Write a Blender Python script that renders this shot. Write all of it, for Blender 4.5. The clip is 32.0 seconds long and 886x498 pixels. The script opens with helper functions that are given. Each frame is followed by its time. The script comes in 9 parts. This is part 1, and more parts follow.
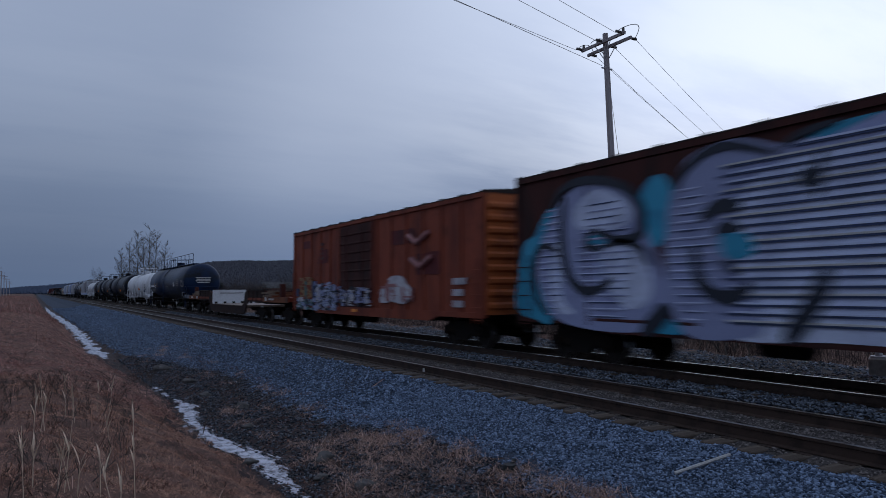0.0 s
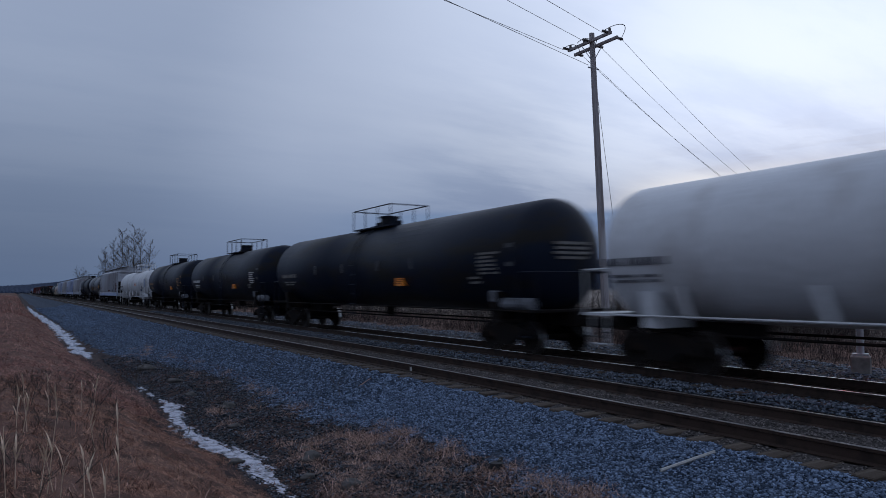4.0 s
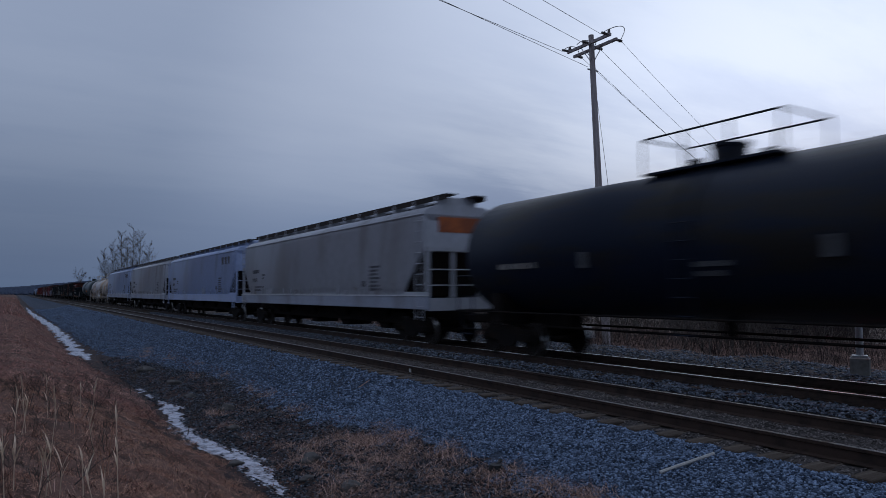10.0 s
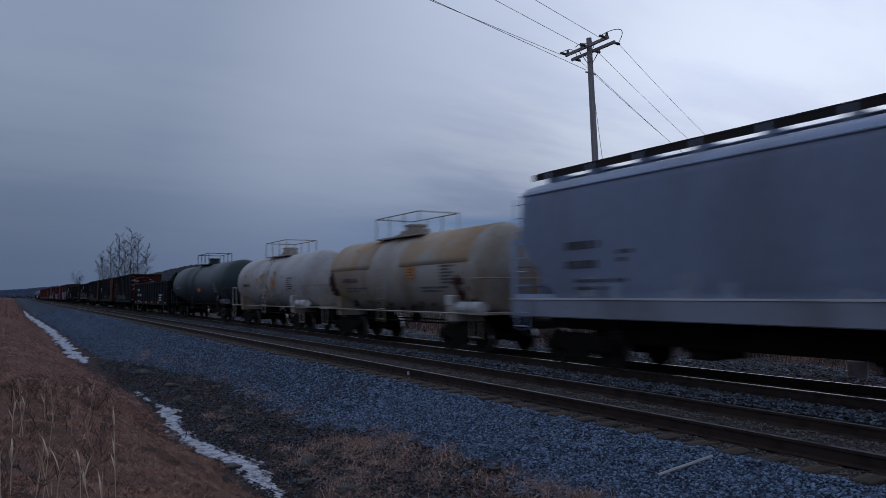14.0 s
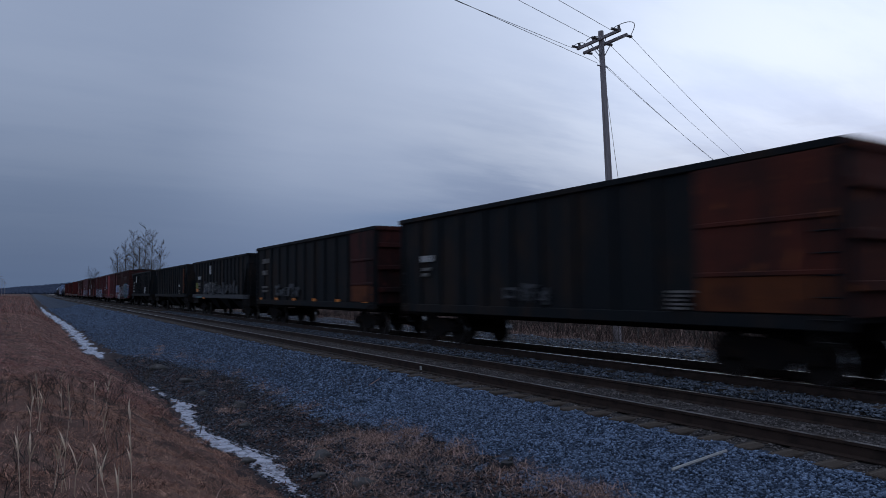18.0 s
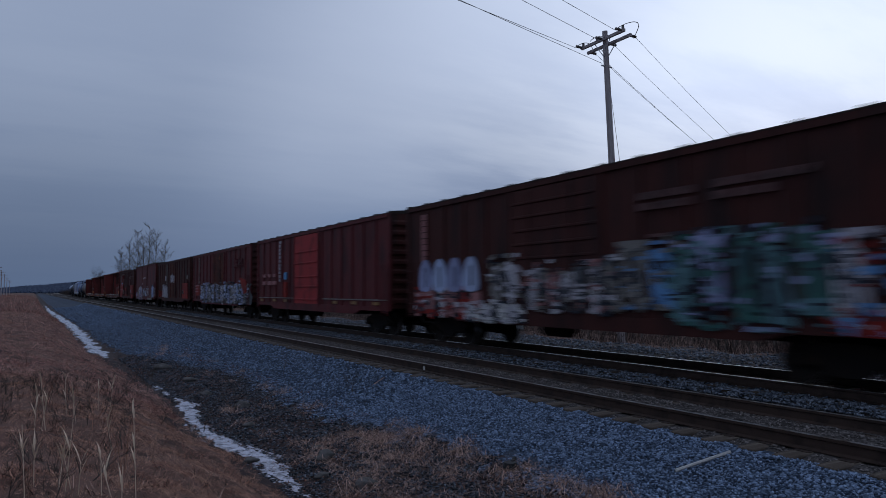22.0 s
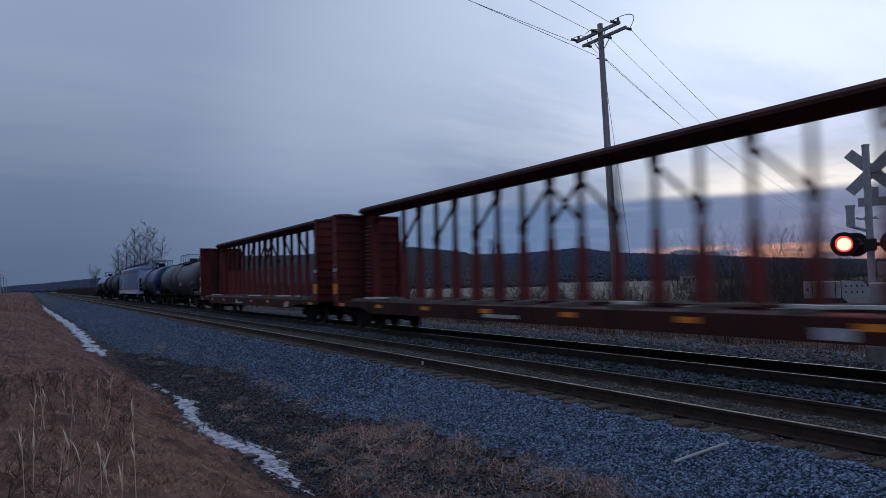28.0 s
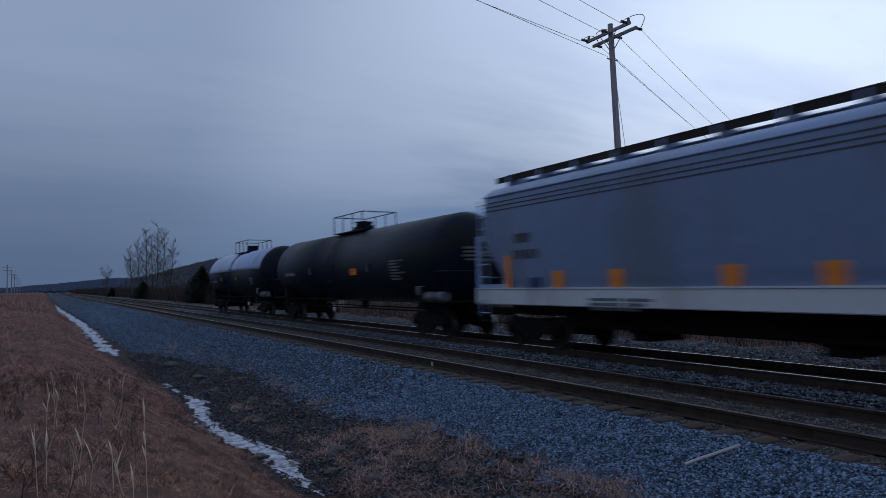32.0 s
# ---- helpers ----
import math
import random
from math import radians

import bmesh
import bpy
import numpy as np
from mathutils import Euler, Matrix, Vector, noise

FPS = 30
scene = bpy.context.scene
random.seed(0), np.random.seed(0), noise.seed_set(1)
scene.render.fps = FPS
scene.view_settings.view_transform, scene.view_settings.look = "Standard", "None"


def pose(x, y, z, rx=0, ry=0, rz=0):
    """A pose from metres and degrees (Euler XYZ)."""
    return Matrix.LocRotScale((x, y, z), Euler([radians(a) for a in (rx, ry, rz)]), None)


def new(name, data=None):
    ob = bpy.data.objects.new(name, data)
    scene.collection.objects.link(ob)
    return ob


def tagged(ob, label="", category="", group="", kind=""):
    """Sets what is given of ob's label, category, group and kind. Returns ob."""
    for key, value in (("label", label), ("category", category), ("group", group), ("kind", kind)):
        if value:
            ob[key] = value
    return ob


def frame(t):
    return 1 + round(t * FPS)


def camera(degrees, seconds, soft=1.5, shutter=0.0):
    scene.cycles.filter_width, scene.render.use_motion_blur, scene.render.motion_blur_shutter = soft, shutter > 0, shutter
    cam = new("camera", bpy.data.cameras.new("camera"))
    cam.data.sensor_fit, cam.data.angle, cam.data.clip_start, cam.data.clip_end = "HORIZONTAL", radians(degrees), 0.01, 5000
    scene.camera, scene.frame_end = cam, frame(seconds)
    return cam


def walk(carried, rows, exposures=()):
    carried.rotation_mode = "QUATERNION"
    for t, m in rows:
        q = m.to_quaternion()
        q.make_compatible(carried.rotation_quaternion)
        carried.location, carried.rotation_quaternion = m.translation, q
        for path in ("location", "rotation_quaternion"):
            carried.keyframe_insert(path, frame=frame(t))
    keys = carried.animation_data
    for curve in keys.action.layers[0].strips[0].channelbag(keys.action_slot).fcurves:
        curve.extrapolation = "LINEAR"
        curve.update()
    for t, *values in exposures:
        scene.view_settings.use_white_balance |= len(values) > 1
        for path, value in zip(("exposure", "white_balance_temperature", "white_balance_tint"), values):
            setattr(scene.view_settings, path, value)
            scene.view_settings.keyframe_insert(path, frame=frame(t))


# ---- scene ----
# ================= camera =================
# World: the tracks run along Y, X points across them, z = 0 is the top of the rails.
EYE = (0.0, 0.0, 1.75)
cam = camera(66.75, 32.0, soft=0.45, shutter=0.5)
TURNS = [
    (0, -31.25, 3.46, 0.42), (0.5, -31.33, 3.29, 0.26), (1, -31.48, 3.21, 0.06), (1.5, -31.40, 3.30, 0.00), (2, -31.67, 3.25, 0.12),
    (2.5, -32.18, 3.06, 0.20), (3, -32.14, 3.33, 0.40), (3.5, -32.30, 3.33, 0.52), (5.5, -32.37, 3.61, 0.35), (6, -32.28, 3.75, 0.33),
    (6.5, -32.34, 3.79, 0.35), (7, -32.29, 3.66, 0.37), (7.5, -32.30, 3.63, 0.45), (8, -32.23, 3.65, 0.40), (8.5, -32.31, 3.64, 0.29),
    (9, -32.40, 3.64, 0.27), (9.5, -32.47, 3.51, 0.40), (10, -32.40, 3.49, 0.46), (10.5, -32.67, 3.74, 0.33), (11, -32.72, 3.91, 0.31),
    (11.5, -32.58, 4.11, 0.42), (12, -32.53, 4.15, 0.52), (12.5, -32.52, 3.97, 0.57), (13, -32.62, 3.79, 0.68), (13.5, -32.66, 3.78, 0.49),
    (14, -32.55, 3.72, 0.49), (14.5, -32.34, 3.63, 0.64), (16.5, -31.83, 3.58, 0.73), (17, -31.78, 3.54, 0.71), (17.5, -31.67, 3.27, 0.68),
    (18, -31.53, 3.30, 0.68), (18.5, -31.48, 3.34, 0.59), (19, -31.54, 3.42, 0.64), (19.5, -31.38, 3.50, 0.67), (20, -31.40, 3.59, 0.75),
    (20.5, -31.40, 3.63, 0.76), (21, -31.37, 3.58, 0.69), (21.5, -31.41, 3.51, 0.52), (22, -31.24, 3.31, 0.56), (22.5, -31.65, 3.37, 0.55),
    (23, -31.85, 3.28, 1.21), (23.5, -31.84, 3.50, 1.23), (24, -31.76, 3.57, 1.20), (24.5, -31.78, 3.41, 1.11), (25, -31.67, 3.18, 1.13),
    (25.5, -31.55, 3.10, 1.22), (26, -31.57, 3.22, 1.19), (26.5, -31.59, 3.07, 1.18), (28.5, -31.34, 2.83, 1.26), (29, -31.24, 2.84, 1.34),
    (29.5, -31.34, 3.15, 1.01), (30, -30.93, 3.23, 0.78), (30.5, -31.31, 3.02, 0.92), (31, -30.70, 2.78, 1.08), (31.5, -30.86, 3.00, 1.00),
    (32, -30.62, 2.94, 1.10)]
walk(cam, [(t, pose(*EYE, 90 + pitch, roll, yaw)) for t, yaw, pitch, roll in TURNS],
     exposures=[(0.0, 0.04, 6500, 10), (5.0, 0.04, 6500, 10), (6.5, 0.0, 6500, 10), (8.0, -0.15, 6500, 10), (9.0, 0.0, 6500, 10), (10.2, -0.08, 6500, 10), (12.0, -0.22, 6500, 10), (14.0, -0.18, 6500, 10),
                (16.5, 0.03, 6480, 10), (18.0, 0.0, 6450, 10), (26.5, -0.03, 6420, 10), (29.0, 0.0, 6250, 9), (31.0, -0.05, 6200, 8), (32.0, -0.10, 6100, 7)])

# ================= sky and light =================
world = bpy.data.worlds.new("dusk_sky")
scene.world = world
world.use_nodes = True
wt = world.node_tree
wt.nodes.clear()


def wnode(kind, **values):
    n = wt.nodes.new(kind)
    for i, v in values.items():
        n.inputs[int(i[1:])].default_value = v
    return n


def wmath(op, a, b=None, c=None, clamp=False):
    n = wt.nodes.new("ShaderNodeMath")
    n.operation, n.use_clamp = op, clamp
    for i, v in enumerate((a, b, c)):
        if v is None:
            continue
        if isinstance(v, (int, float)):
            n.inputs[i].default_value = v
        else:
            wt.links.new(v, n.inputs[i])
    return n.outputs[0]


def wstep(v, lo, hi):
    n = wt.nodes.new("ShaderNodeMapRange")
    n.interpolation_type = "SMOOTHSTEP"
    wt.links.new(v, n.inputs[0])
    n.inputs[1].default_value, n.inputs[2].default_value = lo, hi
    return n.outputs[0]


def wmix(f, a, b, mode="MIX"):
    n = wt.nodes.new("ShaderNodeMix")
    n.data_type, n.blend_type = "RGBA", mode
    for i, v in ((0, f), (6, a), (7, b)):
        if isinstance(v, (int, float, tuple)):
            n.inputs[i].default_value = v
        else:
            wt.links.new(v, n.inputs[i])
    return n.outputs[2]


SUNSET = 62.0                     # degrees from +Y towards +X
sky = wt.nodes.new("ShaderNodeTexSky")
sky.sky_type = "NISHITA"
sky.sun_disc = False
sky.sun_elevation = radians(1.0)
sky.sun_rotation = radians(SUNSET)
sky.air_density, sky.dust_density = 1.0, 2.0
coord = wt.nodes.new("ShaderNodeTexCoord").outputs["Generated"]
sep = wt.nodes.new("ShaderNodeSeparateXYZ")
wt.links.new(coord, sep.inputs[0])
dx, dy, dz = sep.outputs
# elevation and the side of the sunset
side = wmath("ADD", wmath("MULTIPLY", dx, math.sin(radians(SUNSET))), wmath("MULTIPLY", dy, math.cos(radians(SUNSET))))
# clouds seen in perspective on a flat layer
flat = wmath("ADD", wmath("MAXIMUM", dz, 0.0), 0.12)
cloud_at = wt.nodes.new("ShaderNodeCombineXYZ")
wt.links.new(wmath("DIVIDE", dx, flat), cloud_at.inputs[0])
wt.links.new(wmath("DIVIDE", dy, flat), cloud_at.inputs[1])
turn = wt.nodes.new("ShaderNodeMapping")
turn.inputs["Rotation"].default_value = (0, 0, radians(-28))
turn.inputs["Scale"].default_value = (0.42, 1.15, 1)
wt.links.new(cloud_at.outputs[0], turn.inputs[0])
clouds = wnode("ShaderNodeTexNoise")
clouds.inputs["Scale"].default_value = 0.9
clouds.inputs["Detail"].default_value = 7
clouds.inputs["Roughness"].default_value = 0.52
clouds.inputs["Distortion"].default_value = 0.4
wt.links.new(turn.outputs[0], clouds.inputs[0])
wisps = wnode("ShaderNodeTexNoise")
wisps.inputs["Scale"].default_value = 2.6
wisps.inputs["Detail"].default_value = 6
wisps.inputs["Roughness"].default_value = 0.6
wt.links.new(turn.outputs[0], wisps.inputs[0])
thick = wmath("ADD", wmath("MULTIPLY", clouds.outputs[0], 0.62), wmath("MULTIPLY", wisps.outputs[0], 0.38))
streak = wstep(thick, 0.40, 0.62)
# the overcast layer: grey-blue away from the sunset, pale towards it
rise = wstep(wmath("ADD", side, wmath("MULTIPLY", dz, 0.5)), 0.42, 1.30)
glow = wmath("MULTIPLY", wmath("MULTIPLY", rise, wmath("MULTIPLY", rise, rise)), wmath("ADD", 0.40, wmath("MULTIPLY", wstep(dz, 0.08, 0.32), 0.60)))
plain = wmix(wstep(dz, 0.0, 0.38), (0.114, 0.166, 0.278, 1), (0.285, 0.350, 0.492, 1))
plain = wmix(wmath("MULTIPLY", wstep(dz, 0.38, 0.85), 0.8), plain, (0.40, 0.49, 0.68, 1))
# low sky away from the sunset, out of view, darkened to deepen car sides
plain = wmix(wmath("MULTIPLY", wmath("MULTIPLY", wstep(side, 0.3, -0.4), wstep(dz, 0.30, 0.04)), 0.4), plain, (0.035, 0.05, 0.075, 1))
lit_side = wmath("ADD", 0.88, wmath("MULTIPLY", wstep(side, 0.45, 0.84), 0.34))
plain = wmix(wstep(dz, 0.30, 0.05), plain, wmix(1.0, plain, lit_side, "MULTIPLY"))
glow = wmath("ADD", glow, wmath("MULTIPLY", wmath("MULTIPLY", wstep(side, 0.88, 0.99), wstep(dz, 0.10, 0.20)), 0.22))
veil = wmath("MULTIPLY", wmath("MULTIPLY", wstep(side, 0.58, 0.74), wstep(side, 0.92, 0.78)), wstep(dz, 0.04, 0.22))
plain = wmix(wmath("MULTIPLY", veil, 0.22), plain, (0.62, 0.70, 0.88, 1))
layer = wmix(wstep(glow, 0.0, 1.02), plain, (0.87, 0.98, 1.22, 1))
near_glow = wmath("ADD", 0.10, wmath("MULTIPLY", wstep(side, 0.76, 1.03), 0.92))
layer = wmix(wmath("MULTIPLY", wmath("MULTIPLY", streak, wmath("MULTIPLY", wstep(dz, 0.02, 0.22), near_glow)), 0.6), layer, wmix(0.55, layer, (0.94, 1.0, 1.1, 1)))
dark = wt.nodes.new("ShaderNodeMix")
dark.data_type, dark.blend_type = "RGBA", "MULTIPLY"
wt.links.new(wmath("MULTIPLY", wmath("MULTIPLY", wstep(thick, 0.54, 0.36), near_glow), 0.50), dark.inputs[0])
wt.links.new(layer, dark.inputs[6])
dark.inputs[7].default_value = (0.70, 0.73, 0.80, 1)
layer = dark.outputs[2]
# a clear gap over the far bank of cloud, on the sunset side
near_sun = wstep(side, 0.945, 0.992)
wave = wnode("ShaderNodeTexNoise")
wave.inputs["Scale"].default_value = 5.0
wave.inputs["Detail"].default_value = 4
long_drawn = wt.nodes.new("ShaderNodeMapping")
long_drawn.inputs["Scale"].default_value = (1, 1, 7)
wt.links.new(coord, long_drawn.inputs[0])
wt.links.new(long_drawn.outputs[0], wave.inputs[0])
edge = wmath("ADD", dz, wmath("MULTIPLY", wmath("SUBTRACT", wave.outputs[0], 0.5), 0.012))
tears = wnode("ShaderNodeTexNoise")
tears.inputs["Scale"].default_value = 9.0
tears.inputs["Detail"].default_value = 5
wt.links.new(long_drawn.outputs[0], tears.inputs[0])
gap = wmath("MULTIPLY", wmath("MULTIPLY", wstep(edge, 0.095, 0.12), wstep(edge, 0.18, 0.12)), near_sun)
layer = wmix(wmath("MULTIPLY", gap, 0.85), layer, (1.05, 1.0, 0.92, 1))
gap_wisps = wmath("MULTIPLY", wmath("MULTIPLY", wstep(tears.outputs[0], 0.50, 0.66), near_sun), wmath("MULTIPLY", wstep(dz, 0.115, 0.13), wstep(dz, 0.24, 0.16)))
layer = wmix(wmath("MULTIPLY", gap_wisps, 0.40), layer, (0.42, 0.46, 0.58, 1))
bank = wmath("MULTIPLY", wstep(edge, 0.119, 0.103), wstep(side, 0.72, 0.95))
layer = wmix(wmath("MULTIPLY", bank, 0.93), layer, wmix(wmath("MULTIPLY", wstep(tears.outputs[0], 0.45, 0.70), 0.45), (0.100, 0.188, 0.355, 1), (0.20, 0.30, 0.465, 1)))
GLOW = 58.5                       # degrees from +Y towards +X, where the last light lies on the horizon
low_sun = wmath("ADD", wmath("MULTIPLY", dx, math.sin(radians(GLOW))), wmath("MULTIPLY", dy, math.cos(radians(GLOW))))
rosy = wmath("MULTIPLY", wmath("MULTIPLY", wstep(edge, 0.047, 0.036), wstep(low_sun, 0.975, 0.9975)), wmath("MULTIPLY", wstep(tears.outputs[0], 0.36, 0.55), 0.82))
layer = wmix(rosy, layer, (1.0, 0.47, 0.30, 1))
# the clear dusk sky behind adds its tint
both = wmix(0.006, layer, sky.outputs[0])
below = wmix(wstep(dz, -0.02, -0.10), both, (0.03, 0.032, 0.035, 1))
back = wt.nodes.new("ShaderNodeBackground")
wt.links.new(below, back.inputs[0])
back.inputs[1].default_value = 1.0
wt.links.new(back.outputs[0], wt.nodes.new("ShaderNodeOutputWorld").inputs[0])

# ================= materials =================
MATS = {}


def surface(name, colour, rough=0.6, metal=0.0, second=None, amount=0.5, scale=3.0, fine=40.0, bump=0.1,
            stretch=(1, 1, 1), vary=0.12, third=None, third_at=0.62, spec=0.4):
    """A procedural surface: a base colour, patches of a second colour (rust, dirt), fine grain and relief."""
    m = bpy.data.materials.new(name)
    m.use_nodes = True
    t = m.node_tree
    bsdf = t.nodes["Principled BSDF"]
    tc = t.nodes.new("ShaderNodeTexCoord")
    mp = t.nodes.new("ShaderNodeMapping")
    mp.inputs["Scale"].default_value = stretch
    t.links.new(tc.outputs["Object"], mp.inputs[0])
    big = t.nodes.new("ShaderNodeTexNoise")
    big.inputs["Scale"].default_value, big.inputs["Detail"].default_value, big.inputs["Roughness"].default_value = scale, 6, 0.62
    t.links.new(mp.outputs[0], big.inputs[0])
    small = t.nodes.new("ShaderNodeTexNoise")
    small.inputs["Scale"].default_value, small.inputs["Detail"].default_value = fine, 4
    t.links.new(mp.outputs[0], small.inputs[0])

    def mix(f, a, b, mode="MIX"):
        n = t.nodes.new("ShaderNodeMix")
        n.data_type, n.blend_type = "RGBA", mode
        for i, v in ((0, f), (6, a), (7, b)):
            if isinstance(v, (int, float, tuple)):
                n.inputs[i].default_value = v
            else:
                t.links.new(v, n.inputs[i])
        return n.outputs[2]

    def ramp(v, lo, hi, to=1.0):
        n = t.nodes.new("ShaderNodeMapRange")
        t.links.new(v, n.inputs[0])
        n.inputs[1].default_value, n.inputs[2].default_value, n.inputs[4].default_value = lo, hi, to
        return n.outputs[0]

    c = (*colour, 1)
    if second:
        c = mix(ramp(big.outputs[0], 0.62 - 0.3 * amount, 0.72 - 0.2 * amount), c, (*second, 1))
    if third:
        spots = t.nodes.new("ShaderNodeTexNoise")
        spots.inputs["Scale"].default_value, spots.inputs["Detail"].default_value = scale * 3.1, 5
        t.links.new(mp.outputs[0], spots.inputs[0])
        c = mix(ramp(spots.outputs[0], third_at, third_at + 0.06), c, (*third, 1))
    info = t.nodes.new("ShaderNodeObjectInfo")
    c = mix(1.0, c, mix(ramp(small.outputs[0], 0.3, 0.7), (1 - 2 * vary, 1 - 2 * vary, 1 - 2 * vary, 1), (1, 1, 1, 1)), "MULTIPLY")
    c = mix(1.0, c, mix(info.outputs["Random"], (1 - vary, 1 - vary, 1 - vary, 1), (1, 1, 1, 1)), "MULTIPLY")
    t.links.new(c, bsdf.inputs["Base Color"])
    n = t.nodes.new("ShaderNodeMapRange")
    t.links.new(small.outputs[0], n.inputs[0])
    n.inputs[3].default_value, n.inputs[4].default_value = max(0.02, rough - 0.12), min(1.0, rough + 0.12)
    t.links.new(n.outputs[0], bsdf.inputs["Roughness"])
    bsdf.inputs["Metallic"].default_value = metal
    bsdf.inputs["Specular IOR Level"].default_value = spec
    if bump:
        b = t.nodes.new("ShaderNodeBump")
        b.inputs["Strength"].default_value, b.inputs["Distance"].default_value = bump, 0.02
        t.links.new(small.outputs[0], b.inputs["Height"])
        t.links.new(b.outputs[0], bsdf.inputs["Normal"])
    MATS[name] = m
    return m


def island(name, a, b, rough=0.9, skew=1.0, patch=None):
    """A surface whose many loose pieces range between two colours."""
    m = bpy.data.materials.new(name)
    m.use_nodes = True
    t = m.node_tree
    g = t.nodes.new("ShaderNodeNewGeometry")
    n = t.nodes.new("ShaderNodeMix")
    n.data_type = "RGBA"
    w = t.nodes.new("ShaderNodeMath")
    w.operation = "POWER"
    w.inputs[1].default_value = skew
    t.links.new(g.outputs["Random Per Island"], w.inputs[0])
    t.links.new(w.outputs[0], n.inputs[0])
    n.inputs[6].default_value, n.inputs[7].default_value = (*a, 1), (*b, 1)
    colour = n.outputs[2]
    for size, tint in patch or ():
        tc = t.nodes.new("ShaderNodeTexCoord")
        cloud = t.nodes.new("ShaderNodeTexNoise")
        cloud.inputs["Scale"].default_value, cloud.inputs["Detail"].default_value = size, 4
        t.links.new(tc.outputs["Object"], cloud.inputs[0])
        r = t.nodes.new("ShaderNodeMapRange")
        r.inputs[1].default_value, r.inputs[2].default_value = 0.44, 0.60
        t.links.new(cloud.outputs[0], r.inputs[0])
        q = t.nodes.new("ShaderNodeMix")
        q.data_type, q.blend_type = "RGBA", "MULTIPLY"
        t.links.new(r.outputs[0], q.inputs[0])
        t.links.new(colour, q.inputs[6])
        q.inputs[7].default_value = (*tint, 1)
        colour = q.outputs[2]
    t.links.new(colour, t.nodes["Principled BSDF"].inputs["Base Color"])
    t.nodes["Principled BSDF"].inputs["Roughness"].default_value = rough
    t.nodes["Principled BSDF"].inputs["Specular IOR Level"].default_value = 0.2
    return m


soil = surface("dry_grass_soil", (0.17, 0.098, 0.078), 0.95, second=(0.075, 0.046, 0.039), amount=0.5, scale=1.5, fine=30, bump=0.6, third=(0.15, 0.095, 0.072), spec=0.1)
mud = surface("wet_dirt", (0.048, 0.030, 0.029), 0.85, second=(0.018, 0.014, 0.015), amount=0.5, scale=2.0, fine=35, bump=0.8, third=(0.11, 0.062, 0.045), spec=0.2)
gravel = surface("ballast_bed", (0.066, 0.090, 0.135), 0.9, second=(0.034, 0.047, 0.072), amount=0.55, scale=9.0, fine=26, bump=1.0, vary=0.3, spec=0.2)
dusty = surface("dusty_bed", (0.085, 0.075, 0.072), 0.9, second=(0.05, 0.044, 0.042), amount=0.5, scale=4.0, fine=30, bump=0.9, vary=0.25, spec=0.15)
field = surface("pale_field", (0.29, 0.245, 0.215), 0.95, second=(0.19, 0.15, 0.125), amount=0.5, scale=0.05, fine=1.5, bump=0.4, third=(0.3, 0.25, 0.2), spec=0.1)
dust_mat = island("dusty_ballast", (0.055, 0.048, 0.048), (0.22, 0.19, 0.18), 0.9, 1.3)
between_mat = island("grey_ballast", (0.045, 0.055, 0.075), (0.23, 0.26, 0.31), 0.9, 1.4)
stone_mat = island("ballast_stones", (0.030, 0.045, 0.074), (0.245, 0.325, 0.465), 0.9, 1.55)
dark_stone = island("wet_stones", (0.010, 0.013, 0.018), (0.17, 0.19, 0.23), 0.85, 2.4)
straw = island("dry_straw", (0.115, 0.055, 0.041), (1.0, 0.585, 0.415), 0.9, 1.5, ((1.1, (0.84, 0.79, 0.80)), (4.5, (0.68, 0.61, 0.58))))
far_straw = island("far_straw", (0.11, 0.056, 0.048), (0.80, 0.46, 0.375), 0.9, 1.3, ((0.35, (0.80, 0.72, 0.74)), (1.6, (0.80, 0.72, 0.70))))
litter = island("wet_litter", (0.03, 0.016, 0.014), (0.42, 0.20, 0.145), 0.9, 1.9, ((3.0, (0.5, 0.42, 0.40)),))
straw_pale = island("pale_straw", (0.115, 0.066, 0.054), (0.72, 0.48, 0.39), 0.9, 1.5)
twig_mat = island("bare_twigs", (0.035, 0.028, 0.025), (0.085, 0.065, 0.055))
bark = surface("bark", (0.075, 0.062, 0.055), 0.9, second=(0.15, 0.135, 0.12), amount=0.4, scale=2.0, fine=12)
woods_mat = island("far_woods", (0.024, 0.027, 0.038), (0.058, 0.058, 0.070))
thicket_mat = island("thicket_stems", (0.018, 0.014, 0.015), (0.085, 0.060, 0.055), 0.9, 1.5)
reed_mat = island("pale_reed", (0.45, 0.33, 0.24), (0.85, 0.68, 0.52))
weed_mat = island("dead_weeds", (0.045, 0.030, 0.026), (0.58, 0.44, 0.37), 0.9, 1.8, ((0.5, (0.6, 0.55, 0.52)),))
# farthest woods tinted blue: distance haze put into their colour
ridge_haze_mat = island("hazed_ridge_woods", (0.028, 0.039, 0.068), (0.054, 0.070, 0.110))
pine_mat = island("evergreen", (0.010, 0.018, 0.013), (0.028, 0.04, 0.028))
steel = surface("rail_steel", (0.060, 0.038, 0.030), 0.7, 0.2, second=(0.034, 0.023, 0.019), amount=0.5, scale=4, fine=60, spec=0.25)
shiny = surface("worn_railhead", (0.55, 0.55, 0.56), 0.28, 1.0, vary=0.05, bump=0.02)
dull_head = surface("dull_railhead", (0.46, 0.43, 0.42), 0.36, 0.85, second=(0.2, 0.15, 0.12), amount=0.4, scale=3, vary=0.05, bump=0.02)
tie_mat = surface("tie_wood", (0.085, 0.065, 0.052), 0.9, second=(0.14, 0.115, 0.095), amount=0.5, scale=4, fine=25, stretch=(0.3, 3, 3), bump=0.6, spec=0.2)
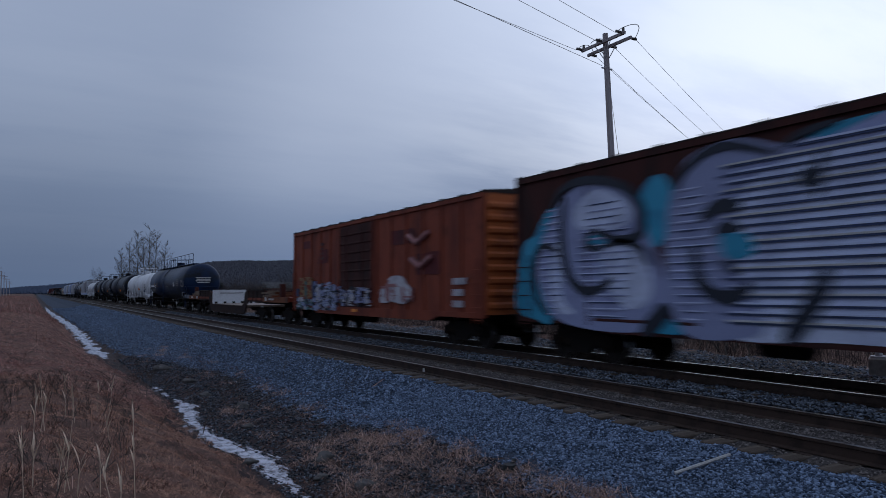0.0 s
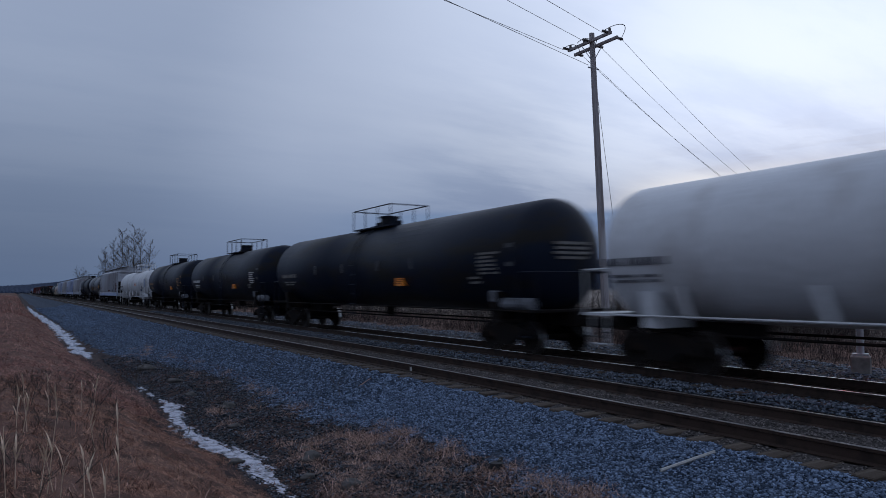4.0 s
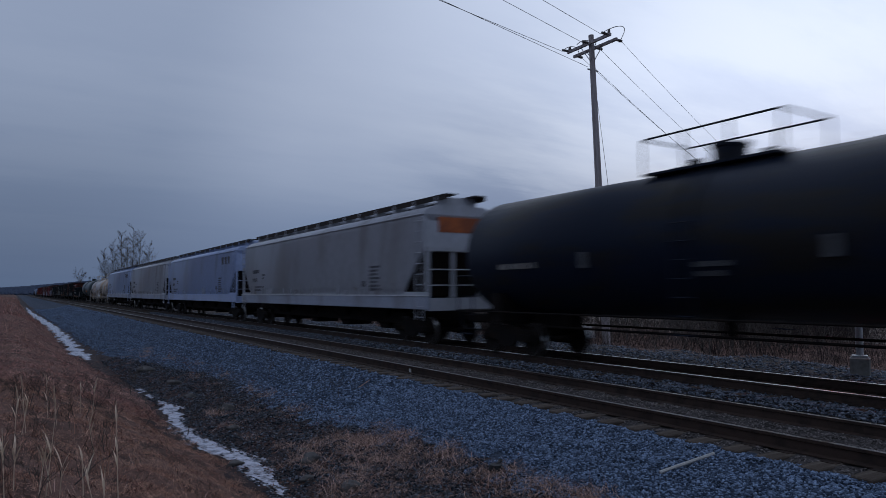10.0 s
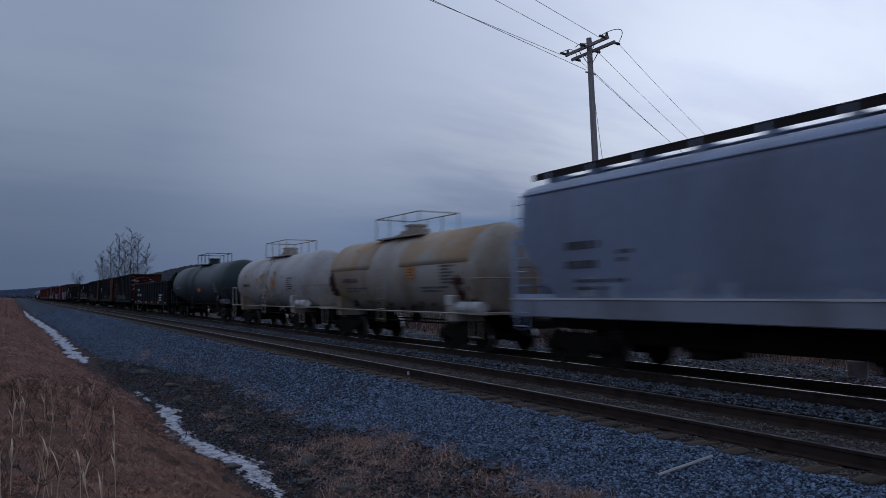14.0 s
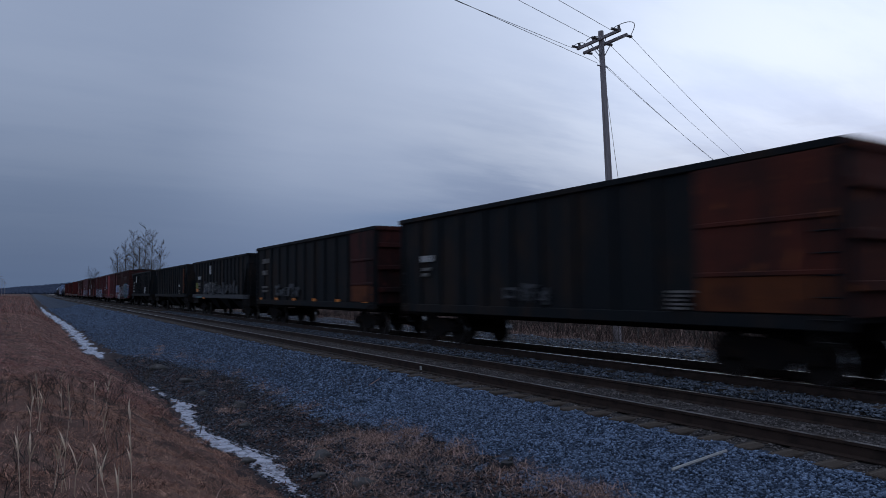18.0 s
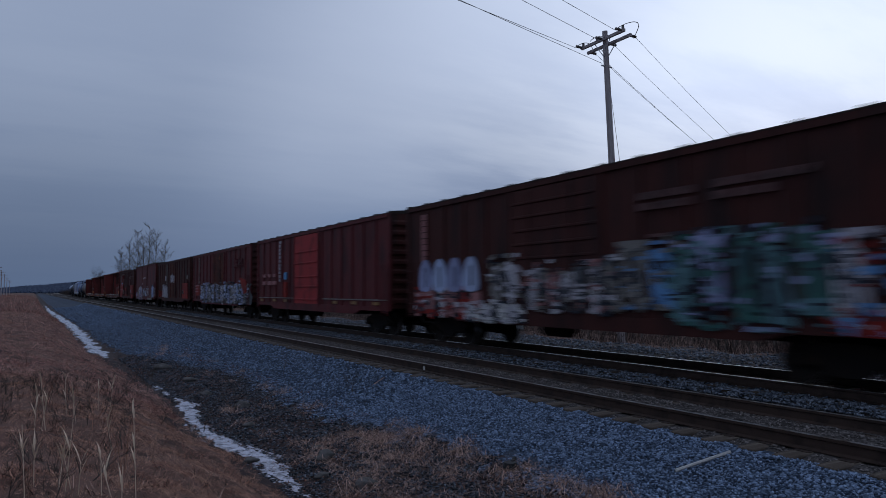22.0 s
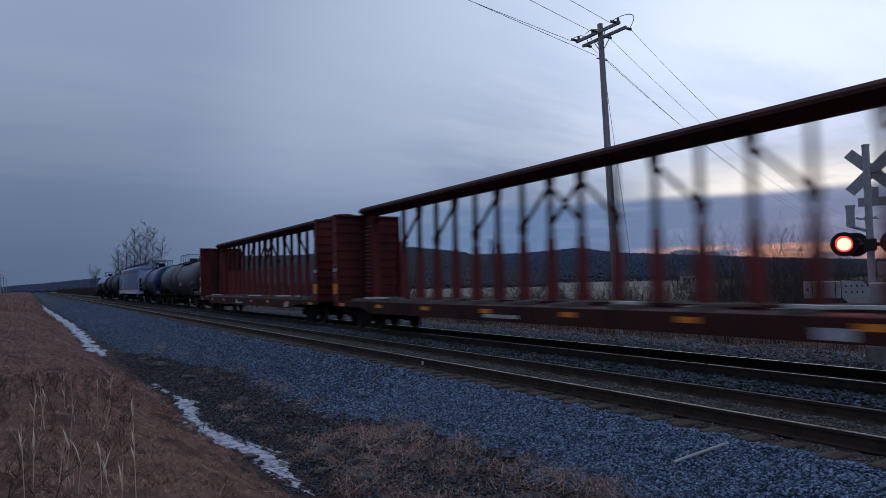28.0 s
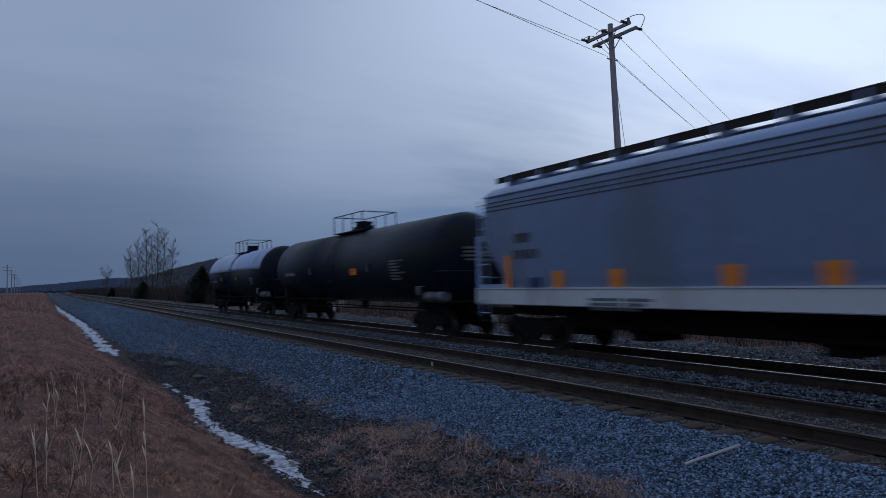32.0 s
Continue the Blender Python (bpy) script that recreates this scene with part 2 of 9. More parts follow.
iron = surface("running_gear", (0.013, 0.011, 0.011), 0.85, 0.0, second=(0.026, 0.017, 0.013), amount=0.4, scale=3, fine=30, spec=0.1)
wheel_mat = surface("wheel_steel", (0.026, 0.02, 0.018), 0.65, 0.2, second=(0.028, 0.022, 0.02), amount=0.5, scale=6, spec=0.2)
bright_steel = surface("wheel_tread", (0.5, 0.5, 0.5), 0.3, 1.0, bump=0.0)
navy = surface("blue_black_tank_paint", (0.009, 0.024, 0.068), 0.40, second=(0.011, 0.015, 0.024), amount=0.45, scale=0.8, fine=20, stretch=(1, 0.35, 1.6), bump=0.03, spec=0.16)
black = surface("black_tank_paint", (0.010, 0.015, 0.030), 0.42, second=(0.02, 0.018, 0.017), amount=0.45, scale=0.8, fine=20, stretch=(1, 0.35, 1.6), bump=0.03, spec=0.10)
white = surface("white_tank_paint", (0.66, 0.67, 0.70), 0.45, second=(0.52, 0.51, 0.52), amount=0.4, scale=0.7, fine=14, stretch=(1, 1.4, 0.4), bump=0.03)
cream = surface("stained_white_paint", (0.50, 0.45, 0.41), 0.55, second=(0.34, 0.25, 0.17), amount=0.62, scale=0.6, fine=14, stretch=(1, 1.2, 0.4), bump=0.05, third=(0.12, 0.075, 0.05), third_at=0.68)
grey = surface("grey_hopper_paint", (0.44, 0.53, 0.74), 0.34, second=(0.37, 0.43, 0.58), amount=0.45, scale=0.6, fine=12, stretch=(1, 1.3, 0.3), bump=0.03)
tan = surface("warm_grey_paint", (0.47, 0.485, 0.54), 0.36, second=(0.37, 0.365, 0.385), amount=0.5, scale=0.6, fine=12, stretch=(1, 1.3, 0.3), bump=0.03)
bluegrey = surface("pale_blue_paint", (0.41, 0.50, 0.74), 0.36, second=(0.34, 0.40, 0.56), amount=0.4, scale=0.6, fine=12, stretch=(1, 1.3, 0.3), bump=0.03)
palegrey = surface("pale_grey_paint", (0.36, 0.46, 0.70), 0.38, second=(0.31, 0.37, 0.50), amount=0.4, scale=0.6, fine=12, stretch=(1, 1.3, 0.3), bump=0.03)
steelblue = surface("blue_tank_paint", (0.030, 0.075, 0.190), 0.32, 0.5, second=(0.012, 0.028, 0.072), amount=0.5, scale=0.8, fine=14, stretch=(1, 1, 0.4), bump=0.03, spec=0.35)
oldgrey = surface("weathered_grey_tank", (0.026, 0.032, 0.052), 0.40, second=(0.075, 0.055, 0.055), amount=0.5, scale=0.7, fine=14, stretch=(1, 1, 0.35), bump=0.04, spec=0.3)
teal = surface("dark_teal_tank", (0.035, 0.055, 0.062), 0.42, second=(0.045, 0.05, 0.055), amount=0.5, scale=0.7, fine=14, bump=0.03, spec=0.3)
rust = surface("orange_rust_side", (0.26, 0.060, 0.033), 0.7, second=(0.15, 0.036, 0.024), amount=0.55, scale=1.2, fine=16, stretch=(1, 1.6, 0.35), bump=0.08, third=(0.06, 0.025, 0.018), third_at=0.64, spec=0.2)
flat_rust = surface("dark_rust_girder", (0.038, 0.020, 0.017), 0.8, second=(0.022, 0.015, 0.014), amount=0.5, scale=1.5, fine=16, bump=0.06, spec=0.15)
orange_end = surface("orange_end_paint", (0.50, 0.125, 0.03), 0.6, second=(0.30, 0.075, 0.025), amount=0.45, scale=1.2, fine=14, bump=0.06)
sooty_rust = surface("sooty_red_rust", (0.072, 0.020, 0.017), 0.75, second=(0.024, 0.014, 0.014), amount=0.6, scale=1.1, fine=16, stretch=(1, 1.6, 0.4), bump=0.08, third=(0.12, 0.030, 0.022), third_at=0.66, spec=0.15)
patchy_rust = surface("patchy_orange_rust", (0.105, 0.027, 0.018), 0.75, second=(0.055, 0.021, 0.017), amount=0.6, scale=1.2, fine=16, stretch=(1, 1.2, 0.7), bump=0.08, third=(0.27, 0.080, 0.028), third_at=0.62, spec=0.15)
dusty_sill = surface("dusty_grey_sill", (0.34, 0.37, 0.46), 0.5, second=(0.25, 0.26, 0.30), amount=0.5, scale=0.8, fine=12, stretch=(1, 1.3, 0.5), bump=0.03)
# dim grey for worn marks, also for shadow lines painted on a hopper
dim_marks = surface("grimy_marks_and_shade", (0.085, 0.090, 0.10), 0.7, second=(0.05, 0.05, 0.055), amount=0.5, scale=5)
spilled = surface("tan_spill_stain", (0.50, 0.33, 0.19), 0.55, second=(0.46, 0.41, 0.37), amount=0.5, scale=0.8, fine=14, stretch=(1, 0.8, 0.5), bump=0.04, third=(0.26, 0.14, 0.07), third_at=0.70)
offwhite = surface("dusty_white_paint", (0.52, 0.50, 0.51), 0.5, second=(0.40, 0.35, 0.32), amount=0.5, scale=0.6, fine=14, stretch=(1, 1.2, 0.4), bump=0.04, third=(0.22, 0.13, 0.08), third_at=0.72)
brownred = surface("brown_red_side", (0.125, 0.022, 0.025), 0.65, second=(0.056, 0.016, 0.019), amount=0.5, scale=1.3, fine=16, stretch=(1, 1.6, 0.35), bump=0.06, third=(0.035, 0.018, 0.015), third_at=0.66, spec=0.2)
darkbrown = surface("dark_brown_side", (0.070, 0.022, 0.019), 0.7, second=(0.029, 0.015, 0.015), amount=0.5, scale=1.3, fine=16, stretch=(1, 1.6, 0.35), bump=0.06, third=(0.07, 0.026, 0.02), third_at=0.68, spec=0.15)
redside = surface("red_side", (0.30, 0.030, 0.024), 0.65, second=(0.13, 0.021, 0.019), amount=0.5, scale=1.6, fine=16, stretch=(1, 1.6, 0.4), bump=0.05, spec=0.1)
maroon = surface("maroon_beam_paint", (0.17, 0.036, 0.034), 0.65, second=(0.10, 0.028, 0.026), amount=0.5, scale=1.0, fine=16, stretch=(1, 1.6, 0.4), bump=0.05, third=(0.05, 0.022, 0.02), third_at=0.68, spec=0.15)
brightred = surface("repainted_red_panel", (0.34, 0.036, 0.038), 0.6, second=(0.21, 0.027, 0.029), amount=0.45, scale=1.4, fine=14, bump=0.03, spec=0.12)
coal = surface("black_gondola_side", (0.014, 0.017, 0.020), 0.7, second=(0.034, 0.024, 0.019), amount=0.5, scale=1.0, fine=16, stretch=(1, 1.4, 0.4), bump=0.06, spec=0.12)
greenblack = surface("dark_green_gondola", (0.010, 0.015, 0.019), 0.7, second=(0.016, 0.016, 0.018), amount=0.5, scale=1.0, fine=16, bump=0.05, spec=0.1)
dull_roof = surface("dark_roof", (0.03, 0.026, 0.025), 0.7, second=(0.05, 0.034, 0.03), amount=0.5, scale=0.8, fine=14, spec=0.15)
stencil = surface("white_stencil", (0.62, 0.62, 0.62), 0.7, second=(0.4, 0.38, 0.36), amount=0.45, scale=6)
faint = surface("worn_stencil", (0.22, 0.21, 0.20), 0.7, second=(0.12, 0.1, 0.09), amount=0.5, scale=5)
ghost = surface("faded_red_lettering", (0.12, 0.055, 0.055), 0.7, second=(0.06, 0.032, 0.031), amount=0.55, scale=4)
ochre = surface("dull_ochre_paint", (0.30, 0.16, 0.055), 0.6, second=(0.19, 0.10, 0.045), amount=0.5, scale=3.0, bump=0.02)
green_y = surface("yellow_green_paint", (0.22, 0.26, 0.03), 0.6, second=(0.14, 0.17, 0.03), amount=0.4, scale=3.0, bump=0.02)
turquoise = surface("turquoise_graffiti", (0.10, 0.22, 0.25), 0.55, second=(0.05, 0.12, 0.14), amount=0.5, scale=2.0, bump=0.02)
sky_blue = surface("sky_blue_graffiti", (0.12, 0.30, 0.58), 0.55, second=(0.08, 0.2, 0.42), amount=0.4, scale=2.0, bump=0.02)
darkstencil = surface("dark_stencil", (0.07, 0.07, 0.085), 0.7, second=(0.14, 0.14, 0.15), amount=0.4, scale=5)
amber = surface("amber_reflector", (0.90, 0.27, 0.022), 0.45, second=(0.70, 0.19, 0.02), amount=0.3, scale=8)
placard = surface("blue_placard", (0.10, 0.32, 0.62), 0.5)
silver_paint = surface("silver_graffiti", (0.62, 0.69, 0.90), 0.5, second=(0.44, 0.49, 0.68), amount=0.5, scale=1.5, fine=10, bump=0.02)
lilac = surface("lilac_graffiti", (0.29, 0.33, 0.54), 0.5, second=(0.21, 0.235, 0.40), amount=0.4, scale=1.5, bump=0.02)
cyan = surface("cyan_graffiti", (0.03, 0.33, 0.52), 0.5, second=(0.02, 0.22, 0.38), amount=0.4, scale=2.0, bump=0.02)
# dark blue paint, also used as painted shade under the beads
groove = surface("dark_blue_and_shade", (0.036, 0.060, 0.15), 0.6, second=(0.02, 0.035, 0.09), amount=0.5, scale=2.0, bump=0.02)
ink = surface("black_graffiti", (0.012, 0.018, 0.034), 0.6, bump=0.02)
pinkish = surface("pink_graffiti", (0.36, 0.15, 0.15), 0.55, second=(0.26, 0.12, 0.13), amount=0.4, scale=2.0, bump=0.02)
green_g = surface("green_graffiti", (0.03, 0.12, 0.11), 0.55, second=(0.02, 0.07, 0.08), amount=0.4, scale=2.0, bump=0.02)
chalk = surface("chalky_graffiti", (0.52, 0.51, 0.56), 0.6, second=(0.34, 0.32, 0.37), amount=0.5, scale=2.5, bump=0.02)
pole_wood = surface("pole_wood", (0.40, 0.36, 0.37), 0.9, second=(0.28, 0.24, 0.24), amount=0.5, scale=2, fine=20, stretch=(4, 4, 0.3), bump=0.4)
galv = surface("galvanised_steel", (0.52, 0.53, 0.56), 0.55, 0.1, second=(0.42, 0.42, 0.44), amount=0.4, scale=5)
blackmetal = surface("black_metal", (0.015, 0.015, 0.016), 0.5, 0.0)
concrete = surface("concrete", (0.36, 0.35, 0.33), 0.9, second=(0.26, 0.25, 0.24), amount=0.5, scale=5, bump=0.3)
cable = surface("wire", (0.075, 0.075, 0.082), 0.6, 0.2, bump=0)
glass_ins = surface("porcelain", (0.10, 0.085, 0.08), 0.25)
house_wall = surface("house_siding", (0.55, 0.54, 0.52), 0.8, second=(0.42, 0.41, 0.4), amount=0.4, scale=1)
brickwall = surface("red_siding", (0.20, 0.07, 0.055), 0.85)
house_roof = surface("house_roofing", (0.09, 0.09, 0.095), 0.9)
dark_glass = surface("window_glass", (0.02, 0.025, 0.03), 0.1)
plank = surface("deck_planks", (0.19, 0.14, 0.105), 0.85, second=(0.12, 0.085, 0.065), amount=0.5, scale=3, fine=20, stretch=(1, 4, 1), bump=0.3)
pale_plank = surface("worn_deck_planks", (0.25, 0.195, 0.17), 0.85, second=(0.16, 0.12, 0.105), amount=0.5, scale=3, fine=20, stretch=(4, 1, 1), bump=0.3)
flat_orange = surface("orange_rusted_beam", (0.21, 0.075, 0.035), 0.75, second=(0.10, 0.038, 0.024), amount=0.5, scale=1.6, fine=16, bump=0.06, spec=0.2)
low_rust = surface("orange_rust_panel", (0.15, 0.046, 0.018), 0.75, second=(0.075, 0.026, 0.016), amount=0.5, scale=1.2, fine=16, bump=0.08, third=(0.25, 0.09, 0.03), third_at=0.66, spec=0.15)
gear_grey = surface("dusty_brake_gear", (0.17, 0.18, 0.21), 0.6, second=(0.08, 0.08, 0.09), amount=0.5, scale=4, fine=20, bump=0.05)
night_grey = surface("blue_grey_tank", (0.030, 0.033, 0.048), 0.36, second=(0.020, 0.021, 0.028), amount=0.5, scale=0.7, fine=14, stretch=(1, 1, 0.35), bump=0.04, spec=0.5)
black_plastic = surface("black_plastic", (0.012, 0.012, 0.013), 0.6)
rock_mat = surface("field_stone", (0.105, 0.098, 0.095), 0.9, second=(0.055, 0.05, 0.048), amount=0.5, scale=6, fine=30, bump=0.5)

# pale speckled thin-ice colour lifts the water above its plain sky reflection
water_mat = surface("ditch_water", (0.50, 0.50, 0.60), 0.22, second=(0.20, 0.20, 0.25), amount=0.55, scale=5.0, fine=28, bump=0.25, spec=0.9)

red_glow = bpy.data.materials.new("red_signal_light")
red_glow.use_nodes = True
rb = red_glow.node_tree.nodes["Principled BSDF"]
rb.inputs["Base Color"].default_value = (0.6, 0.02, 0.015, 1)
rb.inputs["Emission Color"].default_value = (1.0, 0.02, 0.015, 1)
rb.inputs["Emission Strength"].default_value = 4.0
hot_glow = bpy.data.materials.new("signal_lamp_bulb")
hot_glow.use_nodes = True
hb = hot_glow.node_tree.nodes["Principled BSDF"]
hb.inputs["Emission Color"].default_value = (1.0, 0.026, 0.011, 1)
hb.inputs["Emission Strength"].default_value = 60.0
red_dark = surface("unlit_red_lens", (0.06, 0.006, 0.006), 0.25)


# ================= helpers for building =================
def mesh_of(name, bm, *mats):
    me = bpy.data.meshes.new(name)
    bm.to_mesh(me)
    bm.free()
    for m in mats:
        me.materials.append(m)
    return me


def part(name, bm, material, parent, label="", at=(0, 0, 0)):
    """Links a bmesh (or a mesh) as one mesh object under a thing or a part."""
    me = bm if isinstance(bm, bpy.types.Mesh) else mesh_of(name, bm, material)
    ob = new(name, me)
    ob.parent = parent
    ob.location = at
    if label:
        ob["label"] = label
    return ob


def thing(name, bm, material, label, category, at=(0, 0, 0), group="", kind=""):
    me = bm if isinstance(bm, bpy.types.Mesh) else (mesh_of(name, bm, material) if bm else None)
    ob = new(name, me)
    ob.location = at
    return tagged(ob, label, category, group, kind)


def box(bm, x0, x1, y0, y1, z0, z1, bevel=0.0):
    vs = [bm.verts.new((x, y, z)) for x in (x0, x1) for y in (y0, y1) for z in (z0, z1)]
    fs = [bm.faces.new([vs[i] for i in f]) for f in ((0, 1, 3, 2), (4, 6, 7, 5), (0, 4, 5, 1), (2, 3, 7, 6), (0, 2, 6, 4), (1, 5, 7, 3))]
    if bevel:
        bmesh.ops.bevel(bm, geom=list({e for f in fs for e in f.edges}), offset=bevel, segments=1, affect="EDGES")
    return bm


def nb():
    return bmesh.new()


def bar(bm, a, b, r, n=6, r2=None):
    """A round bar from a to b."""
    a, b = Vector(a), Vector(b)
    d = b - a
    q = d.to_track_quat("Z", "Y").to_matrix()
    rings = []
    for p, rr in ((a, r), (b, r if r2 is None else r2)):
        rings.append([bm.verts.new(p + q @ Vector((rr * math.cos(6.28319 * i / n), rr * math.sin(6.28319 * i / n), 0))) for i in range(n)])
    for i in range(n):
        bm.faces.new((rings[0][i], rings[0][(i + 1) % n], rings[1][(i + 1) % n], rings[1][i]))
    bm.faces.new(rings[0][::-1])
    bm.faces.new(rings[1])
    return bm


def prism(bm, outline, axis, lo, hi):
    """An outline of (u, v) swept along an axis: 'y' takes (x, z), 'x' takes (y, z), 'z' takes (x, y)."""
    def at(u, v, w):
        return {"y": (u, w, v), "x": (w, u, v), "z": (u, v, w)}[axis]
    a = [bm.verts.new(at(u, v, lo)) for u, v in outline]
    b = [bm.verts.new(at(u, v, hi)) for u, v in outline]
    n = len(a)
    for i in range(n):
        bm.faces.new((a[i], a[(i + 1) % n], b[(i + 1) % n], b[i]))
    bm.faces.new(a[::-1])
    bm.faces.new(b)
    bmesh.ops.recalc_face_normals(bm, faces=bm.faces[:])
    return bm


def lathe_y(bm, rings, n=28, cx=0.0, cz=0.0):
    """Rings of (y, radius) round an axis along y."""
    made = []
    for y, r in rings:
        if r < 1e-4:
            made.append([bm.verts.new((cx, y, cz))])
        else:
            made.append([bm.verts.new((cx + r * math.cos(6.28319 * i / n), y, cz + r * math.sin(6.28319 * i / n))) for i in range(n)])
    for a, b in zip(made, made[1:]):
        for i in range(n):
            j = (i + 1) % n
            if len(a) == 1:
                bm.faces.new((a[0], b[j], b[i]))
            elif len(b) == 1:
                bm.faces.new((a[i], a[j], b[0]))
            else:
                bm.faces.new((a[i], a[j], b[j], b[i]))
    bmesh.ops.recalc_face_normals(bm, faces=bm.faces[:])
    for f in bm.faces:
        f.smooth = True
    return bm


def mesh_from(name, verts, faces, mat):
    me = bpy.data.meshes.new(name)
    me.from_pydata(verts, [], faces)
    me.materials.append(mat)
    return me


def soup(name, co, idx, per, mat):
    """A mesh from arrays of corners and of equal-sized faces."""
    me = bpy.data.meshes.new(name)
    me.vertices.add(len(co))
    me.vertices.foreach_set("co", np.asarray(co, dtype=np.float32).ravel())
    n = len(idx)
    me.loops.add(n * per)
    me.loops.foreach_set("vertex_index", np.asarray(idx, dtype=np.int32).ravel())
    me.polygons.add(n)
    me.polygons.foreach_set("loop_start", np.arange(0, n * per, per, dtype=np.int32))
    me.update(calc_edges=True)
    me.validate()
    me.materials.append(mat)
    return me


def bumps(x, y, seed, size):
    """Smooth random height of about -1 to 1."""
    r = np.random.RandomState(seed)
    z = 0
    for k in range(7):
        a, ph = r.uniform(0, 6.28), r.uniform(0, 6.28)
        f = 6.28 / size * r.uniform(0.6, 1.7)
        z = z + np.sin((x * math.cos(a) + y * math.sin(a)) * f + ph)
    return z / 3.5


# ================= ground =================
BED = [(-4000, 0.6), (-60, 0.6), (-6, 0.55), (-2.5, 0.36), (0, 0.12), (1.0, -0.22), (1.9, -0.66), (2.35, -0.88), (2.75, -0.96), (3.15, -0.95),
       (3.5, -0.87), (4.4, -0.82), (5.2, -0.76), (5.45, -0.70), (7.15, -0.225), (7.5, -0.215), (7.95, -0.172), (9.15, -0.172), (9.6, -0.215), (9.95, -0.235), (10.85, -0.30), (11.0, -0.25), (13.85, -0.25),
       (14.7, -0.14), (16.5, -0.18), (19, -0.42), (60, -0.75), (4000, -0.75)]
BX, BZ = np.array([b[0] for b in BED]), np.array([b[1] for b in BED])


DITCH_Y = (4, 9.3, 11, 12.2, 14.2, 17, 20, 24, 29, 34, 43, 59, 110, 200)
DITCH_X = (3.2, 3.08, 3.18, 2.93, 2.84, 3.12, 2.98, 2.9, 2.7, 2.45, 2.5, 2.55, 1.9, 1.7)
WET_Y = (8.0, 9.0, 9.6, 10.8, 12.2, 13.5, 14.5, 16.8, 18, 19.6, 20.6, 21.8, 31, 33, 38, 43, 59, 90, 115, 150)
WET_W = (-0.1, 0.05, 0.13, 0.20, 0.20, 0.12, 0.13, 0.2, 0.02, 0.06, 0.07, -0.15, -0.1, 0.33, 0.27, 0.33, 0.35, 0.33, 0.3, 0.0)
EDGE_Y = (0, 9, 10.7, 12.4, 14.8, 20.5, 25.5, 31, 40, 60, 120)
EDGE_X = (5.6, 5.5, 5.25, 4.95, 4.95, 5.0, 4.4, 3.3, 3.05, 3.05, 2.5)


def ditch_shift(y):
    """How far the ditch lies from its straight line."""
    return np.interp(y, DITCH_Y, DITCH_X) - 2.86


def wet(x, y):
    """Above zero where the ditch holds water: half its width less the way from its middle, ragged."""
    d = np.abs(x - 2.86 - ditch_shift(y))
    far = np.clip((y - 22) / 12, 0, 1)
    return np.interp(y, WET_Y, WET_W) - 0.015 - d + (0.06 + 0.13 * far) * bumps(x, y * (1 - 0.5 * far), 61, 0.55) + 0.2 * far * bumps(x * 0.8, y * 0.14, 64, 0.5) + 0.07 * bumps(x, y * (1 - 0.6 * far), 62, 0.3) + 0.09 * bumps(x * 1.5, y * (1 - 0.7 * far), 63, 0.12) + 0.05 * bumps(x, y * (1 - 0.8 * far), 65, 0.06)


def ballast_edge(y):
    return np.interp(y, EDGE_Y, EDGE_X)


def ground_z(x, y):
    x, y = np.asarray(x, float), np.asarray(y, float)
    w = np.clip((4.6 - x) / 1.2, 0, 1) * np.clip((x + 1) / 2, 0, 1)     # how far the ditch's winding moves the bank
    z = np.interp(x - ditch_shift(y) * w, BX, BZ)
    bank = np.clip((3.4 - x) / 1.0, 0, 1)
    z = z + bank * (0.045 * bumps(x, y, 3, 1.6) + 0.03 * bumps(x, y, 4, 0.6))
    bottom = np.clip((5.3 - x) / 0.8, 0, 1) * np.clip((x - 2) / 0.4, 0, 1)
    z = z + bottom * (0.028 * bumps(x, y, 5, 2.2) + 0.024 * bumps(x, y, 6, 0.5) + 0.014 * bumps(x, y, 16, 0.22))
    pool = np.clip((np.interp(y, WET_Y, WET_W) - np.abs(x - 2.86 - ditch_shift(y)) + 0.30) / 0.16, 0, 1)
    z = z * (1 - pool) + pool * -0.95
    stones = np.clip((x - 5.2) / 0.4, 0, 1) * np.clip((15.5 - x) / 0.5, 0, 1)
    z = z + stones * 0.018 * bumps(x, y, 7, 0.5)
    z = z + np.clip((x - 15.5) / 2, 0, 1) * 0.10 * bumps(x, y, 8, 3.0) * np.clip(60 / (np.abs(x) + 1), 0, 1)
    return z


gx = np.unique(np.concatenate([-np.geomspace(3, 4000, 26), np.arange(-3, 1.5, 0.125), np.arange(1.5, 5.8, 0.08), np.arange(5.85, 17.01, 0.125), 17 + np.geomspace(0.2, 3980, 42)]))
gy = np.unique(np.concatenate([-np.geomspace(3, 4000, 18), np.arange(-3, 30, 0.2), np.arange(30, 60, 0.5), 60 + np.geomspace(0.6, 3940, 60)]))
GX, GY = np.meshgrid(gx, gy)
GZ = ground_z(GX, GY)
nx, ny = len(gx), len(gy)
ii = (np.arange(ny - 1)[:, None] * nx + np.arange(nx - 1)[None, :]).ravel()
gme = soup("ground", np.stack([GX.ravel(), GY.ravel(), GZ.ravel()], 1), np.stack([ii, ii + 1, ii + nx + 1, ii + nx], 1), 4, soil)
for m in (mud, gravel, field, dusty):
    gme.materials.append(m)
cxm, cym = (GX[:-1, :-1] + GX[1:, 1:]).ravel() / 2, (GY[:-1, :-1] + GY[1:, 1:]).ravel() / 2
jag = 0.16 * bumps(cxm, cym, 11, 0.7) + 0.12 * bumps(cxm, cym, 12, 2.5)
sh = ditch_shift(cym)
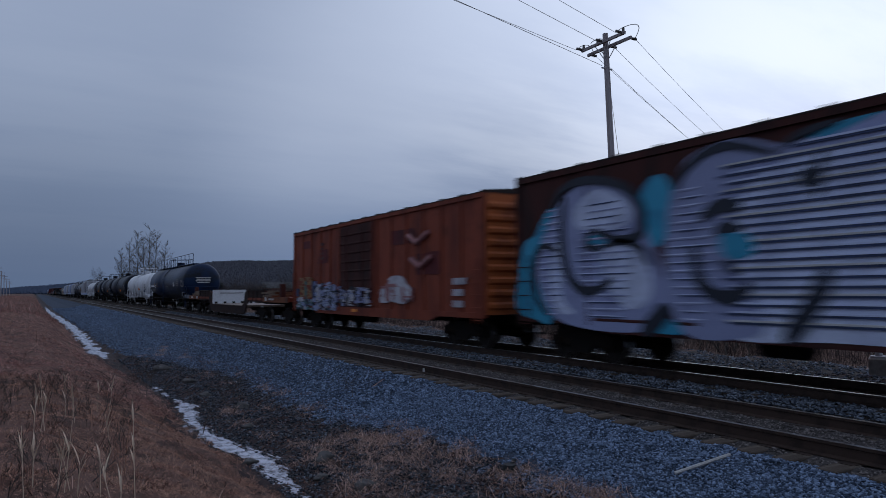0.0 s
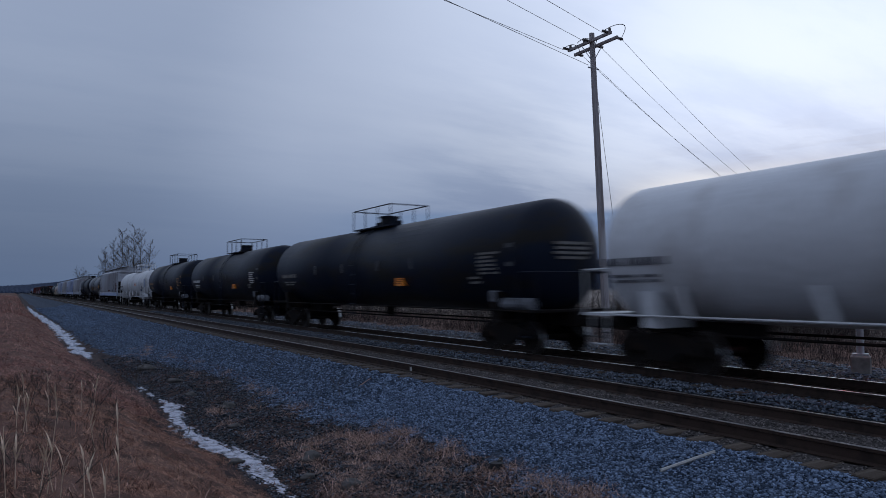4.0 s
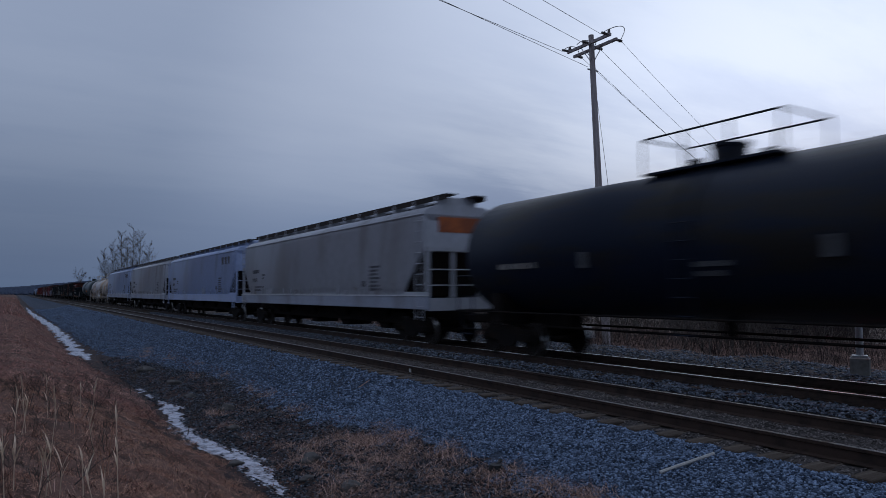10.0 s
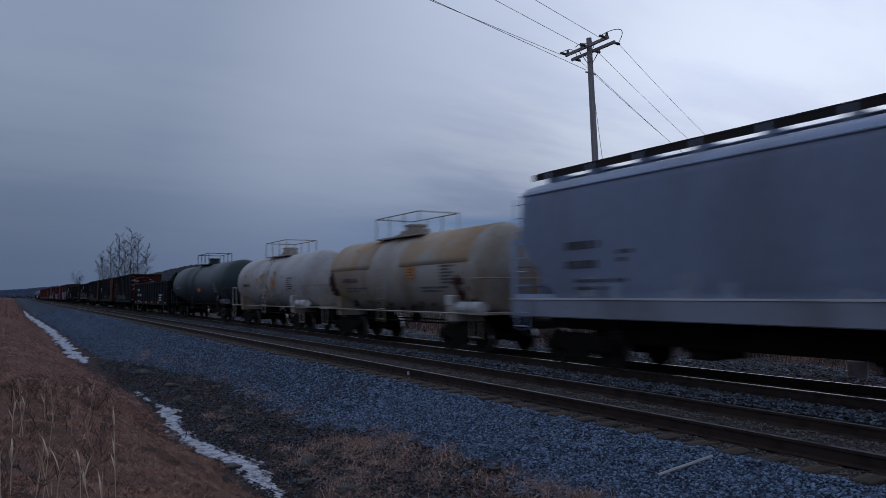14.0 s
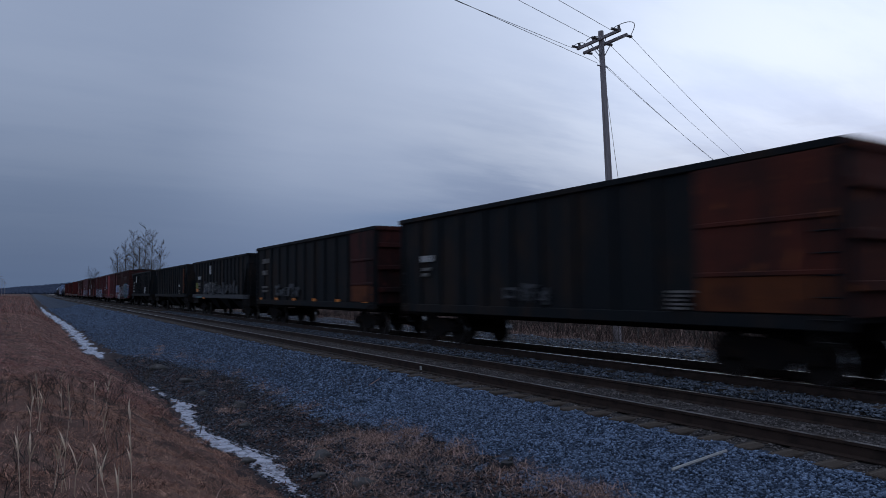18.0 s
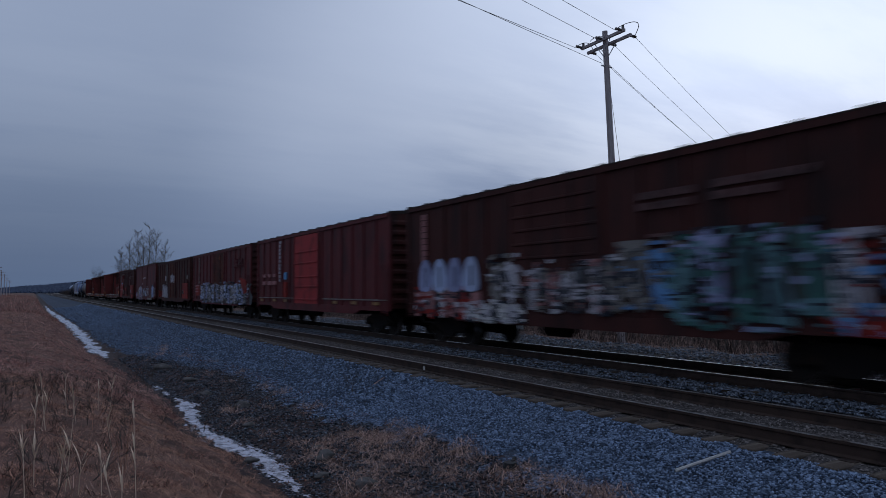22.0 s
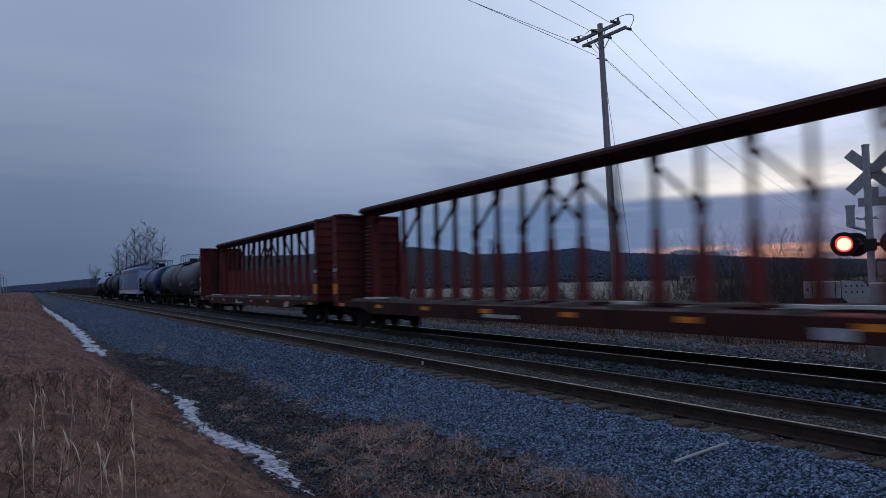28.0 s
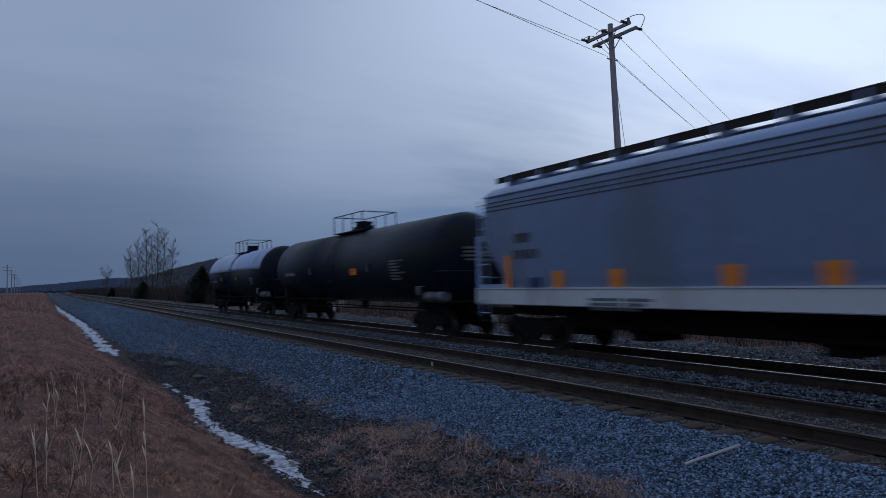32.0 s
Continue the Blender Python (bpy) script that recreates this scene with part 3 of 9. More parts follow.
slot = np.where(cxm < 2.35 + sh + jag * 0.5, 0, np.where(cxm < ballast_edge(cym) + jag, 1, np.where(cxm < 14.9 + jag, 2, np.where((cxm > 30) | (cym > 120), 3, 0))))
slot = np.where((np.abs(cxm - 8.55) < 1.15 + 0.4 * jag) | (np.abs(cxm - 12.38) < 1.2 + 0.4 * jag) | ((cxm > 9.5) & (cxm < 17.4 + 2 * jag)), 4, slot)
gme.polygons.foreach_set("material_index", slot.astype(np.int32))
gme.polygons.foreach_set("use_smooth", np.ones(len(slot), dtype=bool))
ground = thing("ground", gme, None, "bank of dry grass, muddy ditch and grey ballast bed", "ground", kind="structure")

pieces, start = [], 0
wet_co = []
for x0, x1, dx_, y0, y1, dy_ in ((2.3, 3.7, 0.0125, 8, 15, 0.025), (2.3, 3.7, 0.025, 15, 22, 0.055), (1.4, 3.3, 0.06, 30, 60, 0.3), (1.0, 3.3, 0.10, 60, 150, 1.2)):
    a_, b_ = np.arange(x0, x1, dx_), np.arange(y0, y1 + dy_ * 0.5, dy_)
    WX, WY = np.meshgrid(a_, b_)
    f_ = wet(WX, WY)
    inside = (f_[:-1, :-1] + f_[1:, :-1] + f_[:-1, 1:] + f_[1:, 1:]) > 0
    k_ = (np.arange(len(b_) - 1)[:, None] * len(a_) + np.arange(len(a_) - 1)[None, :])[inside] + start
    pieces.append(np.stack([k_, k_ + 1, k_ + len(a_) + 1, k_ + len(a_)], 1))
    wet_co.append(np.stack([WX.ravel(), WY.ravel(), np.full(WX.size, -0.943)], 1))
    start += WX.size
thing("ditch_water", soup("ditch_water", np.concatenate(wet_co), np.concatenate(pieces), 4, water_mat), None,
      "shallow half-frozen meltwater lying in the trackside ditch", "water", kind="structure")

# ================= tracks =================
NEAR, FAR = 8.55, 12.38
RAIL = [(-0.075, -0.178), (0.075, -0.178), (0.075, -0.166), (0.012, -0.15), (0.010, -0.045), (0.036, -0.036), (0.036, -0.004),
        (-0.036, -0.004), (-0.036, -0.036), (-0.010, -0.045), (-0.012, -0.15), (-0.075, -0.166)]
for n, centre in (("near", NEAR), ("far", FAR)):
    for sgn in (-1, 1):
        x = centre + sgn * 0.753
        r = thing("rail", prism(nb(), [(x + u, v) for u, v in RAIL], "y", -40, 1500), steel,
                  "rusty steel rail with a polished top, spiked to wooden ties", "rail", group="rails of the %s track" % n)
        part("railhead", box(nb(), x - 0.03, x + 0.03, -40, 1500, -0.005, 0.0), shiny if n == "far" else dull_head, r, "polished running surface" if n == "far" else "dull running surface")

# ================= railway cars =================
SPEED = 22.6
CARS = []
W = 1.53


def new_car(name, front, rear, label, category):
    """An empty at the car's middle on the far track; front and rear are the body's ends along Y at the start."""
    ob = new(name)
    tagged(ob, label, category, group="cars of the freight train")
    ob.location = (FAR, (front + rear) / 2, 0)
    CARS.append((ob, (front + rear) / 2))
    return ob, (rear - front) / 2


def wheel_mesh():
    bm = nb()
    prof = [(-0.07, 0.0), (-0.07, 0.13), (-0.03, 0.15), (-0.02, 0.34), (-0.07, 0.36), (-0.07, 0.42), (0.045, 0.425), (0.05, 0.455), (0.075, 0.455), (0.075, 0.36), (0.03, 0.34), (0.02, 0.15), (0.07, 0.13), (0.07, 0.0)]
    n = 24
    rings = []
    for u, r in prof:
        rings.append([bm.verts.new((u, r * math.cos(6.28319 * i / n), r * math.sin(6.28319 * i / n))) for i in range(n)] if r else [bm.verts.new((u, 0, 0))])
    for a, b in zip(rings, rings[1:]):
        for i in range(n):
            j = (i + 1) % n
            if len(a) == 1:
                bm.faces.new((a[0], b[i], b[j]))
            elif len(b) == 1:
                bm.faces.new((a[i], b[0], a[j]))
            else:
                bm.faces.new((a[i], b[i], b[j], a[j]))
    bmesh.ops.recalc_face_normals(bm, faces=bm.faces[:])
    me = mesh_of("wheel", bm, wheel_mat, bright_steel)
    for p in me.polygons:
        c = p.center
        if abs(math.hypot(c.y, c.z) - 0.42) < 0.03 and abs(c.x) < 0.045 and abs(p.normal.x) < 0.4:
            p.material_index = 1
    return me


WHEEL = wheel_mesh()
SIDEFRAME = mesh_of("sideframe", prism(nb(), [(-1.15, 0.36), (-1.15, 0.56), (-0.95, 0.66), (-0.6, 0.70), (-0.35, 0.78), (0.35, 0.78), (0.6, 0.70), (0.95, 0.66), (1.15, 0.56), (1.15, 0.36),
                                              (0.72, 0.36), (0.55, 0.42), (0.30, 0.22), (-0.30, 0.22), (-0.55, 0.42), (-0.72, 0.36)], "x", -0.07, 0.07), iron)
BOLSTER = mesh_of("bolster", box(nb(), -0.95, 0.95, -0.18, 0.18, 0.45, 0.74, 0.03), iron)
AXLE = mesh_of("axle", bar(nb(), (-1.05, 0, 0), (1.05, 0, 0), 0.075, 8), iron)
_b = nb()
for k in (-0.14, 0.0, 0.14):
    for q in range(3):
        lo = 0.34 + q * 0.11
        bar(_b, (0, k, lo), (0, k, lo + 0.085), 0.06, 8)
SPRING = mesh_of("spring_nest", _b, iron)
CAP = mesh_of("bearing_cap", bar(nb(), (-0.10, 0, 0), (0.10, 0, 0), 0.11, 10), iron)
_b = nb()
box(_b, -0.09, 0.09, -0.30, 0.25, 0.78, 0.96, 0.02)
box(_b, -0.17, 0.17, 0.18, 0.50, 0.74, 1.00, 0.04)
COUPLER = mesh_of("coupler", _b, iron)
_b = nb()
bar(_b, (0, -0.05, 0.74), (0, 0.2, 0.52), 0.025, 6)
bar(_b, (0, 0.2, 0.52), (0, 0.55, 0.55), 0.025, 6)
HOSE = mesh_of("brake_hose", _b, black_plastic)


def truck(car, y):
    t = part("truck", BOLSTER, None, car, "four-wheeled cast steel truck", (0, y, 0))
    for sx in (-1, 1):
        part("sideframe", SIDEFRAME, None, t, "", (sx * 0.99, 0, 0))
        part("spring_nest", SPRING, None, t, "", (sx * 0.99, 0, 0))
        for sy in (-0.88, 0.88):
            part("wheel", WHEEL, None, t, "", (sx * 0.79, sy, 0.425)).scale.x = sx * -1
            part("bearing_cap", CAP, None, t, "", (sx * 1.06, sy, 0.46))
    for sy in (-0.88, 0.88):
        part("axle", AXLE, None, t, "", (0, sy, 0.425))


def gear(car, half, inset=1.9, draw=0.25):
    """Trucks, couplers and hoses at both ends of a car."""
    for sy in (-1, 1):
        truck(car, sy * (half - inset))
        c = part("coupler", COUPLER, None, car, "", (0, sy * (half + draw), 0))
        h = part("brake_hose", HOSE, None, car, "", (-0.3, sy * (half + draw * 0.5), 0))
        if sy < 0:
            c.rotation_euler.z = h.rotation_euler.z = math.pi


def ladder(car, x, y, z0, z1, mat, width=0.42, along="y", step=0.36):
    bm = nb()
    d = (0, width / 2, 0) if along == "y" else (width / 2, 0, 0)
    for s in (-1, 1):
        bar(bm, (x + s * d[0], y + s * d[1], z0), (x + s * d[0], y + s * d[1], z1), 0.018, 5)
    z = z0 + 0.1
    while z < z1:
        bar(bm, (x - d[0], y - d[1], z), (x + d[0], y + d[1], z), 0.014, 5)
        z += step
    return part("ladder", bm, mat, car)


def raw(V, F, x0, x1, outline):
    """Adds a thin upright slab with an outline of (y, z) to lists of corners and faces; x0 is its front."""
    n, k = len(outline), len(V)
    V.extend((x0, y, z) for y, z in outline)
    V.extend((x1, y, z) for y, z in outline)
    F.append(tuple(range(k, k + n)))
    for i in range(n):
        j = (i + 1) % n
        F.append((k + j, k + i, k + n + i, k + n + j))


def slabs(name, V, F, mat, parent, label=""):
    """Many slabs of one paint as one part."""
    bm = nb()
    me = mesh_from(name, V, F, mat)
    bm.from_mesh(me)
    bmesh.ops.recalc_face_normals(bm, faces=bm.faces[:])
    bm.to_mesh(me)
    bm.free()
    ob = part(name, me, None, parent, label)
    ob["kind"] = "stuff"
    return ob


def lettering(car, x, y, z, w, h, mat, rows=1, gap=1.7, label="unreadable stencilled lettering", seed=0):
    """Plain bars in place of writing, of the size of the letters; x is a depth or a function of the height."""
    r = random.Random(seed * 77 + int(y * 10) + int(z * 100))
    V, F = [], []
    lw = h * (0.72 if h > 0.09 else 2.2)
    for i in range(rows):
        zz = z - i * h * gap
        xx = x(zz) if callable(x) else x
        pos = y + w / 2
        end = pos - w * (1 if i == 0 else r.uniform(0.62, 1.0))
        count, stop = 0, r.randint(3, 6)
        while pos - lw * 0.5 > end:
            top, low = zz + h / 2, zz - h / 2
            raw(V, F, xx - 0.008, xx + 0.04, [(pos, low), (pos, top), (max(end, pos - lw), top), (max(end, pos - lw), low)])
            count += 1
            pos -= lw * 1.28
            if count == stop:
                count, stop = 0, r.randint(3, 6)
                pos -= lw * 0.7
    return slabs("lettering", V, F, mat, car, label)


def blob(r, y, z, w, h, n=18, rough=0.16):
    """A rounded, uneven outline."""
    ph = [r.uniform(0, 6.28) for _ in range(3)]
    out = []
    for i in range(n):
        a = 6.28319 * i / n
        k = 1 + rough * (math.sin(2 * a + ph[0]) + 0.7 * math.sin(3 * a + ph[1]) + 0.5 * math.sin(5 * a + ph[2]))
        ca, sa = math.cos(a), math.sin(a)
        sq = (abs(ca) ** 4 + abs(sa) ** 4) ** 0.25
        out.append((y + w / 2 * k * ca / sq ** 0.6, z + h / 2 * k * sa / sq ** 0.6))
    return out


def smooth_line(points, closed=False, steps=5):
    """A rounded line through (y, z) points."""
    n = len(points)
    out = []
    for i in range(n if closed else n - 1):
        q = [points[(i + k) % n] if closed else points[min(max(i + k, 0), n - 1)] for k in (-1, 0, 1, 2)]
        for s in range(steps):
            t = s / steps
            out.append(tuple(0.5 * (2 * q[1][c] + (q[2][c] - q[0][c]) * t + (2 * q[0][c] - 5 * q[1][c] + 4 * q[2][c] - q[3][c]) * t * t + (3 * q[1][c] - q[0][c] - 3 * q[2][c] + q[3][c]) * t ** 3) for c in (0, 1)))
    if not closed:
        out.append(points[-1])
    return out


def stroke(points, width, x, lift, taper=0.4, jitter=0.0, r=None):
    """A sprayed line of some thickness on a side facing -x."""
    pts = smooth_line(points)
    bm = nb()
    rows = []
    n = len(pts)
    for i, (y, z) in enumerate(pts):
        a, b = pts[max(i - 1, 0)], pts[min(i + 1, n - 1)]
        dy, dz_ = b[0] - a[0], b[1] - a[1]
        m = math.hypot(dy, dz_) or 1
        w = width / 2 * (1 - (1 - taper) * abs(2 * i / (n - 1) - 1) ** 3) * (1 + (r.uniform(-jitter, jitter) if r else 0))
        ny_, nz_ = -dz_ / m * w, dy / m * w
        rows.append([bm.verts.new(v) for v in ((x - lift, y + ny_, z + nz_), (x - lift, y - ny_, z - nz_), (x, y - ny_, z - nz_), (x, y + ny_, z + nz_))])
    for a, b in zip(rows, rows[1:]):
        for k in range(4):
            bm.faces.new((a[k], a[(k + 1) % 4], b[(k + 1) % 4], b[k]))
    bm.faces.new(rows[0][::-1])
    bm.faces.new(rows[-1])
    bmesh.ops.recalc_face_normals(bm, faces=bm.faces[:])
    return bm


def sprayed(car, points, x, lift, mat, label):
    """A filled, rounded patch of paint."""
    return part("graffiti", prism(nb(), smooth_line(points, True, 4), "x", x - lift, x), mat, car, label)


def ragged(r, y, z, w, h, lean=0.0, fray=0.12):
    """A worn upright dab of paint: four frayed sides round (y, z)."""
    out = []
    for a, b in (((-0.5, -0.5), (-0.5, 0.5)), ((-0.5, 0.5), (0.5, 0.5)), ((0.5, 0.5), (0.5, -0.5)), ((0.5, -0.5), (-0.5, -0.5))):
        for f in (0.0, 0.35, 0.7):
            u, v = a[0] + (b[0] - a[0]) * f, a[1] + (b[1] - a[1]) * f
            out.append((y + w * (u + r.uniform(-fray, fray)) + lean * h * v, z + h * (v + r.uniform(-fray, fray) * 0.6)))
    return out


def mural(car, x, y0, y1, z0, z1, mats, n=60, seed=1, depth=0.04, label="weathered many-coloured graffiti", width=0.7, worn=1.0):
    """A worn row of sprayed letters: upright and level dabs, dark outlines and flecks, one part for each paint."""
    r = random.Random(seed)
    sheets = {}
    lift = [depth]

    def dab(mat, outline):
        V, F = sheets.setdefault(mat.name, (mat, [], []))[1:]
        lift[0] += 0.00008
        raw(V, F, x - lift[0], x + 0.03, outline)

    letters = max(2, round((y1 - y0) / width))
    lw = (y1 - y0) / letters
    for i in range(letters):
        main, other = mats[i % len(mats)], mats[(i * 3 + 1) % len(mats)]
        h = (z1 - z0) * r.uniform(0.72, 1.0)
        zb = z0 + (z1 - z0 - h) * r.uniform(0.0, 0.7)
        yc = y0 + lw * (i + 0.5)
        lean = r.uniform(-0.16, 0.16)
        for _ in range(r.randint(2, 3)):
            dab(main, ragged(r, yc + lw * r.uniform(-0.3, 0.3), zb + h * r.uniform(0.4, 0.6), lw * r.uniform(0.22, 0.42), h * r.uniform(0.6, 0.95), lean))
        for _ in range(r.randint(1, 3)):
            dab(other if r.random() < 0.5 else main, ragged(r, yc + lw * r.uniform(-0.1, 0.1), zb + h * r.uniform(0.1, 0.95), lw * r.uniform(0.5, 1.0), h * r.uniform(0.08, 0.18), lean))
        for _ in range(r.randint(2, 4)):
            dab(ink, ragged(r, yc + lw * r.uniform(-0.48, 0.48), zb + h * r.uniform(0.25, 0.7), lw * r.uniform(0.05, 0.12), h * r.uniform(0.3, 0.7), lean + r.uniform(-0.15, 0.15)))
        for _ in range(r.randint(1, 3)):
            dab(ink, ragged(r, yc + lw * r.uniform(-0.3, 0.3), zb + h * r.uniform(0.15, 0.85), lw * r.uniform(0.3, 0.6), h * r.uniform(0.03, 0.07), lean))
    for k in range(int(n * worn)):
        m = mats[k % len(mats)] if k % 3 else ink
        dab(m, ragged(r, r.uniform(y0, y1), z0 + (z1 - z0) * r.random() ** 1.3, r.uniform(0.05, 0.30), r.uniform(0.03, 0.14), 0, 0.25))
    for mat, V, F in sheets.values():
        slabs("graffiti", V, F, mat, car, label)


def scribble(car, x, y0, y1, z0, z1, mat, n=8, seed=1, depth=0.04, label="smeared chalky graffiti"):
    """Loose tall letters of old paint, each a few quick strokes and a thin smear."""
    r = random.Random(seed)
    V, F = [], []
    lift = depth
    for k in range(n):
        w = (y1 - y0) / n
        y = y0 + w * (k + r.uniform(0.3, 0.7))
        h = (z1 - z0) * r.uniform(0.5, 1.0)
        zb = z0 + r.uniform(0, 0.4) * (z1 - z0 - h)
        for q in range(r.randint(2, 4)):
            lift += 0.0003
            raw(V, F, x - lift, x + 0.03, ragged(r, y + w * r.uniform(-0.4, 0.4), zb + h * 0.5, w * r.uniform(0.08, 0.22), h * r.uniform(0.5, 1.0), r.uniform(-0.25, 0.25)))
        for q in range(r.randint(1, 2)):
            lift += 0.0003
            raw(V, F, x - lift, x + 0.03, ragged(r, y, zb + h * r.random(), w * r.uniform(0.4, 0.9), h * r.uniform(0.06, 0.16)))
        for q in range(5):
            lift += 0.0003
            raw(V, F, x - lift, x + 0.03, ragged(r, y + w * r.uniform(-0.5, 0.5), zb + h * r.random(), r.uniform(0.04, 0.18), r.uniform(0.02, 0.10), 0, 0.25))
    slabs("graffiti", V, F, mat, car, label)


def reflectors(car, x, half, z, n, mat=None, w=0.45, h=0.11):
    for k in range(n):
        y = -half + 0.9 + (2 * half - 1.8) * k / max(1, n - 1)
        part("reflector", box(nb(), x - 0.006, x + 0.002, y - w / 2, y + w / 2, z - h / 2, z + h / 2), mat or amber, car, "amber reflective strip")


def boxcar(name, front, rear, label, side, H=4.62, ribs=15, door=0.0, door_w=3.0, door_mat=None, end_mat=None, roof=None, style="rib", floor=1.02, door_ribs=()):
    car, L = new_car(name, front, rear, label, "boxcar")
    end_mat, roof, door_mat = end_mat or side, roof or dull_roof, door_mat or side
    eave = H - 0.10
    part("body", box(nb(), -W + 0.05, W - 0.05, -L + 0.06, L - 0.06, floor, eave, 0.015), side, car)
    # side sills and top chords
    for sx in (-1, 1):
        part("side_sill", prism(nb(), [(-L + 0.1, floor + 0.06), (-L + 0.1, floor - 0.10), (-L + 2.6, floor - 0.10), (-L + 3.2, floor - 0.26), (L - 3.2, floor - 0.26), (L - 2.6, floor - 0.10), (L - 0.1, floor - 0.10), (L - 0.1, floor + 0.06)],
                                "x", min(sx * (W - 0.06), sx * W), max(sx * (W - 0.06), sx * W)), side, car)
        part("top_chord", box(nb(), min(sx * (W - 0.08), sx * (W + 0.015)), max(sx * (W - 0.08), sx * (W + 0.015)), -L + 0.04, L - 0.04, eave - 0.13, eave), side, car)
    rib = mesh_of("side_post", box(nb(), -0.03, 0.03, -0.055, 0.055, floor + 0.06, eave - 0.13, 0.012), side)
    for k in range(ribs + 1):
        y = -L + 0.12 + (2 * L - 0.24) * k / ribs
        if style == "rib":
            if abs(y - door) < door_w / 2:
                continue
            for sx in (-1, 1):
                part("side_post", rib, None, car, "", (sx * (W - 0.028), y, 0))
    # doors
    for sx in (-1, 1):
        d = part("door", box(nb(), min(sx * (W - 0.06), sx * (W - 0.005)), max(sx * (W - 0.06), sx * (W - 0.005)), door - door_w / 2, door + door_w / 2, floor + 0.05, eave - 0.16, 0.01), door_mat, car, "wide corrugated sliding door")
        for z in door_ribs or [floor + 0.05 + (eave - floor - 0.2) * k / 9 for k in range(1, 9)]:
            part("door_corrugation", box(nb(), min(sx * (W - 0.02), sx * (W + 0.03)), max(sx * (W - 0.02), sx * (W + 0.03)), door - door_w / 2 + 0.08, door + door_w / 2 - 0.08, z - 0.035, z + 0.035, 0.012), door_mat, d)
        for k in (-1, 1):
            part("door_post", box(nb(), min(sx * (W - 0.03), sx * (W + 0.02)), max(sx * (W - 0.03), sx * (W + 0.02)), door + k * (door_w / 2 + 0.06) - 0.05, door + k * (door_w / 2 + 0.06) + 0.05, floor - 0.1, eave - 0.1), side, d)
        for k in (-0.25, 0.25) if not door_ribs else ():
            bm = nb()
            bar(bm, (sx * (W + 0.05), door + k * door_w, floor + 0.1), (sx * (W + 0.05), door + k * door_w, eave - 0.25), 0.02, 6)
            part("lock_rod", bm, door_mat, d)
    # ends: deep horizontal corrugations
    for sy in (-1, 1):
        e = part("end_wall", box(nb(), -W + 0.06, W - 0.06, min(sy * (L - 0.07), sy * (L - 0.02)), max(sy * (L - 0.07), sy * (L - 0.02)), floor, eave), end_mat, car)
        for k in range(9):
            z = floor + 0.25 + k * (eave - floor - 0.4) / 8.6
            part("end_corrugation", prism(nb(), [(sy * (L - 0.03), z - 0.13), (sy * (L + 0.05), z - 0.05), (sy * (L + 0.05), z + 0.05), (sy * (L - 0.03), z + 0.13)], "x", -W + 0.14, W - 0.14), end_mat, e)
        for sx in (-1, 1):
            part("corner_post", box(nb(), sx * W - (0.07 if sx > 0 else 0.0), sx * W + (0.0 if sx > 0 else 0.07), sy * L - (0.10 if sy > 0 else 0.0), sy * L + (0.0 if sy > 0 else 0.10), floor - 0.08, eave, 0.01), side, car)
        ladder(car, -sy * (W - 0.35), sy * (L + 0.07), floor - 0.2, floor + 1.5, end_mat, 0.42, "x")
        part("platform", box(nb(), -0.75, 0.75, min(sy * L, sy * (L + 0.22)), max(sy * L, sy * (L + 0.22)), floor - 0.02, floor + 0.01), iron, car)
    for sy in (-1, 1):
        ladder(car, -(W + 0.05), sy * (L - 0.35), floor - 0.25, floor + 1.6, side)
        ladder(car, W + 0.05, -sy * (L - 0.35), floor - 0.25, floor + 1.6, side)
    # roof with cross ribs
    part("roof", prism(nb(), [(-W - 0.02, eave), (-W - 0.02, eave + 0.03), (0, H + 0.06), (W + 0.02, eave + 0.03), (W + 0.02, eave)], "y", -L, L), roof, car)
    rr = mesh_of("roof_rib", prism(nb(), [(-W - 0.02, eave + 0.025), (-W - 0.02, eave + 0.075), (0, H + 0.115), (W + 0.02, eave + 0.075), (W + 0.02, eave + 0.025), (0, H + 0.05)], "y", -0.035, 0.035), roof)
    for k in range(15):
        part("roof_rib", rr, None, car, "", (0, -L + 0.1 + (2 * L - 0.2) * k / 14, 0))
    part("centre_sill", box(nb(), -0.25, 0.25, -L, L, floor - 0.34, floor), iron, car)
    part("underframe", box(nb(), -1.2, 1.2, -L + 3.4, L - 3.4, floor - 0.28, floor - 0.05), iron, car)
    bm = nb()
    bar(bm, (-0.6, 0.9, floor - 0.38), (-0.6, 1.9, floor - 0.38), 0.2, 12)
    part("air_tank", bm, iron, car)
    gear(car, L)
    return car, L


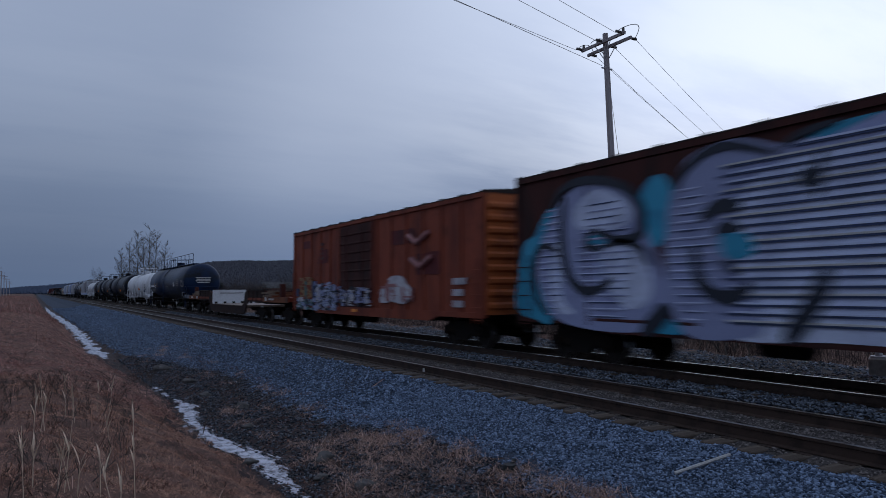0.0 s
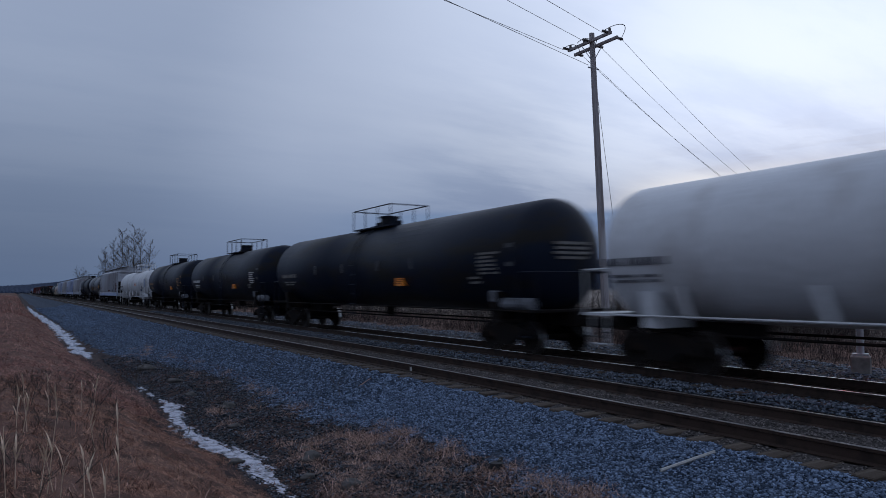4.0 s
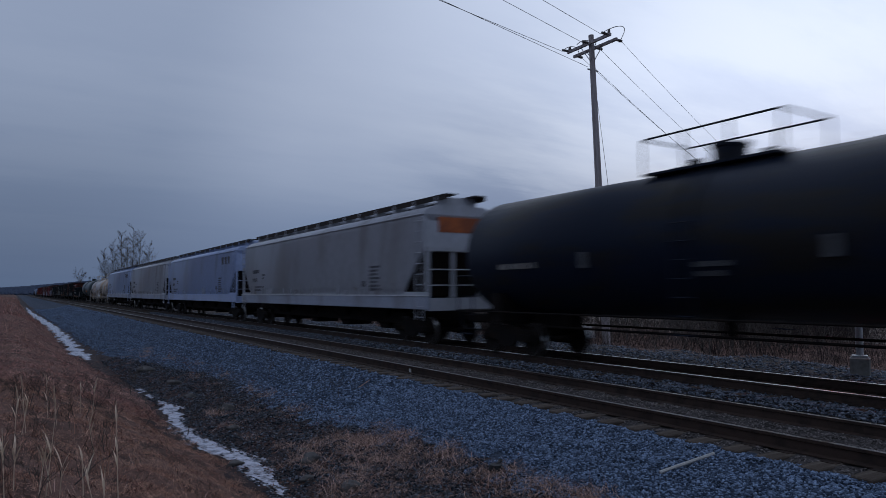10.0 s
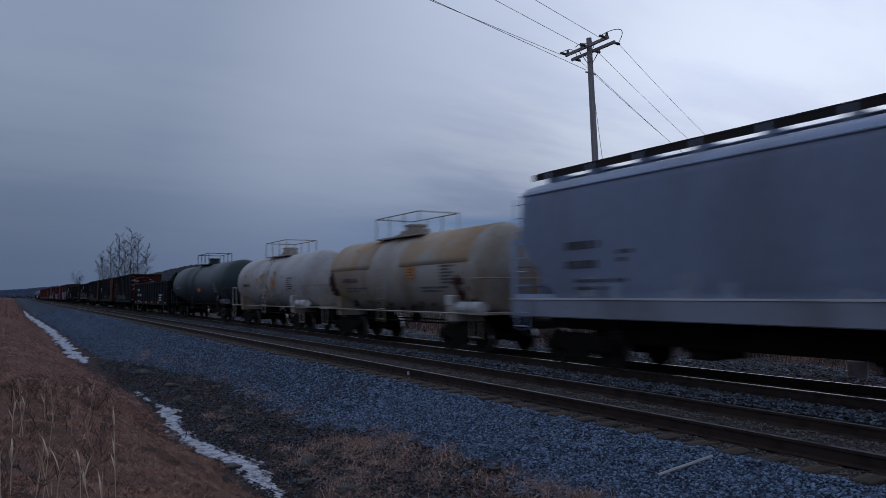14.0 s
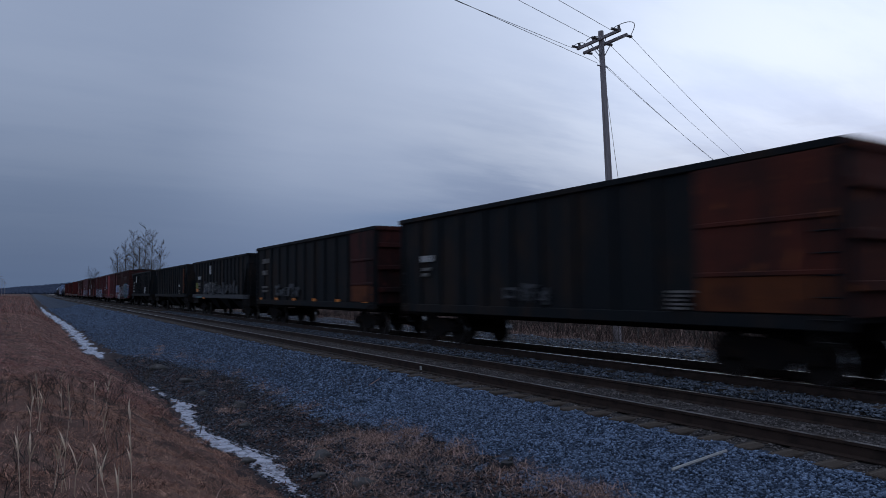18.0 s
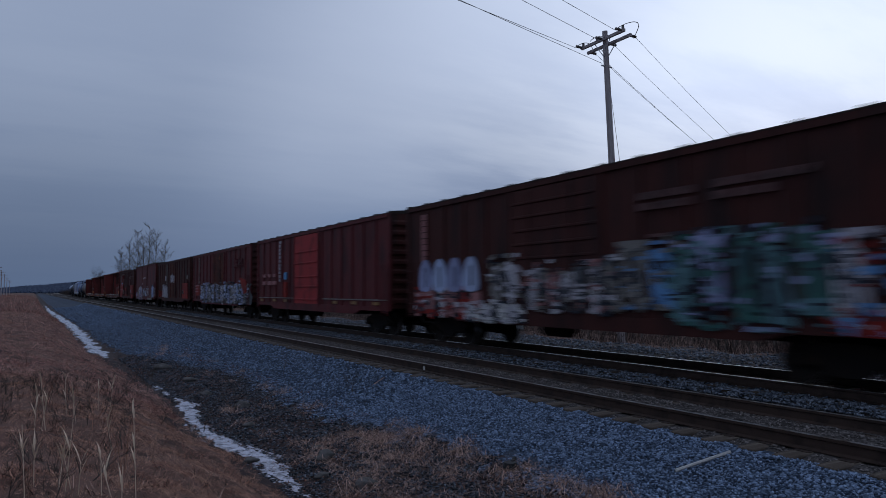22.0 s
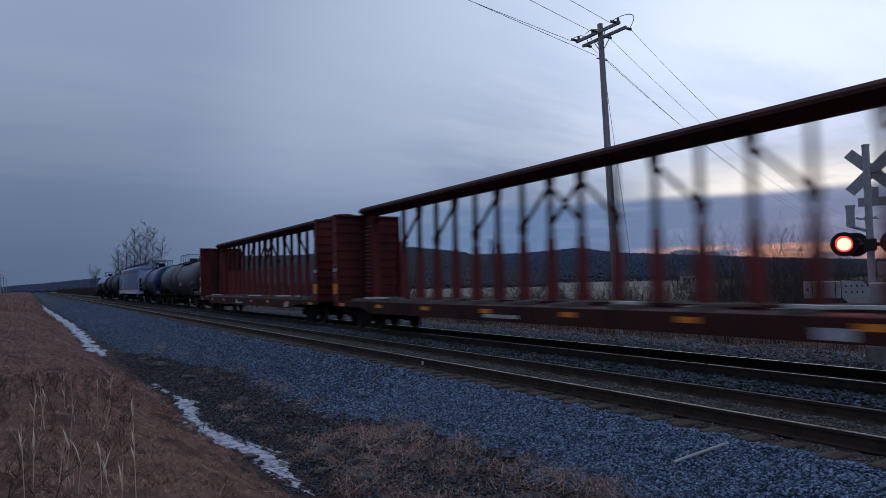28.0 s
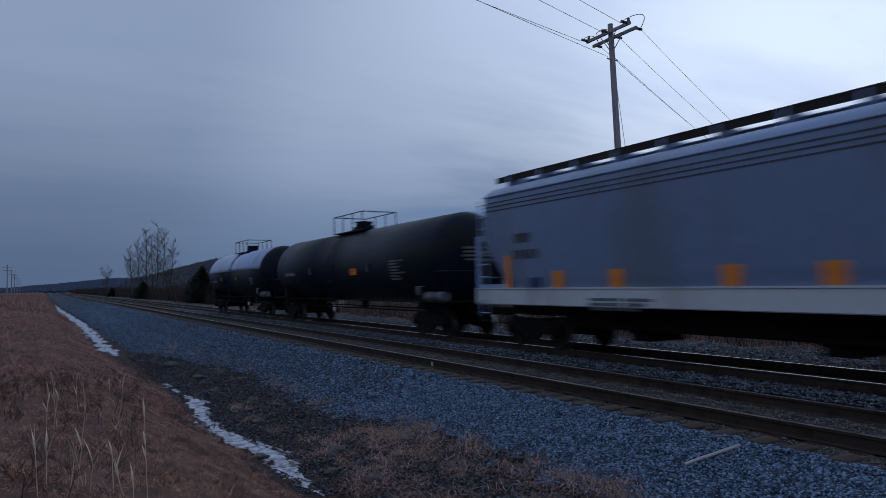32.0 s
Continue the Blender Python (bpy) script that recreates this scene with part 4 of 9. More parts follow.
def tank_car(name, front, rear, label, shell, radius=1.53, cz=2.62, platform=0.0, walk_all=False, gear_mat=None, dome=0.36, white_gear=False, saddle=False):
    car, L = new_car(name, front, rear, label, "tank car")
    frame_mat = gear_mat or shell
    T = L - 0.35
    hd = 0.62
    rings = [(-T, 0.0)] + [(-T + hd * (1 - math.cos(a)), radius * math.sin(a)) for a in (0.18, 0.4, 0.65, 0.9, 1.15, 1.4)]
    rings += [(-T + hd, radius), (-T + hd + 0.02, radius + 0.012), (-T / 3, radius + 0.012), (-T / 3 + 0.02, radius), (T / 3, radius), (T / 3 + 0.02, radius + 0.012), (T - hd - 0.02, radius + 0.012), (T - hd, radius)]
    rings += [(-y, r) for y, r in rings[6::-1]]
    part("tank", lathe_y(nb(), rings, 40, 0, cz), shell, car, "long cylindrical tank with domed heads")
    top = cz + radius
    # manway, valves, platform and railings
    bm = nb()
    bar(bm, (0, platform, top - 0.08), (0, platform, top + dome), 0.36, 16)
    bar(bm, (0, platform, top + dome), (0, platform, top + dome + 0.06), 0.40, 16)
    part("manway", bm, frame_mat, car, "bolted manway dome")
    for dy, r, h in ((0.85, 0.16, 0.24), (-0.8, 0.12, 0.2), (1.3, 0.08, 0.15)):
        part("valve", bar(nb(), (0, platform + dy, top - 0.06), (0, platform + dy, top + h), r, 10), frame_mat, car)
    px, py = 0.80, 1.6
    pz = top - 0.08
    for sx in (-1, 1):
        part("platform", box(nb(), min(sx * 0.45, sx * px), max(sx * 0.45, sx * px), platform - py, platform + py, pz, pz + 0.05), frame_mat, car, "grated walkway beside the manway")
        r = part("railing", bar(nb(), (sx * px, platform - py, pz + 0.80), (sx * px, platform + py, pz + 0.80), 0.022, 6), frame_mat, car)
        for k in range(4):
            y = platform - py + 2 * py * k / 3
            part("railing_post", bar(nb(), (sx * px, y, pz), (sx * px, y, pz + 0.80), 0.022, 6), frame_mat, r)
    for sy in (-1, 1):
        part("railing", bar(nb(), (-px, platform + sy * py, pz + 0.80), (px, platform + sy * py, pz + 0.80), 0.022, 6), frame_mat, car)
    if walk_all:
        for sx in (-1,):
            part("running_board", box(nb(), min(sx * 0.2, sx * 0.7), max(sx * 0.2, sx * 0.7), -T + 0.8, T - 0.8, top - 0.04, top + 0.02), frame_mat, car)
            r = part("handrail", bar(nb(), (sx * 0.72, -T + 0.7, top + 0.88), (sx * 0.72, T - 0.7, top + 0.88), 0.022, 6), frame_mat, car)
            for k in range(11):
                y = -T + 0.7 + (2 * T - 1.4) * k / 10
                part("railing_post", bar(nb(), (sx * 0.72, y, top - 0.12), (sx * 0.72, y, top + 0.88), 0.022, 6), frame_mat, r)
    ladder(car, -(radius + 0.07), platform, 0.75, cz + 0.35, frame_mat, 0.45)
    ladder(car, radius + 0.07, platform, 0.75, cz + 0.35, frame_mat, 0.45)
    for s in (-1, 1):
        bm = nb()
        a0 = Vector((-(radius + 0.07), platform + s * 0.22, cz + 0.3))
        for k in range(1, 6):
            a = 0.2 + k * 0.19
            b0 = Vector((-(radius + 0.06) * math.cos(a), platform + s * 0.22, cz + (radius + 0.06) * math.sin(a)))
            bar(bm, a0, b0, 0.018, 5)
            a0 = b0
        part("grab_rail", bm, frame_mat, car, "bent grab rail over the tank's shoulder")
    # stub sills, saddles, side running boards
    for sy in (-1, 1):
        part("stub_sill", box(nb(), -0.28, 0.28, min(sy * (L - 3.6), sy * (L + 0.1)), max(sy * (L - 3.6), sy * (L + 0.1)), 0.74, 1.15, 0.02), iron, car)
        part("bolster_saddle", prism(nb(), [(-1.35, 0.9), (-1.42, 1.65), (-1.2, 1.65), (0, 1.0), (1.2, 1.65), (1.42, 1.65), (1.35, 0.9)], "y", min(sy * (L - 2.15), sy * (L - 1.75)), max(sy * (L - 2.15), sy * (L - 1.75))), frame_mat if white_gear else iron, car)
        part("end_platform", box(nb(), -1.45, 1.45, min(sy * (L - 0.95), sy * (L - 0.1)), max(sy * (L - 0.95), sy * (L - 0.1)), 1.12, 1.18), frame_mat if white_gear else iron, car)
        g = part("end_railing", bar(nb(), (-1.42, sy * (L - 0.15), 2.15), (1.42, sy * (L - 0.15), 2.15), 0.022, 6), frame_mat, car)
        for sx in (-1, 1):
            part("railing_post", bar(nb(), (sx * 1.42, sy * (L - 0.15), 1.18), (sx * 1.42, sy * (L - 0.15), 2.15), 0.022, 6), frame_mat, g)
            part("railing_post", bar(nb(), (sx * 1.42, sy * (L - 0.9), 1.18), (sx * 1.42, sy * (L - 0.9), 2.15), 0.022, 6), frame_mat, g)
            part("grab_rail", bar(nb(), (sx * 1.42, sy * (L - 0.15), 2.15), (sx * 1.42, sy * (L - 0.9), 2.15), 0.022, 6), frame_mat, g)
        bm = nb()
        for k in (-1, 1):
            bar(bm, (k * 1.42, sy * (L - 0.8), 1.15), (k * 1.42, sy * (L - 0.8), 0.45), 0.02, 5)
            bar(bm, (k * 1.42, sy * (L - 0.35), 1.15), (k * 1.42, sy * (L - 0.35), 0.45), 0.02, 5)
            bar(bm, (k * 1.42, sy * (L - 0.8), 0.5), (k * 1.42, sy * (L - 0.35), 0.5), 0.02, 5)
        part("stirrup_step", bm, frame_mat, car)
    for sx in (-1, 1):
        part("side_pipe", bar(nb(), (sx * 1.42, -L + 0.9, 1.15), (sx * 1.42, L - 0.9, 1.15), 0.025, 6), frame_mat if white_gear else iron, car)
        part("brake_pipe", bar(nb(), (sx * 0.7, -L + 1.5, 0.78), (sx * 0.7, L - 1.5, 0.78), 0.03, 6), iron, car)
        if saddle:
            for k in range(6):
                y = -T + 2.6 + (2 * T - 5.2) * k / 5
                part("pipe_bracket", prism(nb(), [(y - 0.05, 1.15), (y + 0.17, 1.75), (y + 0.30, 1.75), (y + 0.08, 1.15)], "x", min(sx * 1.36, sx * 1.44), max(sx * 1.36, sx * 1.44)), frame_mat, car)
    part("bottom_outlet", bar(nb(), (0, 0.3, 0.72), (0, 0.3, cz - radius + 0.1), 0.18, 10), iron, car)
    brake = white if white_gear else gear_grey
    part("air_tank", bar(nb(), (-1.18, -L + 0.55, 1.32), (-1.18, -L + 1.75, 1.32), 0.17, 14), brake, car, "cylindrical brake reservoir on the end platform")
    part("brake_valve", box(nb(), -1.42, -1.1, -L + 1.85, -L + 2.15, 1.36, 1.68, 0.03), brake, car, "brake valve housing")
    gear(car, L, 1.95, 0.2)
    return car, L


def half_shell(y0, y1, radius, cz, n=22):
    """The upper part of a tank's barrel, a thin curved sheet."""
    bm = nb()
    rows = []
    for y in (y0, y1):
        for r in (radius + 0.014, radius - 0.01):
            rows.append([bm.verts.new((r * math.cos(0.14 + 2.86 * k / n), y, cz + r * math.sin(0.14 + 2.86 * k / n))) for k in range(n + 1)])
    for a, b in ((0, 2), (2, 3), (3, 1), (1, 0)):
        for k in range(n):
            bm.faces.new((rows[a][k], rows[a][k + 1], rows[b][k + 1], rows[b][k])).smooth = a == 0
    for k in (0, n):
        bm.faces.new((rows[0][k], rows[2][k], rows[3][k], rows[1][k]))
    bmesh.ops.recalc_face_normals(bm, faces=bm.faces[:])
    return bm


def on_tank(cz, radius, z):
    """How far out the shell stands at a height."""
    return -math.sqrt(max(0.01, (radius + 0.014) ** 2 - (z - cz) ** 2))


def tank_marks(car, L, cz, radius, texts=(), plates=(), panel=None, head=None):
    """What is lettered and fixed on a tank's near side. texts: (y, z, width, height, rows, paint); plates: (y, z, width, height, paint)."""
    def out(z):
        return on_tank(cz, radius, z)
    for i, (y, z, w, h, rows, mat) in enumerate(texts):
        lettering(car, out, y, z, w, h, mat, rows, 1.8, seed=i + int(L * 10))
    for y, z, w, h, mat in plates:
        x = min(out(z - h / 2), out(z + h / 2))
        part("plate", box(nb(), x - 0.012, x + 0.12, y - w / 2, y + w / 2, z - h / 2, z + h / 2, 0.004), mat, car, "small plate on the shell")
    if panel:
        y, z, w, h = panel
        x = min(out(z - h / 2), out(z + h / 2))
        p = part("warning_panel", box(nb(), x - 0.02, x + 0.12, y - w / 2, y + w / 2, z - h / 2, z + h / 2), amber, car, "amber warning panel with dark lines")
        lettering(p, x - 0.016, y, z + h * 0.28, w * 0.8, h * 0.10, darkbrown, 3, 2.6)
    for sy in (-1, 1):
        if head:
            V, F = [], []
            for k in range(4):
                hw = (0.62, 0.55, 0.62, 0.5)[k]
                zz = cz + 0.30 - 0.13 * k
                raw(V, F, -0.008, 0.06, [(-hw, zz - 0.035), (-hw, zz + 0.035), (hw, zz + 0.035), (hw, zz - 0.035)])
            o = slabs("lettering", V, F, head, car, "unreadable lettering on the domed head")
            o.location.y = sy * (L - 0.335)
            o.rotation_euler.z = radians(90 if sy < 0 else -90)


def covered_hopper(name, front, rear, label, paint, sill_mat=None, short=False, end_patch=None, flat_side=False):
    car, L = new_car(name, front, rear, label, "covered hopper")
    sill_mat = sill_mat or paint
    H, low = 4.55, 1.55
    # side outline: curved shoulders
    half = [(0.03, low), (0.0, 1.95), (0.0, 2.35), (0.005, 2.7), (0.02, 3.0), (0.04, 3.35), (0.065, 3.7), (0.09, 4.0), (0.11, 4.19), (0.19, 4.30), (0.34, 4.41), (0.6, 4.50)]
    sec = [(-W + i, z) for i, z in half] + [(0, H)] + [(W - i, z) for i, z in half[::-1]]
    E = L - 0.35
    bm = nb()
    a, b = [], []
    for sy, row in ((-1, a), (1, b)):
        for x, z in sec:
            back = 0.0 if z > 3.0 else (3.0 - z) / (3.0 - low) * 1.35      # the ends slope in below
            row.append(bm.verts.new((x, sy * (E - back), z)))
    n = len(sec)
    for i in range(n - 1):
        f = bm.faces.new((a[i], a[i + 1], b[i + 1], b[i]))
        f.smooth = True
    bm.faces.new((a[n - 1], a[0], b[0], b[n - 1]))
    bm.faces.new(a)
    bm.faces.new(b[::-1])
    bmesh.ops.recalc_face_normals(bm, faces=bm.faces[:])
    part("body", bm, paint, car, "smooth-sided hopper body with curved shoulders")
    for sx in (-1, 1):
        part("eave_rib", box(nb(), min(sx * (W - 0.20), sx * (W - 0.055)), max(sx * (W - 0.20), sx * (W - 0.055)), -E - 0.02, E + 0.02, 4.17, 4.22, 0.012), paint, car)
        part("side_sill", box(nb(), min(sx * (W - 0.12), sx * (W + 0.03)), max(sx * (W - 0.12), sx * (W + 0.03)), -L, L, 1.14, low + 0.02, 0.02), sill_mat, car, "pale side sill")
        part("sill_lip", box(nb(), min(sx * (W - 0.04), sx * (W + 0.05)), max(sx * (W - 0.04), sx * (W + 0.05)), -L, L, low + 0.01, low + 0.05), white if paint is not bluegrey else palegrey, car)
        if flat_side:
            # three dark strips paint the shadow lines of the shoulder
            for k in range(3):
                part("shoulder_bead", box(nb(), min(sx * (W - 0.16), sx * (W - 0.078 + k * 0.010)), max(sx * (W - 0.16), sx * (W - 0.078 + k * 0.010)), -E, E, 3.99 - k * 0.115, 4.02 - k * 0.115), dim_marks, car, "dark line painted as shadow along the shoulder")
    for sy in (-1, 1):
        # dark overlay on the end slope paints the shade of the void
        part("slope_sheet", prism(nb(), [(sy * (E + 0.012), 2.98), (sy * (E + 0.022), 2.98), (sy * (E - 1.33), low), (sy * (E - 1.34), low)], "x", -W + 0.06, W - 0.06), dull_roof, car, "dark sheet painting the shade on the sloping end")
        e = part("end_frame", box(nb(), -W + 0.02, W - 0.02, min(sy * (L - 0.12), sy * L), max(sy * (L - 0.12), sy * L), 1.1, 1.5), paint, car)
        for sx in (-1, -0.36, 0.36, 1):
            part("end_post", box(nb(), sx * (W - 0.06) - 0.05, sx * (W - 0.06) + 0.05, sy * (L - 0.07) - 0.05, sy * (L - 0.07) + 0.05, 1.5, 3.05), paint, e)
        part("end_beam", box(nb(), -W + 0.02, W - 0.02, min(sy * (L - 0.14), sy * L), max(sy * (L - 0.14), sy * L), 2.98, 3.1), paint, e)
        for z in (1.9, 2.4):
            part("end_rail", bar(nb(), (-W + 0.05, sy * (L - 0.06), z), (W - 0.05, sy * (L - 0.06), z), 0.022, 6), paint, e)
        part("end_sheet", box(nb(), -W + 0.1, W - 0.1, min(sy * (E - 0.02), sy * (E + 0.03)), max(sy * (E - 0.02), sy * (E + 0.03)), 3.02, 3.98), paint, car)
        if end_patch and sy < 0:
            part("end_patch", box(nb(), -0.9, 0.9, -E - 0.045, -E, 3.62, 4.12), end_patch, car, "orange spray paint on the end")
        for k in (-1, 1):
            part("gusset", prism(nb(), [(sy * (E - 1.3), low), (sy * (L - 0.1), low), (sy * (L - 0.1), low + 0.15), (sy * (E - 1.15), low + 0.15)], "x", k * (W - 0.04) - 0.03, k * (W - 0.04) + 0.03), paint, car)
        ladder(car, -(W + 0.04), sy * (L - 0.45), 0.8, 4.1, paint, 0.42, "y", 0.34)
        ladder(car, W - 0.4, sy * (L + 0.04), 0.8, 4.4, paint, 0.42, "x", 0.34)
    # running boards and hatches
    board = mesh_of("walkway_panel", box(nb(), -0.21, 0.21, 0, 0.92, H + 0.27, H + 0.31), dull_roof)
    for k in range(int((2 * L - 0.1) / 0.96)):
        for sx in (-1, 1):
            part("walkway_panel", board, None, car, "grated metal roof walkway" if k == 0 else "", (sx * 0.57, -L + 0.05 + 0.96 * k, 0))
    for k in range(14):
        y = -E + 0.3 + (2 * E - 0.6) * k / 13
        part("walkway_bracket", box(nb(), -0.8, 0.8, y - 0.03, y + 0.03, H - 0.06, H + 0.27), paint, car)
    for sx in (-1, 1):
        # skirt added to close the bright gap with the walkway's dark underside band
        part("walkway_edge", box(nb(), sx * 0.76 - 0.012, sx * 0.76 + 0.012, -L + 0.05, L - 0.05, H + 0.13, H + 0.30), dull_roof, car, "added dark skirt for the band seen under the walkway")
        part("coaming", box(nb(), sx * 0.3 - 0.02, sx * 0.3 + 0.02, -E + 0.5, E - 0.5, H - 0.05, H + 0.14), paint, car)
    for k in range(4):
        y0 = -E + 0.6 + k * (2 * E - 1.2) / 4
        part("hatch_cover", box(nb(), -0.33, 0.33, y0, y0 + (2 * E - 1.2) / 4 - 0.06, H + 0.12, H + 0.17, 0.02), paint, car)
    # hopper bays below the sill
    bays = 3 if short else 4
    span = 2 * (L - 3.1)
    for k in range(bays):
        y = -span / 2 + span * (k + 0.5) / bays
        w = span / bays * 0.46
        part("hopper_bay", slope_bay(y, w), iron, car, "dark sloping discharge bay")
        part("outlet_gate", box(nb(), -0.55, 0.55, y - 0.35, y + 0.35, 0.34, 0.5), iron, car)
    part("centre_sill", box(nb(), -0.25, 0.25, -L, L, 0.80, 1.14), iron, car)
    # iron box added to darken the open gaps between the bays
    part("brake_rigging", box(nb(), -0.7, 0.7, -L + 2.8, L - 2.8, 0.58, 0.98), iron, car)
    gear(car, L, 1.9, 0.2)
    return car, L


def slope_bay(y, w):
    bm = nb()
    top = [bm.verts.new((x, yy, 1.54)) for x, yy in ((-1.36, y - w), (1.36, y - w), (1.36, y + w), (-1.36, y + w))]
    low = [bm.verts.new((x, yy, 0.48)) for x, yy in ((-0.55, y - 0.35), (0.55, y - 0.35), (0.55, y + 0.35), (-0.55, y + 0.35))]
    for i in range(4):
        bm.faces.new((top[i], top[(i + 1) % 4], low[(i + 1) % 4], low[i]))
    bm.faces.new(top[::-1])
    bm.faces.new(low)
    bmesh.ops.recalc_face_normals(bm, faces=bm.faces[:])
    return bm


def gondola(name, front, rear, label, side, H=4.05, low=1.15, ribs=13, end_mat=None, patch=None, sloped=False, chord=0.14, stripe=None, wavy=False):
    car, L = new_car(name, front, rear, label, "gondola" if not sloped else "open hopper")
    end_mat = end_mat or side
    E = L - (0.0 if not sloped else 0.05)
    cut = 1.25 if sloped else 0.0
    for sx in (-1, 1):
        x0, x1 = min(sx * (W - 0.1), sx * (W - 0.06)), max(sx * (W - 0.1), sx * (W - 0.06))
        if sloped:
            out = [(-E + cut, low), (-E + 0.60, H - 0.75), (-E + 0.45, H - 0.5), (-E + 0.10, H - 0.30), (-E + 0.10, H), (E - 0.10, H), (E - 0.10, H - 0.30), (E - 0.45, H - 0.5), (E - 0.60, H - 0.75), (E - cut, low)]
        else:
            out = [(-E, low), (-E, H), (E, H), (E, low)]
        part("side_wall", prism(nb(), out, "x", x0, x1), side, car, "ribbed steel side")
        part("top_chord", box(nb(), min(sx * (W - 0.14), sx * (W + 0.02)), max(sx * (W - 0.14), sx * (W + 0.02)), -E + (0.08 if sloped else 0), E - (0.08 if sloped else 0), H - 0.02, H + chord - 0.02, 0.015), side, car)
        part("side_sill", box(nb(), min(sx * (W - 0.12), sx * (W + 0.01)), max(sx * (W - 0.12), sx * (W + 0.01)), -E + 0.05, E - 0.05, low - 0.22, low + 0.03, 0.015), stripe or side, car)
    post = mesh_of("side_post", box(nb(), -0.045, 0.045, -0.07, 0.07, low + 0.03, H - 0.02, 0.02), side)
    for k in range(ribs + 1):
        y = -E + 0.15 + cut * 0.9 + (2 * E - 0.3 - 1.8 * cut) * k / ribs
        for sx in (-1, 1):
            part("side_post", post, None, car, "", (sx * (W - 0.035), y, 0))
    for sy in (-1, 1):
        if sloped:
            bm = nb()
            prism(bm, [(sy * (E - 0.15), H - 0.4), (sy * (E - cut - 2.2), low - 0.3), (sy * (E - cut - 2.1), low - 0.36), (sy * (E - 0.08), H - 0.46)], "x", -W + 0.1, W - 0.1)
            part("slope_sheet", bm, end_mat, car)
            if sy < 0:
                e = part("end_wall", prism(nb(), [(-E + 0.17, H + 0.08), (-E + 0.10, H + 0.08), (-E + 0.12, H - 0.8), (-E + 0.28, low - 0.1), (-E + 0.35, low - 0.1)], "x", -W + 0.05, W - 0.05), end_mat, car, "plated leading end")
                for x in (-0.75, 0.0, 0.75):
                    part("end_stiffener", prism(nb(), [(-E + 0.12, H - 0.1), (-E + 0.04, H - 0.2), (-E + 0.16, low + 0.1), (-E + 0.28, low - 0.05)], "x", x - 0.04, x + 0.04), end_mat, e)
                part("end_mark", box(nb(), -0.5, 0.4, -E + 0.08, -E + 0.12, H - 1.0, H - 0.94), patchy_rust, e, "faint rusty mark")
            else:
                part("end_wall", box(nb(), -W + 0.1, W - 0.1, E - 0.17, E - 0.1, H - 0.6, H + 0.08), end_mat, car)
            part("end_chord", box(nb(), -W, W, min(sy * (E - 0.16), sy * (E - 0.04)), max(sy * (E - 0.16), sy * (E - 0.04)), H - 0.02, H + chord - 0.02), side, car)
            part("end_platform", box(nb(), -W + 0.1, W - 0.1, min(sy * (E - 1.6), sy * L), max(sy * (E - 1.6), sy * L), 0.82, low - 0.05), iron, car)
            for sx in ((-1, 1) if sy < 0 else ()):
                part("end_brace", bar(nb(), (sx * 1.35, sy * (E - 0.12), low - 0.1), (sx * 1.35, sy * (E - 0.12), H - 0.85), 0.05, 6), side, car)
        else:
            e = part("end_wall", box(nb(), -W + 0.08, W - 0.08, min(sy * (E - 0.06), sy * E), max(sy * (E - 0.06), sy * E), low, H), end_mat, car, "heavily rusted end wall" if end_mat is not side else "")
            for k in range(3):
                z = low + 0.5 + k * (H - low - 0.6) / 2.6
                part("end_stiffener", box(nb(), -W + 0.1, W - 0.1, min(sy * E, sy * (E + 0.10)), max(sy * E, sy * (E + 0.10)), z - 0.09, z + 0.09, 0.02), end_mat, e)
            part("top_chord", box(nb(), -W, W, min(sy * (E - 0.1), sy * (E + 0.08)), max(sy * (E - 0.1), sy * (E + 0.08)), H - 0.03, H + chord - 0.03), end_mat, e)
        for sx in (() if sloped and sy > 0 else (-1, 1)):
            ladder(car, sx * (W + 0.04), sy * (E - (0.35 if not sloped else 0.45)), 0.7, min(H - 0.6, low + 1.6), side)
    if patch:
        y0, y1, m = patch
        part("repaired_panel", box(nb(), -W - 0.02, -W + 0.07, y0, y1, low + 0.05, H - 0.03), m, car, "panel gone red with rust")
        part("lower_panel", box(nb(), -W - 0.028, -W, y0 + 0.02, y1 - 0.02, low + 0.06, 1.90), low_rust, car, "lower sheet of brighter orange rust")
        for z in (1.93, 2.85):
            part("panel_rib", box(nb(), -W - 0.06, -W, y0 + 0.05, y1 - 0.05, z - 0.05, z + 0.05, 0.02), m, car)
    part("floor", box(nb(), -W + 0.1, W - 0.1, -E + (0.1 if not sloped else 3.0), E - (0.1 if not sloped else 3.0), low - 0.1, low), side, car)
    if sloped:
        for k in range(3):
            y = (-1 + k) * (E * 0.42)
            part("hopper_bay", slope_bay(y, E * 0.2), side, car)
    part("centre_sill", box(nb(), -0.25, 0.25, -L, L, 0.78, low), iron, car)
    gear(car, L, 1.75, 0.25)
    return car, L


